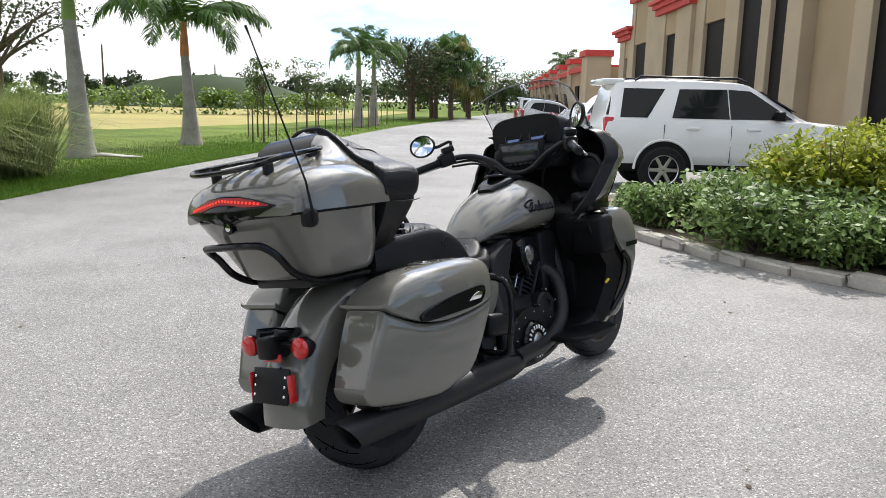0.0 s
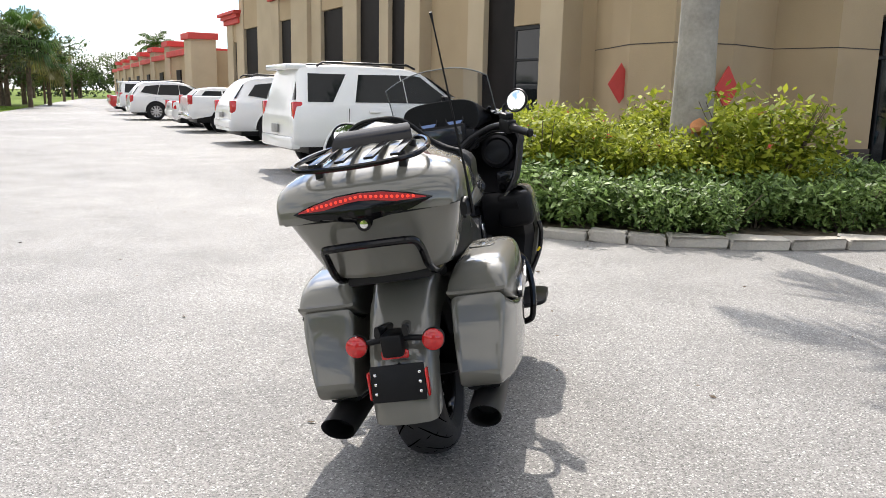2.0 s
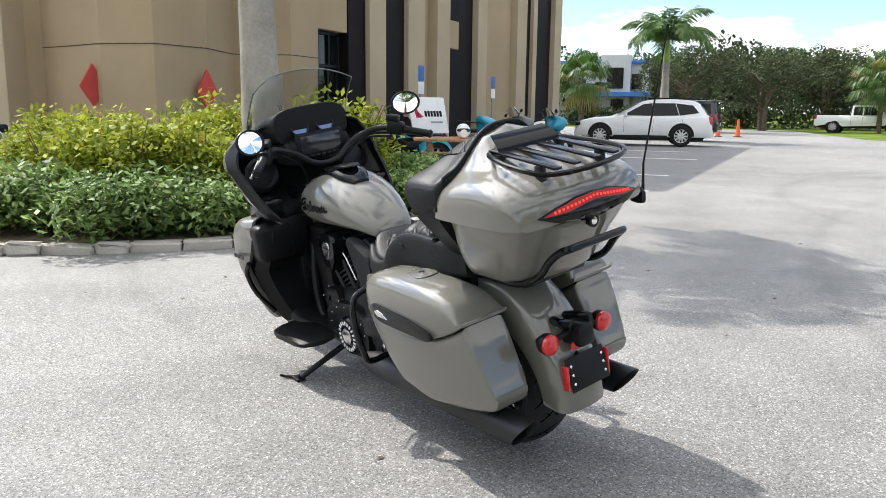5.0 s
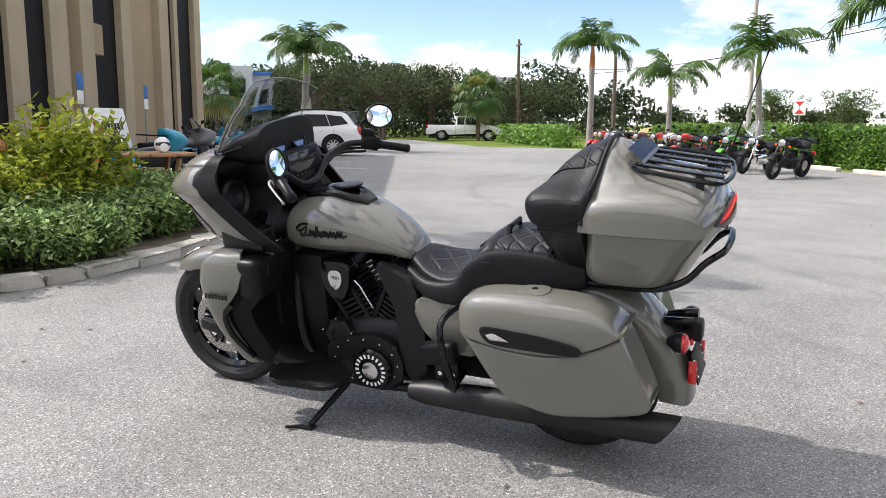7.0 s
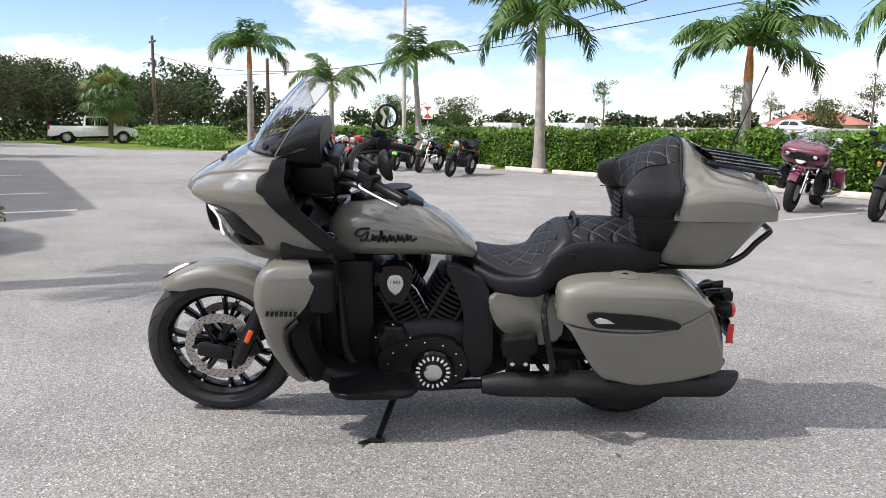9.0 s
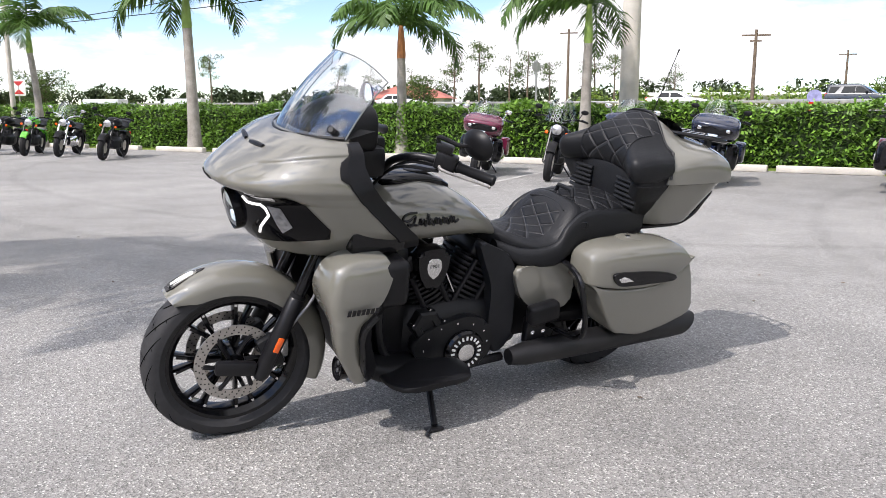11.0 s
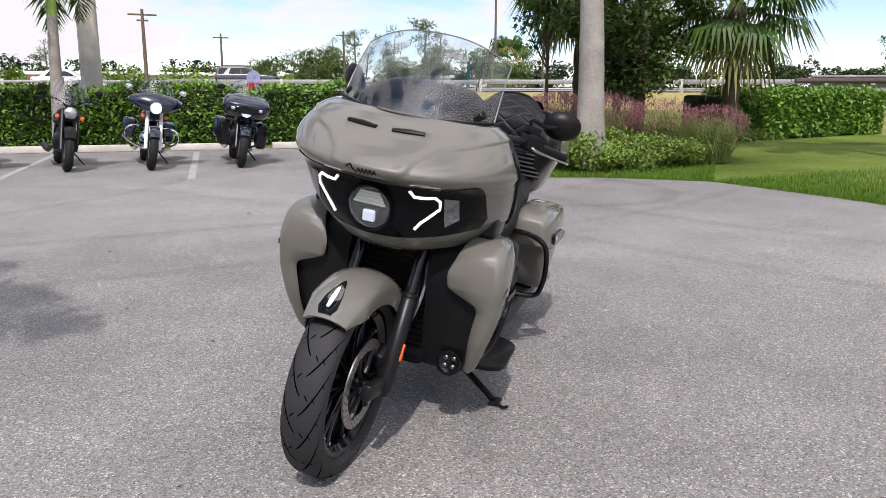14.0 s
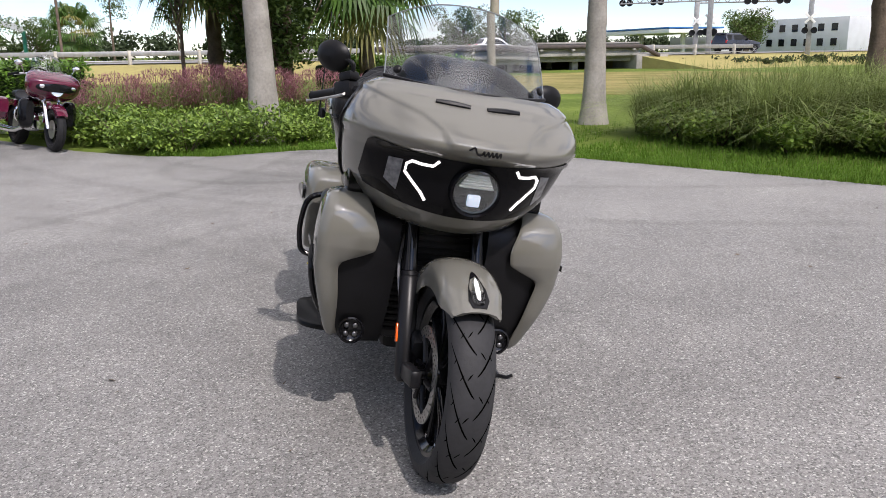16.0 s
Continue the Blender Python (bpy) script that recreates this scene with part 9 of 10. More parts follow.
    for sd in (-1, 1):
        bm = bmesh.new()
        tube(bm, [(wb - 0.46, sd * 0.36, hz), (wb - 0.60, sd * 0.45, hz - 0.03)], 0.019, 8)
        part("grip", bm, M_BLACK, b)
        bm = bmesh.new()
        tube(bm, [(wb - 0.40, sd * 0.30, hz), (wb - 0.36, sd * 0.36, hz + 0.12)], 0.007, 6)
        lathe(bm, [(0.001, -0.03), (0.045, -0.02), (0.058, 0.0), (0.001, 0.002)], Matrix.Translation((wb - 0.36, sd * 0.39, hz + 0.14)) @ pose(0, 0, 0, 0, -85, 0) @ Matrix.Diagonal((0.7, 1.1, 1, 1)), 18)
        part("mirror", bm, M_CHROME if chrome else M_BLACK, b)
        bm = bmesh.new()
        lathe(bm, [(0.001, -0.03), (0.028, -0.01), (0.03, 0.01), (0.001, 0.02)], pose(wb - 0.20, sd * 0.17, 0.80, 0, 90, 0), 14)
        part("turn_signal", bm, M_AMBER, b, "orange turn signal")
    lamp_z, lamp_x = (0.86, wb - 0.13) if style in ("cruiser", "naked") else ((0.93, wb - 0.02) if style == "bagger" else (0.86, wb + 0.02))
    if style == "tourer":
        bm = bmesh.new()
        zloft(bm, [(0.70, wb - 0.16, wb - 0.40, 0.14, 2.3), (0.76, wb - 0.03, wb - 0.44, 0.28, 2.4), (0.84, wb + 0.04, wb - 0.42, 0.345, 2.5), (0.93, wb + 0.07, wb - 0.38, 0.36, 2.5), (0.99, wb + 0.06, wb - 0.36, 0.355, 2.5), (1.05, wb - 0.05, wb - 0.36, 0.33, 2.6), (1.10, wb - 0.18, wb - 0.38, 0.27, 2.6), (1.12, wb - 0.26, wb - 0.36, 0.16, 2.4)], 28, 40)
        part("front_fairing", bm, paint, b)
        bm = bmesh.new()
        xloft(bm, [(wb + 0.075, 0, 0.90, 0.12, 0.05, 0.06, 3), (wb + 0.04, 0, 0.90, 0.24, 0.06, 0.07, 3), (wb - 0.03, 0, 0.90, 0.30, 0.06, 0.06, 3)], 8, 24)
        part("lamp_panel", bm, M_GLOSS, b)
        for sd in (-1, 1):
            bm = bmesh.new()
            box(bm, wb - 0.02, wb + 0.06, sd * 0.19 - 0.05, sd * 0.19 + 0.05, 0.875, 0.93, 0.015)
            part("side_lamp", bm, M_CHROME, b)
    elif style == "bagger":
        bm = bmesh.new()
        xloft(bm, [(wb - 0.02, 0, 0.98, 0.10, 0.06, 0.10, 2.4), (wb - 0.08, 0, 1.0, 0.26, 0.11, 0.14, 2.2), (wb - 0.18, 0, 1.02, 0.36, 0.13, 0.15, 2.1), (wb - 0.30, 0, 1.03, 0.40, 0.10, 0.12, 2.1), (wb - 0.34, 0, 1.03, 0.39, 0.08, 0.10, 2.1)], 18, 30)
        part("front_fairing", bm, paint, b)
    bm = bmesh.new()
    lathe(bm, [(0.05, -0.10), (0.085, -0.05), (0.09, 0.01), (0.082, 0.02)], pose(lamp_x, 0, lamp_z, 0, 90, 0), 24, caps=False)
    lamp = part("headlamp", bm, M_CHROME if chrome or style != "tourer" else M_GLOSS, b)
    bm = bmesh.new()
    lathe(bm, [(0.082, 0.012), (0.05, 0.03), (0.001, 0.036)], pose(lamp_x, 0, lamp_z, 0, 90, 0), 24, caps=False)
    part("lens", bm, M_HEADLAMP if style in ("tourer", "bagger") else M_ALLOY, lamp)
    if shield or style == "tourer":
        bm = bmesh.new()
        z0 = 1.09 if style == "tourer" else (1.10 if style == "bagger" else 0.98)
        x0 = wb - (0.20 if style == "tourer" else 0.16)
        h = 0.26 if style != "cruiser" else 0.42
        rows_ = []
        for v in np.linspace(0, 1, 8):
            rows_.append([(x0 - v * h * 0.55 - 0.10 * u * u, 0.25 * u * (1 - 0.25 * v * v), z0 + v * h * (1 - 0.18 * u * u)) for u in np.linspace(-1, 1, 13)])
        o = loft(bm, rows_, False, False)
        i_ = loft(bm, [[(p_[0] - 0.006, p_[1] * 0.985, p_[2] - 0.004) for p_ in r_] for r_ in rows_], False, False)
        for a_, b2 in ((o[0], i_[0]), (o[-1], i_[-1]), ([r_[0] for r_ in o], [r_[0] for r_ in i_]), ([r_[-1] for r_ in o], [r_[-1] for r_ in i_])):
            for k in range(len(a_) - 1):
                bm.faces.new((a_[k], a_[k + 1], b2[k + 1], b2[k]))
        part("windshield", bm, M_SHIELD, b, "clear windshield", sharp=60)
    if style in ("tourer", "bagger"):
        for sd in (-1, 1):
            bm = bmesh.new()
            xloft(bm, [(0.32, sd * 0.30, 0.58, 0.06, 0.10, 0.10, 4), (0.2, sd * 0.31, 0.56, 0.095, 0.15, 0.19, 5), (-0.15, sd * 0.30, 0.55, 0.09, 0.14, 0.20, 5), (-0.38, sd * 0.28, 0.50, 0.075, 0.10, 0.14, 4)], 14, 28)
            part("saddlebag", bm, paint if paint is not M_BLACK else M_GLOSS, b)
            bm = bmesh.new()
            tube(bm, spline([(1.12, sd * 0.10, 0.62), (1.16, sd * 0.34, 0.60), (1.14, sd * 0.38, 0.42), (1.08, sd * 0.12, 0.28)], 20), 0.016, 8)
            part("crash_bar", bm, M_CHROME if chrome else M_SATIN, b)
            if style == "tourer":
                bm = bmesh.new()
                xloft(bm, [(1.40, sd * 0.27, 0.52, 0.05, 0.16, 0.16, 3), (1.30, sd * 0.29, 0.50, 0.10, 0.22, 0.20, 3.4), (1.16, sd * 0.29, 0.50, 0.08, 0.20, 0.18, 3)], 8, 20)
                part("lower_fairing", bm, M_GLOSS, b)
    bm = bmesh.new()
    tube(bm, [(0.72, 0.14, 0.24), (0.80, 0.30, 0.07)], 0.014, 6)
    part("side_stand", bm, M_SATIN, b)
    return b


M_MAROON = mat("maroon_paint", (0.095, 0.008, 0.028), rough=0.22, var=0.2, coat=1.0)
M_NAVY = mat("navy_paint", (0.008, 0.012, 0.030), rough=0.22, var=0.2, coat=1.0)
M_GREEN = mat("lime_green_paint", (0.10, 0.42, 0.03), rough=0.25, var=0.1, coat=0.8)
M_GREYPAINT = mat("satin_grey_paint", (0.13, 0.135, 0.135), rough=0.3, var=0.1, coat=0.6)
street_bike("maroon touring motorcycle with fairing, on its side stand", 3.95, -6.6, 103, M_MAROON, "tourer", chrome=True)
street_bike("black cruiser with windshield and leather bags, on its stand", 2.55, -6.36, 99, M_BLACK, "cruiser", True)
street_bike("navy motorcycle with batwing fairing and white fork covers", 1.38, -6.2, 93, M_NAVY, "bagger", True, True)
street_bike("navy touring motorcycle with fairing, on its side stand", 0.06, -6.15, 88, M_NAVY, "tourer")
street_bike("maroon touring motorcycle at the bed's edge", -2.52, -5.85, 84, M_MAROON, "tourer", chrome=True)
row = [(13.66, -7.5, M_BLACK, "naked", False, "black naked sport motorcycle"), (15.6, -7.95, M_BLACK, "cruiser", True, "black cruiser with clear windshield and chrome"), (16.8, -7.95, M_GREEN, "naked", True, "bright green sport motorcycle"), (17.98, -8.0, M_BLACK, "naked", False, "black standard motorcycle"),
       (19.7, -8.1, M_RED, "naked", False, "red and black motorcycle with side cases"), (20.8, -8.2, M_WHITE, "naked", False, "white and red small motorcycle"), (21.8, -8.26, M_RED, "naked", False, "red standard motorcycle"), (23.2, -8.3, M_MAROON, "naked", False, "dark red retro motorcycle"),
       (24.7, -8.45, M_BLACK, "naked", False, "black retro motorcycle with round headlamp"), (25.6, -8.5, M_NAVY, "naked", False, "dark blue retro motorcycle"), (26.4, -8.6, M_BLACK, "cruiser", False, "black retro motorcycle"), (27.6, -8.8, M_RED, "naked", False, "red retro motorcycle"), (28.8, -9.1, M_RED, "naked", False, "red retro motorcycle at the row's end")]
for i, (x, y, pnt, sty, shl, lab) in enumerate(row):
    street_bike(lab + " parked along the hedge", x, y, 118 + (i % 3) * 4, pnt, sty, shl, sty == "cruiser")
street_bike("grey bagger motorcycle on display before the building", 14.9, 5.3, -52, M_GREYPAINT, "tourer", group="motorcycles on display")
street_bike("bright blue bagger motorcycle on display before the building", 17.2, 4.85, -52, M_TEAL, "tourer", group="motorcycles on display")
street_bike("black and white motorcycle on display by the wall", 20.0, 5.2, -58, M_WHITE, "naked", group="motorcycles on display")

# three-wheeler shown beside the table
trike = thing("trike", "low blue and black three-wheeled roadster on display", "trike", pose(12.3, 7.1, 0, 0, 0, -46))
for y in (-0.62, 0.62):
    car_wheel(trike, 0, y, 0.31, M_ALLOY, 5)
small_wheel(trike, 1.9, 0.30, 0.18, "front_wheel")
bm = bmesh.new()
xloft(bm, [(-0.5, 0, 0.50, 0.42, 0.14, 0.15, 3), (-0.1, 0, 0.5, 0.48, 0.18, 0.2, 3), (0.5, 0, 0.46, 0.28, 0.18, 0.2, 3), (1.1, 0, 0.48, 0.2, 0.2, 0.15, 3), (1.5, 0, 0.6, 0.13, 0.2, 0.1, 3)], 20, 28)
part("body", bm, M_BLACK, trike)
for y in (-0.62, 0.62):
    bm = bmesh.new()
    rings = []
    for an in np.linspace(20, 165, 16):
        a_ = radians(an)
        rings.append([((0.36 + dr) * math.cos(a_), y + w_, 0.31 + (0.36 + dr) * math.sin(a_)) for w_, dr in ((-0.15, -0.05), (-0.14, 0.01), (0, 0.03), (0.14, 0.01), (0.15, -0.05), (0.13, -0.05), (0, 0.01), (-0.13, -0.05))])
    loft(bm, rings)
    part("fender", bm, M_TEAL, trike, "bright blue fender", sharp=50)
bm = bmesh.new()
zloft(bm, [(0.66, 1.72, 1.42, 0.12, 2.4), (0.80, 1.86, 1.38, 0.24, 2.5), (0.95, 1.84, 1.36, 0.28, 2.5), (1.06, 1.66, 1.34, 0.22, 2.5), (1.12, 1.5, 1.36, 0.12, 2.4)], 16, 30)
part("nose_fairing", bm, M_TEAL, trike)
bm = bmesh.new()
xloft(bm, [(-0.35, 0, 0.85, 0.28, 0.25, 0.05, 3), (-0.1, 0, 0.75, 0.28, 0.08, 0.08, 3), (0.5, 0, 0.70, 0.22, 0.05, 0.06, 3)], 10, 20)
part("seat", bm, M_LEATHER, trike)
bm = bmesh.new()
tube(bm, [(1.1, -0.45, 1.0), (1.35, -0.2, 0.98), (1.35, 0.2, 0.98), (1.1, 0.45, 1.0)], 0.016, 8)
part("handlebar", bm, M_SATIN, trike)

# ---------------------------------------------------------------- picnic table, helmet, signs, cones
table = thing("picnic_table", "round-topped varnished wooden picnic table with benches", "table", pose(10.7, 6.0, 0, 0, 0, 20))
for k in range(7):
    bm = bmesh.new()
    w = math.sqrt(max(0.05, 0.72 ** 2 - (k * 0.2 - 0.6) ** 2))
    box(bm, -w, w, k * 0.2 - 0.695, k * 0.2 - 0.505, 0.70, 0.745, 0.008)
    part("board", bm, M_WOOD, table)
for an in (45, 135, 225, 315):
    bm = bmesh.new()
    box(bm, 0.10, 0.16, -0.04, 0.04, 0.0, 0.70, 0.006, pose(0, 0, 0, 0, 0, an) @ pose(0.3, 0, 0, 0, 12, 0))
    part("leg", bm, M_WOOD, table)
for an in (0, 90, 180, 270):
    bm = bmesh.new()
    box(bm, 0.82, 1.10, -0.5, 0.5, 0.40, 0.44, 0.01, pose(0, 0, 0, 0, 0, an))
    bench = part("bench", bm, M_WOOD, table)
    bm = bmesh.new()
    box(bm, 0.2, 1.08, -0.04, 0.04, 0.33, 0.40, 0.006, pose(0, 0, 0, 0, 0, an))
    part("bearer", bm, M_WOOD, bench)
    bm = bmesh.new()
    box(bm, 0.92, 1.0, -0.04, 0.04, 0.0, 0.36, 0.006, pose(0, 0, 0, 0, 0, an))
    part("bench_leg", bm, M_WOOD, bench)
helmet = thing("helmet", "white and silver full-face helmet on the picnic table", "helmet", pose(10.55, 5.75, 0.748, 0, 0, 200))
bm = bmesh.new()
xloft(bm, [(-0.14, 0, 0.13, 0.03, 0.04, 0.04, 2), (-0.10, 0, 0.13, 0.10, 0.10, 0.10, 2), (0.0, 0, 0.13, 0.125, 0.13, 0.128, 2), (0.10, 0, 0.12, 0.105, 0.11, 0.115, 2), (0.15, 0, 0.09, 0.06, 0.06, 0.07, 2)], 16, 24)
part("shell", bm, M_WHITE, helmet)
bm = bmesh.new()
xloft(bm, [(0.06, 0, 0.14, 0.121, 0.04, 0.04, 2.5), (0.11, 0, 0.14, 0.108, 0.045, 0.04, 2.5), (0.145, 0, 0.135, 0.07, 0.04, 0.035, 2.5)], 8, 20)
part("visor", bm, M_SCREEN, helmet)

M_PINK = mat("crimson_print", (0.62, 0.03, 0.09), rough=0.5, var=0.1)


def display_board(x, y, z, w, h, turn, tilt, logo):
    b = thing("display_sign", "white display board with crimson mark and dark lettering bars", "sign", pose(x, y, z, 0, 0, turn) @ pose(0, 0, 0, tilt, 0, 0), "display boards")
    bm = bmesh.new()
    box(bm, -w / 2, w / 2, -0.012, 0.012, 0, h, 0.003)
    part("board", bm, M_WHITE, b)
    if logo:
        bm = bmesh.new()
        for k in range(3):
            prism(bm, [(-0.36 * w + k * 0.05 * w, 0.42 * h), (-0.28 * w + k * 0.06 * w, 0.46 * h), (-0.36 * w + k * 0.01 * w, 0.82 * h - k * 0.09 * h), (-0.40 * w + k * 0.01 * w, 0.72 * h - k * 0.09 * h)], 0.013, 0.016, pose(0, 0, 0, 90))
        part("mark", bm, M_PINK, b, "crimson mark", smooth=False)
    for k in range(6):
        bm = bmesh.new()
        box(bm, -0.12 * w + k * 0.085 * w, -0.055 * w + k * 0.085 * w, -0.016, -0.0125, 0.46 * h, 0.62 * h)
        part("letter_bar", bm, M_BLACK if logo else M_STEEL, b)
    bm = bmesh.new()
    box(bm, 0.02 * w, 0.36 * w, -0.016, -0.0125, 0.28 * h, 0.33 * h)
    part("line_bar", bm, M_STEEL, b)
    for sx in (-0.4, 0.4):
        bm = bmesh.new()
        box(bm, sx * w - 0.015, sx * w + 0.015, 0.012, 0.04, -z / 1.0, h * 0.6, 0.004)
        part("prop", bm, M_BLACK, b)
    return b


display_board(11.9, 6.75, 0.78, 0.95, 0.72, -30, -14, True)
display_board(14.3, 7.2, 0.80, 0.75, 0.72, 25, -10, False)
for x, y in ((11.9 + 3.0, 7.95), (21.1, 7.6)):
    post = thing("parking_sign", "blue and white parking sign on a thin steel post", "sign", pose(x, y, 0, 0, 0, -20), "parking signs")
    bm = bmesh.new()
    tube(bm, [(0, 0, 0), (0, 0, 2.25)], 0.025, 8)
    part("post", bm, M_STEEL, post)
    bm = bmesh.new()
    box(bm, -0.11, 0.11, -0.035, -0.026, 1.9, 2.25, 0.004)
    part("panel", bm, M_BLUE, post)
    bm = bmesh.new()
    box(bm, -0.11, 0.11, -0.036, -0.026, 1.6, 1.88, 0.004)
    part("lower_panel", bm, M_WHITE, post)
cone = thing("traffic_cone", "orange traffic cone on the asphalt", "traffic cone", None, "traffic cones")
bm = bmesh.new()
lathe(bm, [(0.19, 0.03), (0.14, 0.035), (0.09, 0.45), (0.04, 0.92), (0.03, 0.93)], None, 20)
part("cone_body", bm, M_ORANGE, cone)
bm = bmesh.new()
box(bm, -0.2, 0.2, -0.2, 0.2, 0, 0.035, 0.01)
part("cone_foot", bm, M_BLACK, cone)
put(cone, 41.1, -0.1)
place(cone, 40.8, -1.06)
place(cone, 42.5, 1.5)

# ---------------------------------------------------------------- distance: raised road, bridge, poles, woods
ROAD = [(120, -58), (60, -54.5), (20, -52), (0, -50), (-14, -45), (-28, -37), (-36, -31.6)]
ROAD2 = [(-53, -22.5), (-66, -18), (-90, -10), (-140, 10)]


def berm(name, pts, label):
    bm = bmesh.new()
    rings = []
    for i, (x, y) in enumerate(pts):
        a_, b_ = pts[max(i - 1, 0)], pts[min(i + 1, len(pts) - 1)]
        d = Vector((b_[0] - a_[0], b_[1] - a_[1], 0)).normalized()
        n = Vector((d.y, -d.x, 0))
        n = n if n.dot(Vector((-x, -y, 0)) + Vector((0, 30, 0))) > 0 else -n
        rings.append([Vector((x, y, 0)) + n * o + Vector((0, 0, h)) for o, h in ((9, -0.2), (1.2, 0.86), (-24, 0.88), (-32, -0.2))])
    loft(bm, rings)
    return tagged(part(name, bm, M_FIELD, smooth=False), label, "ground", "", "structure")


berm("embankment", ROAD, "low grassy embankment of the far road")
berm("embankment", ROAD2, "low grassy bank of the road past the bridge")
bm = bmesh.new()
for pts in (ROAD, [(-36, -31.6), (-53, -22.5)], ROAD2):
    rows_ = []
    for i, (x, y) in enumerate(pts):
        a_, b_ = pts[max(i - 1, 0)], pts[min(i + 1, len(pts) - 1)]
        d = Vector((b_[0] - a_[0], b_[1] - a_[1], 0)).normalized()
        n = Vector((-d.y, d.x, 0))
        n = n if n.y < 0 else -n
        rows_.append([Vector((x, y, 0.93)) + n * o for o in (1.0, 18.0)])
    loft(bm, rows_, False, False)
tagged(part("road", bm, M_FARROAD, smooth=False), "pale surface of the far raised road", "road", "", "structure")

rail = thing("guard_rail", "long galvanised guard rail along the far road", "guard rail")
for pts in (ROAD[1:], ROAD2[:2]):
    for (xa, ya), (xb, yb) in zip(pts, pts[1:]):
        L = math.hypot(xb - xa, yb - ya)
        for z0, z1 in ((1.36, 1.66), (1.02, 1.12)) if xa < 1 else ((1.42, 1.60),):
            bm = bmesh.new()
            box(bm, 0, L, -0.05, 0.03, z0, z1, 0.03, pose(xa, ya, 0, 0, 0, math.degrees(math.atan2(yb - ya, xb - xa))))
            part("beam", bm, M_STEEL, rail)
        for k in range(int(L / 3.8)):
            bm = bmesh.new()
            t_ = (k + 0.5) / int(L / 3.8)
            box(bm, -0.09, 0.09, -0.09, 0.09, 0.8, 1.7, 0.01, pose(xa + (xb - xa) * t_, ya + (yb - ya) * t_, 0))
            part("post", bm, M_CONCRETE, rail)

bridge = thing("bridge", "concrete girder bridge on square piers with a low parapet", "bridge", pose(-36, -31.6, 0, 0, 0, math.degrees(math.atan2(9.1, -17))))
LB = math.hypot(17, 9.1)
for x0, x1, y0, y1, z0, z1, nm in ((0, LB, -1.0, -0.7, 1.2, 1.85, "parapet"), (0, LB, -1.1, -0.6, 0.93, 1.22, "edge_beam"), (0, LB, -0.6, 12, 0.80, 0.95, "deck"), (0, LB, -0.4, 0.1, 0.05, 0.75, "girder"), (0, LB, -1.06, -0.64, 1.78, 1.9, "coping"), (-2, 0.3, -1.2, 12, -0.1, 1.0, "abutment"), (LB - 0.3, LB + 2.5, -1.2, 12, -0.1, 1.0, "abutment")):
    bm = bmesh.new()
    if nm == "girder":
        z0, z1 = 0.55, 0.82
    box(bm, x0, x1, y0, y1, z0, z1, 0.03)
    part(nm, bm, M_OLD_CONCRETE, bridge)
for k in range(8):
    bm = bmesh.new()
    box(bm, 0.6 + k * 2.55, 0.85 + k * 2.55, -1.5, -1.05, 1.3, 1.42, 0.02)
    part("pipe_bracket", bm, M_OLD_CONCRETE, bridge)
for x in (4.8, 9.7, 14.5):
    for y in (0.2, 4, 8):
        bm = bmesh.new()
        box(bm, x - 0.25, x + 0.25, y - 0.25, y + 0.25, -0.3, 0.75, 0.02)
        part("pier", bm, M_OLD_CONCRETE, bridge)
bm = bmesh.new()
tube(bm, [(-1, -1.28, 1.58), (LB, -1.28, 1.58), (LB + 1.6, -1.28, 0.9)], 0.16, 10)
part("pipe", bm, M_PLINTH, bridge)
# dark wall added behind the piers; its colour stands for shade below the deck
bm = bmesh.new()
box(bm, 0.3, LB - 0.3, 10, 12, -0.1, 0.6)
part("shade_backing", bm, M_PLINTH, bridge)


def pole(label, x, y, h, r=0.12, arms=(), material=None, z=0.0, name="utility_pole"):
    p = thing(name, label, "pole", pose(x, y, z))
    bm = bmesh.new()
    tube(bm, [(0, 0, 0), (0, 0, h * 0.5), (0, 0, h)], [r, r * 0.85, r * 0.65], 12)
    part("shaft", bm, material or M_BARK, p)
    for z_, w, turn in arms:
        bm = bmesh.new()
        box(bm, -w, w, -0.05, 0.05, z_ - 0.06, z_ + 0.06, 0.01, pose(0, 0, 0, 0, 0, turn))
        part("crossarm", bm, material or M_BARK, p)
    return p


pole("thick pale concrete light pole behind the hedge", 2.52, -13.4, 11.0, 0.24, (), M_CONCRETE, name="light_pole")
pole("tall slim concrete light pole behind the hedge", 23.5, -13.1, 11.0, 0.09, (), M_CONCRETE, name="light_pole")
pole("wooden utility pole with crossarm by the far road", 1.4, -48.8 - 8, 6.7, 0.16, ((6.3, 1.0, 10), (5.9, 0.4, 10)))
pole("wooden utility pole by the far road", 20.0, -75.0, 9.0, 0.16, ((8.6, 0.9, 10),))
pole("wooden utility pole with a lamp, far past the exit", 54.2, -13.6, 7.4, 0.14, ((7.0, 0.6, 0),))
pole("wooden utility pole near the lot's exit", 34.5, -12.6, 4.6, 0.12)
pole("weathered grey wooden utility pole beside the bridge", -23.0, -13.1, 11.0, 0.19, (), mat("weathered_pole", (0.26, 0.235, 0.18), rough=0.9, var=0.3, scale=3, fine=30, bump=0.4))
pole("slim lamp pole along the drive", 1.9, 75.0, 5.0, 0.1, ((4.9, 0.5, 40),))
pole("utility pole along the drive", 4.5, 92, 6.5, 0.14, ((6.0, 0.8, 40),))
pole("utility pole along the drive", 6.5, 108, 6.0, 0.14, ((5.6, 0.8, 40),))
pole("slim mast far over the field", -47, 110, 8.0, 0.15)
pole("slim mast far over the field", -34, 118, 6.0, 0.12)
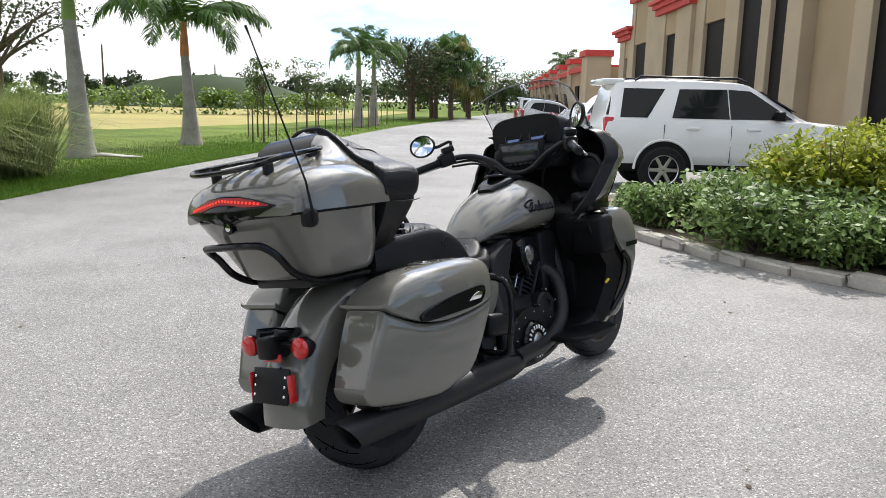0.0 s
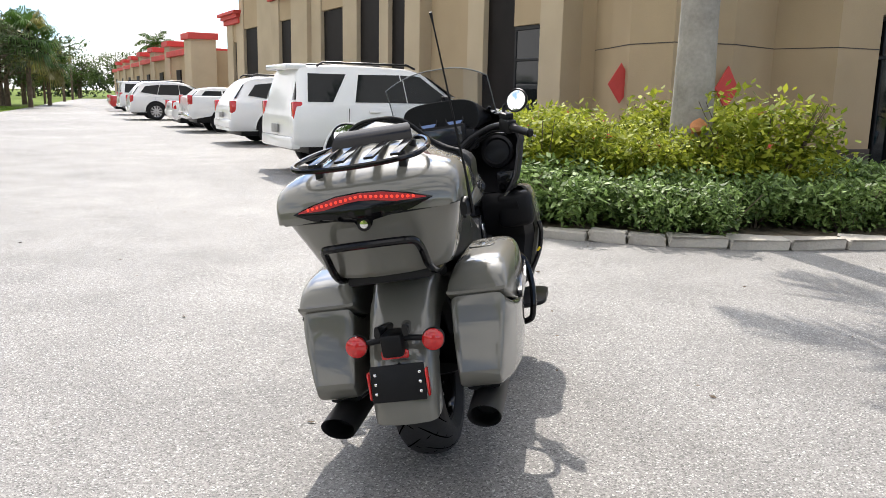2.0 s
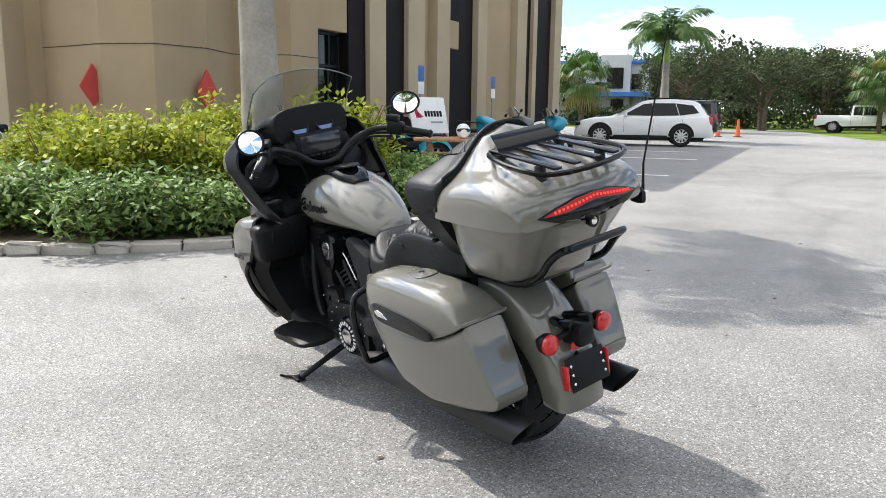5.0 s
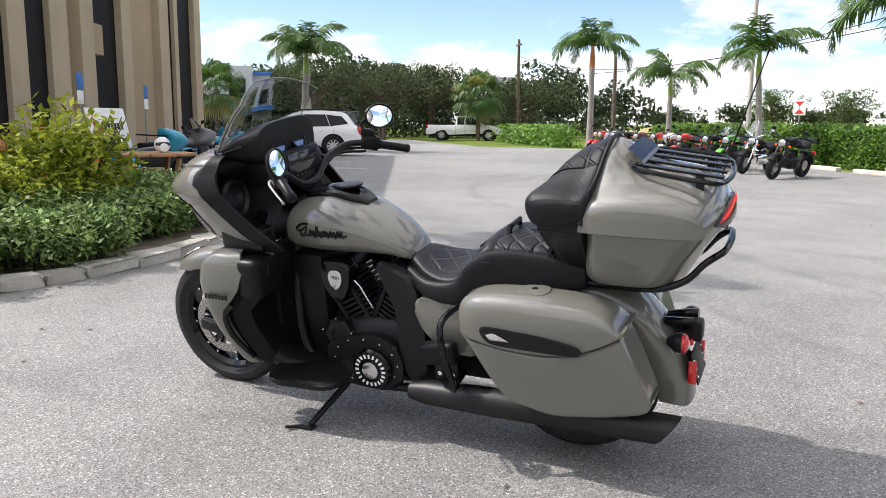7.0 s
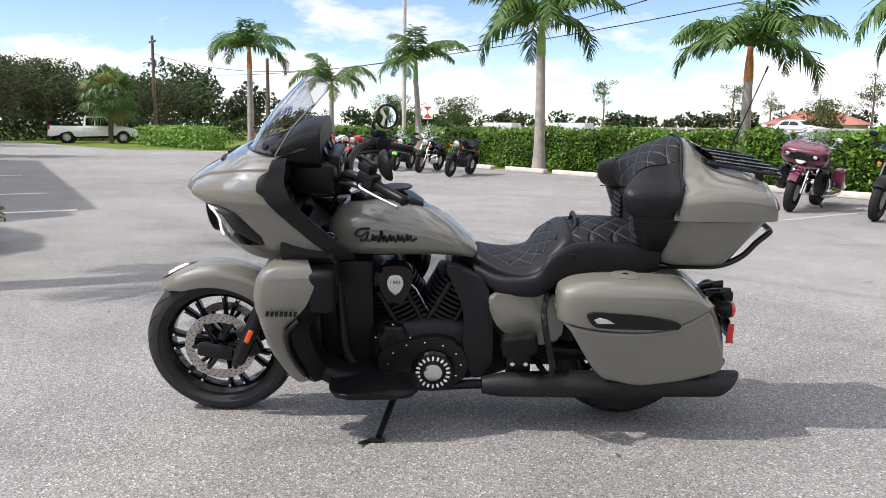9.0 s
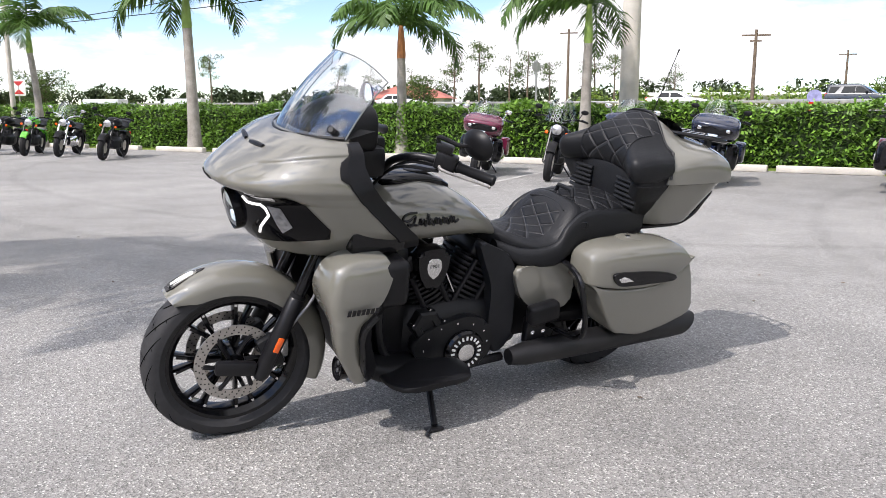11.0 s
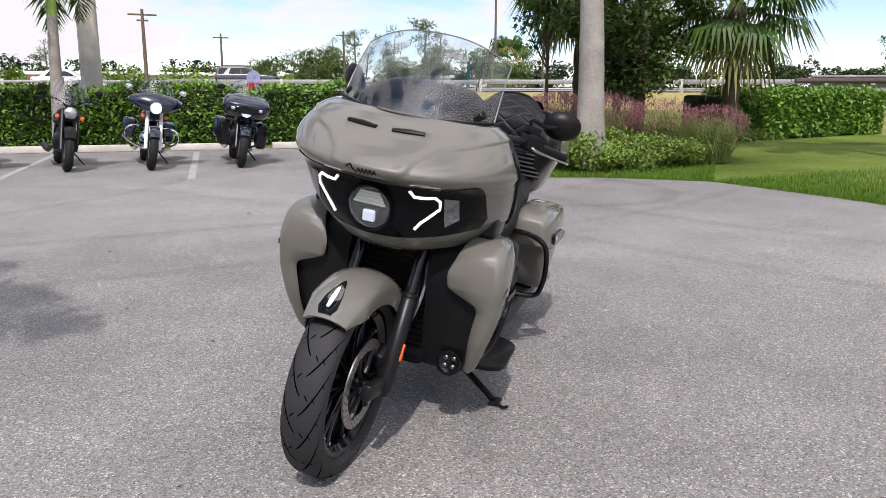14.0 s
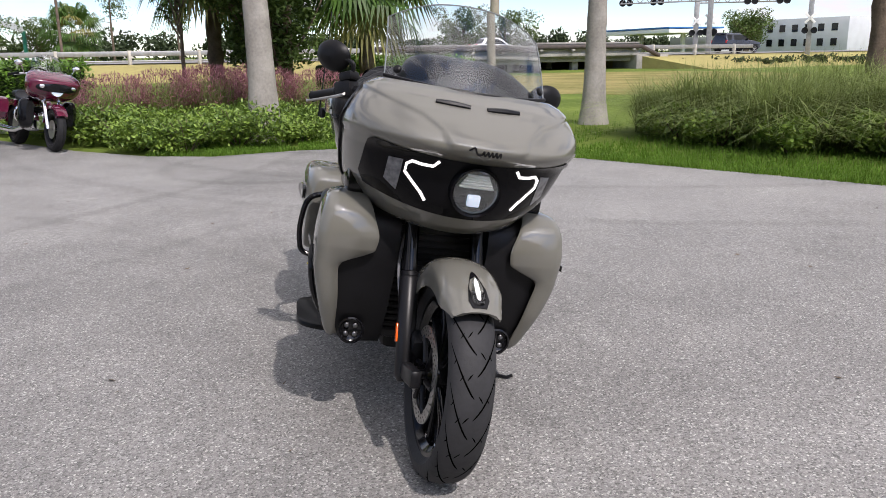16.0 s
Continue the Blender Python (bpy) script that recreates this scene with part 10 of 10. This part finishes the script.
pole("slim pole behind the far road", -27.0, -57.7, 9.5, 0.12, z=0.8)
pole("wooden utility pole by the far road", -17, -72, 6.5, 0.14, ((6.1, 0.8, 10),))
pole("wooden utility pole by the far road", -6, -80, 6.5, 0.14, ((6.1, 0.8, 10),))
for sag in (0.0016, 0.0036):
    w_ = thing("power_line", "thin black power line strung between two poles", "cable", pose(0, 0, 0), "power lines")
    bm = bmesh.new()
    tube(bm, [(x, -13.4 - 0.2 * k, 3.9 + sag * (x - 29) ** 2) for k, x in zip(np.linspace(0, 1, 25), np.linspace(2.6, 54.1, 25))], 0.014, 5)
    part("wire", bm, M_BLACK, w_)
stop = thing("stop_sign", "red and white road sign on a post by the far road", "sign", pose(44.0, -29.9, 0, 0, 0, 30))
bm = bmesh.new()
tube(bm, [(0, 0, 0), (0, 0, 2.6)], 0.04, 8)
part("post", bm, M_STEEL, stop)
bm = bmesh.new()
box(bm, -0.4, 0.4, -0.03, 0.03, 1.95, 2.95, 0.01)
part("panel", bm, M_WHITE, stop)
for z in (2.05, 2.85):
    bm = bmesh.new()
    prism(bm, [(-0.33, 0), (0.33, 0), (0, 0.32 if z < 2.5 else -0.32)], -0.036, 0.036, pose(0, 0, z - (0.0 if z < 2.5 else 0.0), 90))
    part("triangle", bm, M_RED, stop, smooth=False)
tower = thing("round_sign", "round grey road sign on a post behind the hedge", "sign", pose(11.9, -36.8, 0.3, 0, 0, 60))
bm = bmesh.new()
tube(bm, [(0, 0, 0), (0, 0, 3.4)], 0.06, 8)
part("post", bm, M_STEEL, tower)
bm = bmesh.new()
lathe(bm, [(0.01, -0.03), (0.3, -0.03), (0.3, 0.03), (0.01, 0.03)], pose(0, 0, 3.1, 90, 0, 0), 24)
part("disc", bm, M_STEEL, tower)
drum = thing("railway_signal_drum", "red signal with a round blue and white face beyond the hedge", "signal", pose(-1.75, -19.0, 0, 0, 0, 0))
bm = bmesh.new()
tube(bm, [(0, 0, 0), (0, 0, 1.35)], 0.16, 12)
part("body", bm, M_RED, drum)
bm = bmesh.new()
lathe(bm, [(0.01, -0.06), (0.20, -0.06), (0.20, 0.06), (0.01, 0.06)], pose(0, 0, 1.5, 90, 0, 0), 24)
part("face", bm, mat("blue_white_face", (0.25, 0.25, 0.45), rough=0.5, var=0.4, scale=8), drum)


def gantry(x, y, turn, h=5.2, reach=7.5):
    g = thing("railway_crossing_signal", "grey railway crossing gantry with black lamp discs", "signal", pose(x, y, 0.5, 0, 0, turn), "crossing signals")
    bm = bmesh.new()
    box(bm, -0.2, 0.2, -0.2, 0.2, 0, h, 0.02)
    part("column", bm, M_STEEL, g)
    bm = bmesh.new()
    for z in (h - 0.5, h - 0.1):
        tube(bm, [(0, 0, z), (reach, 0, z)], 0.06, 6)
    for k in range(9):
        tube(bm, [(reach * k / 9, 0, h - 0.5), (reach * (k + 0.5) / 9, 0, h - 0.1), (reach * (k + 1) / 9, 0, h - 0.5)], 0.035, 5)
    part("arm", bm, M_STEEL, g)
    for k in (0.55, 0.63, 0.9, 0.98):
        bm = bmesh.new()
        lathe(bm, [(0.01, -0.05), (0.28, -0.05), (0.28, 0.08), (0.2, 0.02), (0.01, 0.02)], pose(reach * k, -0.15, h - 0.45, 90), 18)
        part("lamp_disc", bm, M_BLACK, g)
    for sx in (-0.35, 0.35):
        bm = bmesh.new()
        lathe(bm, [(0.01, -0.05), (0.26, -0.05), (0.26, 0.08), (0.01, 0.02)], pose(sx, -0.25, 2.2, 90), 16)
        part("low_lamp", bm, M_BLACK, g)
    bm = bmesh.new()
    for a_ in (45, 135):
        box(bm, -0.55, 0.55, -0.02, 0.02, -0.09, 0.09, 0.005, pose(0, -0.24, 3.2, 0, a_, 0))
    part("crossbuck", bm, M_WHITE, g)


gantry(-66.7, -23.3, 120)
gantry(-64.0, -21.0, 285)
gantry(-69.7, -14.7, 105)
canopy = thing("fuel_station", "blue and white fuel station canopy far down the road", "fuel station", pose(-124, -53, 0.5, 0, 0, 60))
for nm, x0, x1, y0, y1, z0, z1, m_ in (("canopy", -9, 9, -5, 5, 3.3, 3.9, M_WHITE), ("fascia", -9.1, 9.1, -5.1, 5.1, 3.95, 4.2, M_BLUE), ("column", -6, -5.5, -0.3, 0.3, 0, 3.3, M_WHITE), ("column", 5.5, 6, -0.3, 0.3, 0, 3.3, M_WHITE), ("shop", -6, 6, 6, 11, 0, 2.8, M_PALEPAINT)):
    bm = bmesh.new()
    box(bm, x0, x1, y0, y1, z0, z1, 0.02)
    part(nm, bm, m_, canopy)
office = thing("office_building", "plain white office block with small windows, far off", "building", pose(-151, -38, 0, 0, 0, 70))
bm = bmesh.new()
box(bm, -12, 12, -6, 6, 0, 6.2, 0.05)
part("wall", bm, M_PALEPAINT, office)
for zz in (1.6, 4.0):
    for k in range(9):
        for yy in (-6.03, 6.03):
            bm = bmesh.new()
            box(bm, -11 + k * 2.5, -9.9 + k * 2.5, yy - 0.05, yy + 0.05, zz, zz + 1.2)
            part("window", bm, M_TINTGLASS, office)
house = thing("house", "low pale house with a red hipped roof, far off", "house", pose(46, -92, 0.4, 0, 0, 15))
bm = bmesh.new()
box(bm, -5, 5, -4, 4, 0, 2.0)
part("wall", bm, M_PALEPAINT, house)
bm = bmesh.new()
v = [bm.verts.new(p) for p in ((-5.8, -4.8, 1.9), (5.8, -4.8, 1.9), (5.8, 4.8, 1.9), (-5.8, 4.8, 1.9), (-2, 0, 3.6), (2, 0, 3.6))]
for f in ((0, 1, 5, 4), (1, 2, 5), (2, 3, 4, 5), (3, 0, 4), (3, 2, 1, 0)):
    bm.faces.new([v[i] for i in f])
part("roof", bm, M_ROOFRED, house, smooth=False)
for k in (-3, 0.2, 3):
    bm = bmesh.new()
    box(bm, k - 0.6, k + 0.6, 3.98, 4.05, 0.7, 1.6)
    part("window", bm, M_TINTGLASS, house)
sheds = thing("low_sheds", "long low pale industrial roofs beyond the far road", "building", pose(-8, -88, 0.4, 0, 0, 8))
bm = bmesh.new()
box(bm, -26, 22, -4, 4, 0, 1.9, 0.05)
part("wall", bm, M_PALEPAINT, sheds)
bm = bmesh.new()
box(bm, -26.5, 22.5, -4.5, 4.5, 1.9, 2.25, 0.05)
part("roof", bm, M_WHITE, sheds)
arch_ = thing("green_arch_sign", "green arched road sign frame with a pale panel, far off", "sign", pose(-30.7, -77.9, 0.8, 0, 0, 25))
bm = bmesh.new()
tube(bm, [(-3, 0, 0), (-3, 0, 3.2)], 0.2, 8)
tube(bm, [(3, 0, 0), (3, 0, 3.2)], 0.2, 8)
part("post", bm, mat("green_paint", (0.01, 0.14, 0.09), rough=0.5), arch_)
bm = bmesh.new()
rows_ = [[(x, 0.06 * s, 3.0 + 0.5 * (1 - (x / 3) ** 2) + dz) for s, dz in ((-1, 0), (1, 0), (1, 0.6), (-1, 0.6))] for x in np.linspace(-3, 3, 13)]
loft(bm, rows_)
part("panel", bm, M_PALEPAINT, arch_)
for x, y in ((60, -62), (72, -62)):
    trl = thing("trailer", "pale boxy trailer beyond the far hedge", "trailer", pose(x * 0.75, y * 0.75, 0.2, 0, 0, 20), "trailers")
    bm = bmesh.new()
    box(bm, -1.6, 1.6, -1, 1, 0.5, 1.7, 0.08)
    part("body", bm, M_PALEPAINT, trl)
    for sx in (-0.7, 0.7):
        bm = bmesh.new()
        lathe(bm, [(0.1, -0.1), (0.35, -0.1), (0.35, 0.1), (0.1, 0.1)], pose(sx, -0.95, 0.35, 90), 18)
        part("wheel", bm, M_TYRE, trl)
hotel = thing("tower_block", "pale tower blocks far over the woods", "building", pose(300, -95, 0))
for x, w in ((0, 14), (4, 40)):
    bm = bmesh.new()
    box(bm, -6 + x, 6 + x, w - 7, w + 7, 0, 19, 0.1)
    part("wall", bm, M_PALEPAINT, hotel)

# ---- trees
oak = broad_tree("tree", "broad leafy tree with dark bark", 5.2, 1.9, 11000, 0.13, M_LEAF_TREE, 61, 0.13, 0.10, 2)
put(oak, -7.7, -7.15, 0, 0, 1.0)
place(oak, -9.3, -9.9, 0, 220, 1.0)
small = broad_tree("tree", "slender young tree with sparse leaves", 2.75, 0.75, 700, 0.10, M_LEAF_TREE, 62, 0.42, 0.035)
for i, (x, y, s_) in enumerate(((-5.4, 23.6, 0.95), (-4.5, 25.8, 1.0), (-6.86, -9.23, 1.45), (-4.9, 30.0, 0.9), (-4.4, 34.5, 0.95), (-3.8, 39.0, 0.9), (-3.4, 46.0, 1.0), (-6.5, 27.5, 1.0))):
    (put if i == 0 else place)(small, x, y, 0, i * 70, s_)
    if y < 0:
        continue
    for dx in (-0.35, 0.35):
        st = thing("tree_stake", "thin wooden stake beside a young tree", "stake", pose(x + dx, y + 0.1, 0), "tree stakes")
        bm = bmesh.new()
        box(bm, -0.02, 0.02, -0.02, 0.02, -0.1, 1.0, 0.004)
        part("stake", bm, M_BARK, st)
bare = broad_tree("tree", "half-bare tree with grey limbs and thin leaves", 6.2, 3.0, 1500, 0.16, M_LEAF_GREY, 63, 0.3, 0.17, 1)
put(bare, -14.5, 26.0, 0, 20)
place(bare, -17.5, 28.5, 0, 140, 1.1)
grey = broad_tree("tree", "wide grey-green tree beyond the lot", 6.4, 4.2, 5200, 0.26, M_LEAF_GREY, 64, 0.2, 0.2, 2)
put(grey, 66.0, -9.5, 0, 0, 1.0)
place(grey, 58, -4.0, 0, 90, 0.9)
place(grey, 60, -16.0, 0, 90, 0.75)
place(grey, 50, 1.5, 0, 200, 0.85)
place(grey, -2.5, 60, 0, 90, 0.95)
place(grey, -1.0, 68, 0, 190, 1.05)
far_round = broad_tree("tree", "round-crowned green tree in the distance", 6.8, 4.4, 4200, 0.34, M_LEAF_TREE, 65, 0.18, 0.2, 2)
used_far = False
far_rng = np.random.default_rng(77)
SPOTS = [(86.7, -4.0, 1.15), (92, 2, 1.2), (84, -12, 1.1), (95, -10, 1.25), (78, 4, 0.95), (82, 9, 1.0), (87.8, -57.7, 0.85), (80, -62, 0.8), (32.4, -66, 0.85), (-12.4, -66, 0.9), (-16, -74, 1.0), (-21, -70, 0.9), (-26, -72, 1.05), (-9.3, -72, 0.75),
         (-67.9, -50.5, 0.9), (-72, -47, 0.85), (-110.6, -34.4, 0.95), (-116, -36, 0.9), (-35, -80, 1.1), (0.5, 74, 0.95), (9, 128, 0.9), (15, 130, 1.0), (22, 128, 0.9), (-4, 118, 0.8), (3, 124, 0.85)]
for x, y, s_ in SPOTS:
    s_ *= 0.72 if y < -60 and -40 < x < 40 else 1.0
    (place if used_far else put)(far_round, x, y, 0, far_rng.uniform(0, 360), s_)
    used_far = True


def pine_tree(h, seed):
    g = np.random.default_rng(seed)
    t_ = thing("pine_tree", "tall thin pine with tufted flat-topped crown, far off", "tree", None, "far pines")
    bm = bmesh.new()
    tube(bm, [(0, 0, 0), (0.1, 0, h * 0.5), (0, 0.1, h)], [0.16, 0.12, 0.05], 7)
    cs = []
    for k in range(15):
        z = h * g.uniform(0.58, 1.0)
        az, r = g.uniform(0, 6.28), g.uniform(0.5, 1.9) * (1.25 - (z / h) * 0.5)
        tube(bm, [(0.05, 0, z - 0.3), (r * math.cos(az), r * math.sin(az), z)], [0.045, 0.02], 4)
        p = g.normal(0, 1, (70, 3)) * np.array([0.42, 0.42, 0.22]) + np.array([r * math.cos(az), r * math.sin(az), z + 0.1])
        cs.append(p)
    part("trunk", bm, M_BARK, t_)
    v, f = cards(g, np.vstack(cs), 0.30, 0.8, 0.4, 0.4)
    raw("crown", v, f, M_LEAF_TREE, t_)
    return t_


pines = [pine_tree(9.0, 81), pine_tree(8.0, 82)]
for i, (x, y, s_) in enumerate(((37.9, -96.7, 1.1), (34, -98, 0.95), (31.7, -98.7, 0.95), (41, -95, 1.0), (29, -100, 0.8), (23, -100.9, 1.0), (20.5, -102, 0.9), (50, -88, 0.75), (54, -86, 0.8), (46, -92, 0.75), (-21.5, -85.8, 0.85), (-25, -84, 0.95), (-27.7, -78.9, 0.95), (-30, -80, 0.85), (-40, -74, 0.9), (-45, -70, 0.85), (-50, -70, 0.9), (13, -104, 0.8), (70, -80, 0.9), (-19, -86, 0.8))):
    (put if i < 2 else place)(pines[i % 2], x, y, 0, i * 53, s_)


# ---- far woods: long bands of foliage of uneven height
def woods(label, pts, h, depth, n, size, material, seed, lo=0.0):
    g = np.random.default_rng(seed)
    w_ = tagged(thing("woods", label, "woods"), kind="stuff")
    P = np.array(pts, float)
    sl = np.hypot(*(P[1:] - P[:-1]).T)
    cum = np.concatenate([[0], np.cumsum(sl)])
    trees = max(12, int(cum[-1] / (h * 0.30)))
    per = n // trees
    cs = []
    for k in range(trees):
        q = (k + g.uniform(-0.4, 1.4)) / trees * cum[-1]
        q = min(max(q, 0.0), cum[-1] - 0.01)
        i = min(int(np.searchsorted(cum, q, "right")) - 1, len(sl) - 1)
        c0 = P[i] + (P[i + 1] - P[i]) * ((q - cum[i]) / sl[i]) + g.normal(0, depth, 2)
        hh = h * g.uniform(0.62, 1.0)
        rr = hh * g.uniform(0.28, 0.46)
        for lobe in range(4):
            m = per // 5
            p_ = g.normal(0, 1, (m, 3))
            p_ /= np.linalg.norm(p_, axis=1)[:, None]
            p_ *= (g.uniform(0.3, 1.0, m) ** 0.5)[:, None] * np.array([rr * 0.75, rr * 0.75, hh * 0.24])
            cs.append(p_ + np.array([c0[0] + g.normal(0, rr * 0.45), c0[1] + g.normal(0, rr * 0.45), hh * g.uniform(0.45, 0.78)]))
        m = per // 5
        cs.append(np.column_stack([c0[0] + g.normal(0, rr * 0.8, m), c0[1] + g.normal(0, rr * 0.8, m), g.uniform(lo, hh * 0.5, m)]))
    v, f = cards(g, np.vstack(cs), size, 0.7, 0.6)
    raw("foliage", v, f, material, w_)


woods("dark line of woods beyond the field", [(-190, 60), (-120, 118), (-60, 135), (-20, 150), (30, 160), (80, 150)], 6.0, 3.0, 42000, 0.8, M_LEAF_FAR, 1)
woods("band of bright broad-leaved bushes along the field", [(-75, 40), (-48, 51), (-28, 58), (-16, 64), (-9, 76)], 2.4, 1.0, 16000, 0.34, M_LEAF_COVER, 2)
woods("dark woods east of the lot", [(62, 40), (80, 26), (86, 10), (88, -6), (86, -20), (84, -34)], 9.5, 2.2, 26000, 0.6, M_LEAF_FAR, 3)
woods("dense dark trees round the far parking lot", [(74, 18), (72, 9), (71, 0), (70, -9), (69, -18), (70, -27)], 7.2, 1.6, 22000, 0.42, M_LEAF_FAR, 8)
woods("dark undergrowth along the far lot's edge", [(67, 12), (66, 2), (65, -8), (65, -18), (66, -26)], 2.6, 0.8, 9000, 0.32, M_LEAF_FAR, 9)
woods("line of woods beyond the far road", [(150, -60), (120, -85), (80, -100), (40, -116), (0, -118), (-40, -110), (-80, -92), (-120, -78), (-170, -55)], 5.6, 3.0, 60000, 0.7, M_LEAF_FAR, 4)
woods("pale green scrub beyond the far road", [(20, -78), (4, -74), (-6, -72), (-14, -74)], 3.6, 1.6, 5000, 0.4, M_LEAF_COVER, 5)
woods("scrub along the canal bank", [(-56, -17), (-66, -12), (-78, -4), (-90, 4)], 0.95, 0.8, 4000, 0.3, M_LEAF_GREY, 6)
mound = thing("earth_mound", "distant grassy earth mound with a bare slope", "mound", pose(-31, 106, -0.1))
bm = bmesh.new()
rings = []
g_ = np.random.default_rng(9)
for r, z in ((17, 0), (13, 1.6), (9, 3.0), (5, 3.9), (1, 4.2)):
    rings.append([(r * math.cos(k) * g_.uniform(0.92, 1.08), r * math.sin(k) * 0.6 * g_.uniform(0.92, 1.08), z * g_.uniform(0.93, 1.05)) for k in np.linspace(0, 2 * math.pi, 28, endpoint=False)])
loft(bm, rings)
part("slope", bm, M_LEAF_FAR, mound)
sheet_ = thing("fallen_palm_sheath", "pale dry palm sheath lying on the lawn", "palm sheath", pose(-7.3, 16.6, 0.0, 0, 0, 10))
bm = bmesh.new()
xloft(bm, [(-0.1, 0, 0.05, 0.02, 0.03, 0.03, 2), (0.1, 0, 0.07, 0.10, 0.05, 0.04, 2), (0.5, 0, 0.05, 0.12, 0.03, 0.03, 2), (0.9, 0.05, 0.03, 0.03, 0.02, 0.02, 2)], 12, 14)
part("sheath", bm, M_CONCRETE, sheet_)
boot = thing("peeling_palm_sheath", "brown dry leaf sheath curling off the planter palm", "palm sheath", pose(5.08, 6.52, 1.02, 0, 0, 215))
bm = bmesh.new()
xloft(bm, [(0.0, 0, 0.0, 0.02, 0.1, 0.1, 2), (0.06, 0, 0.02, 0.09, 0.06, 0.08, 2), (0.14, 0, -0.02, 0.08, 0.02, 0.03, 2)], 8, 14)
tube(bm, [(0.02, -0.05, 0.0), (0.04, -0.10, -0.25), (0.0, -0.16, -0.55)], [0.02, 0.012, 0.006], 6)
part("sheath", bm, M_SHEATH, boot)
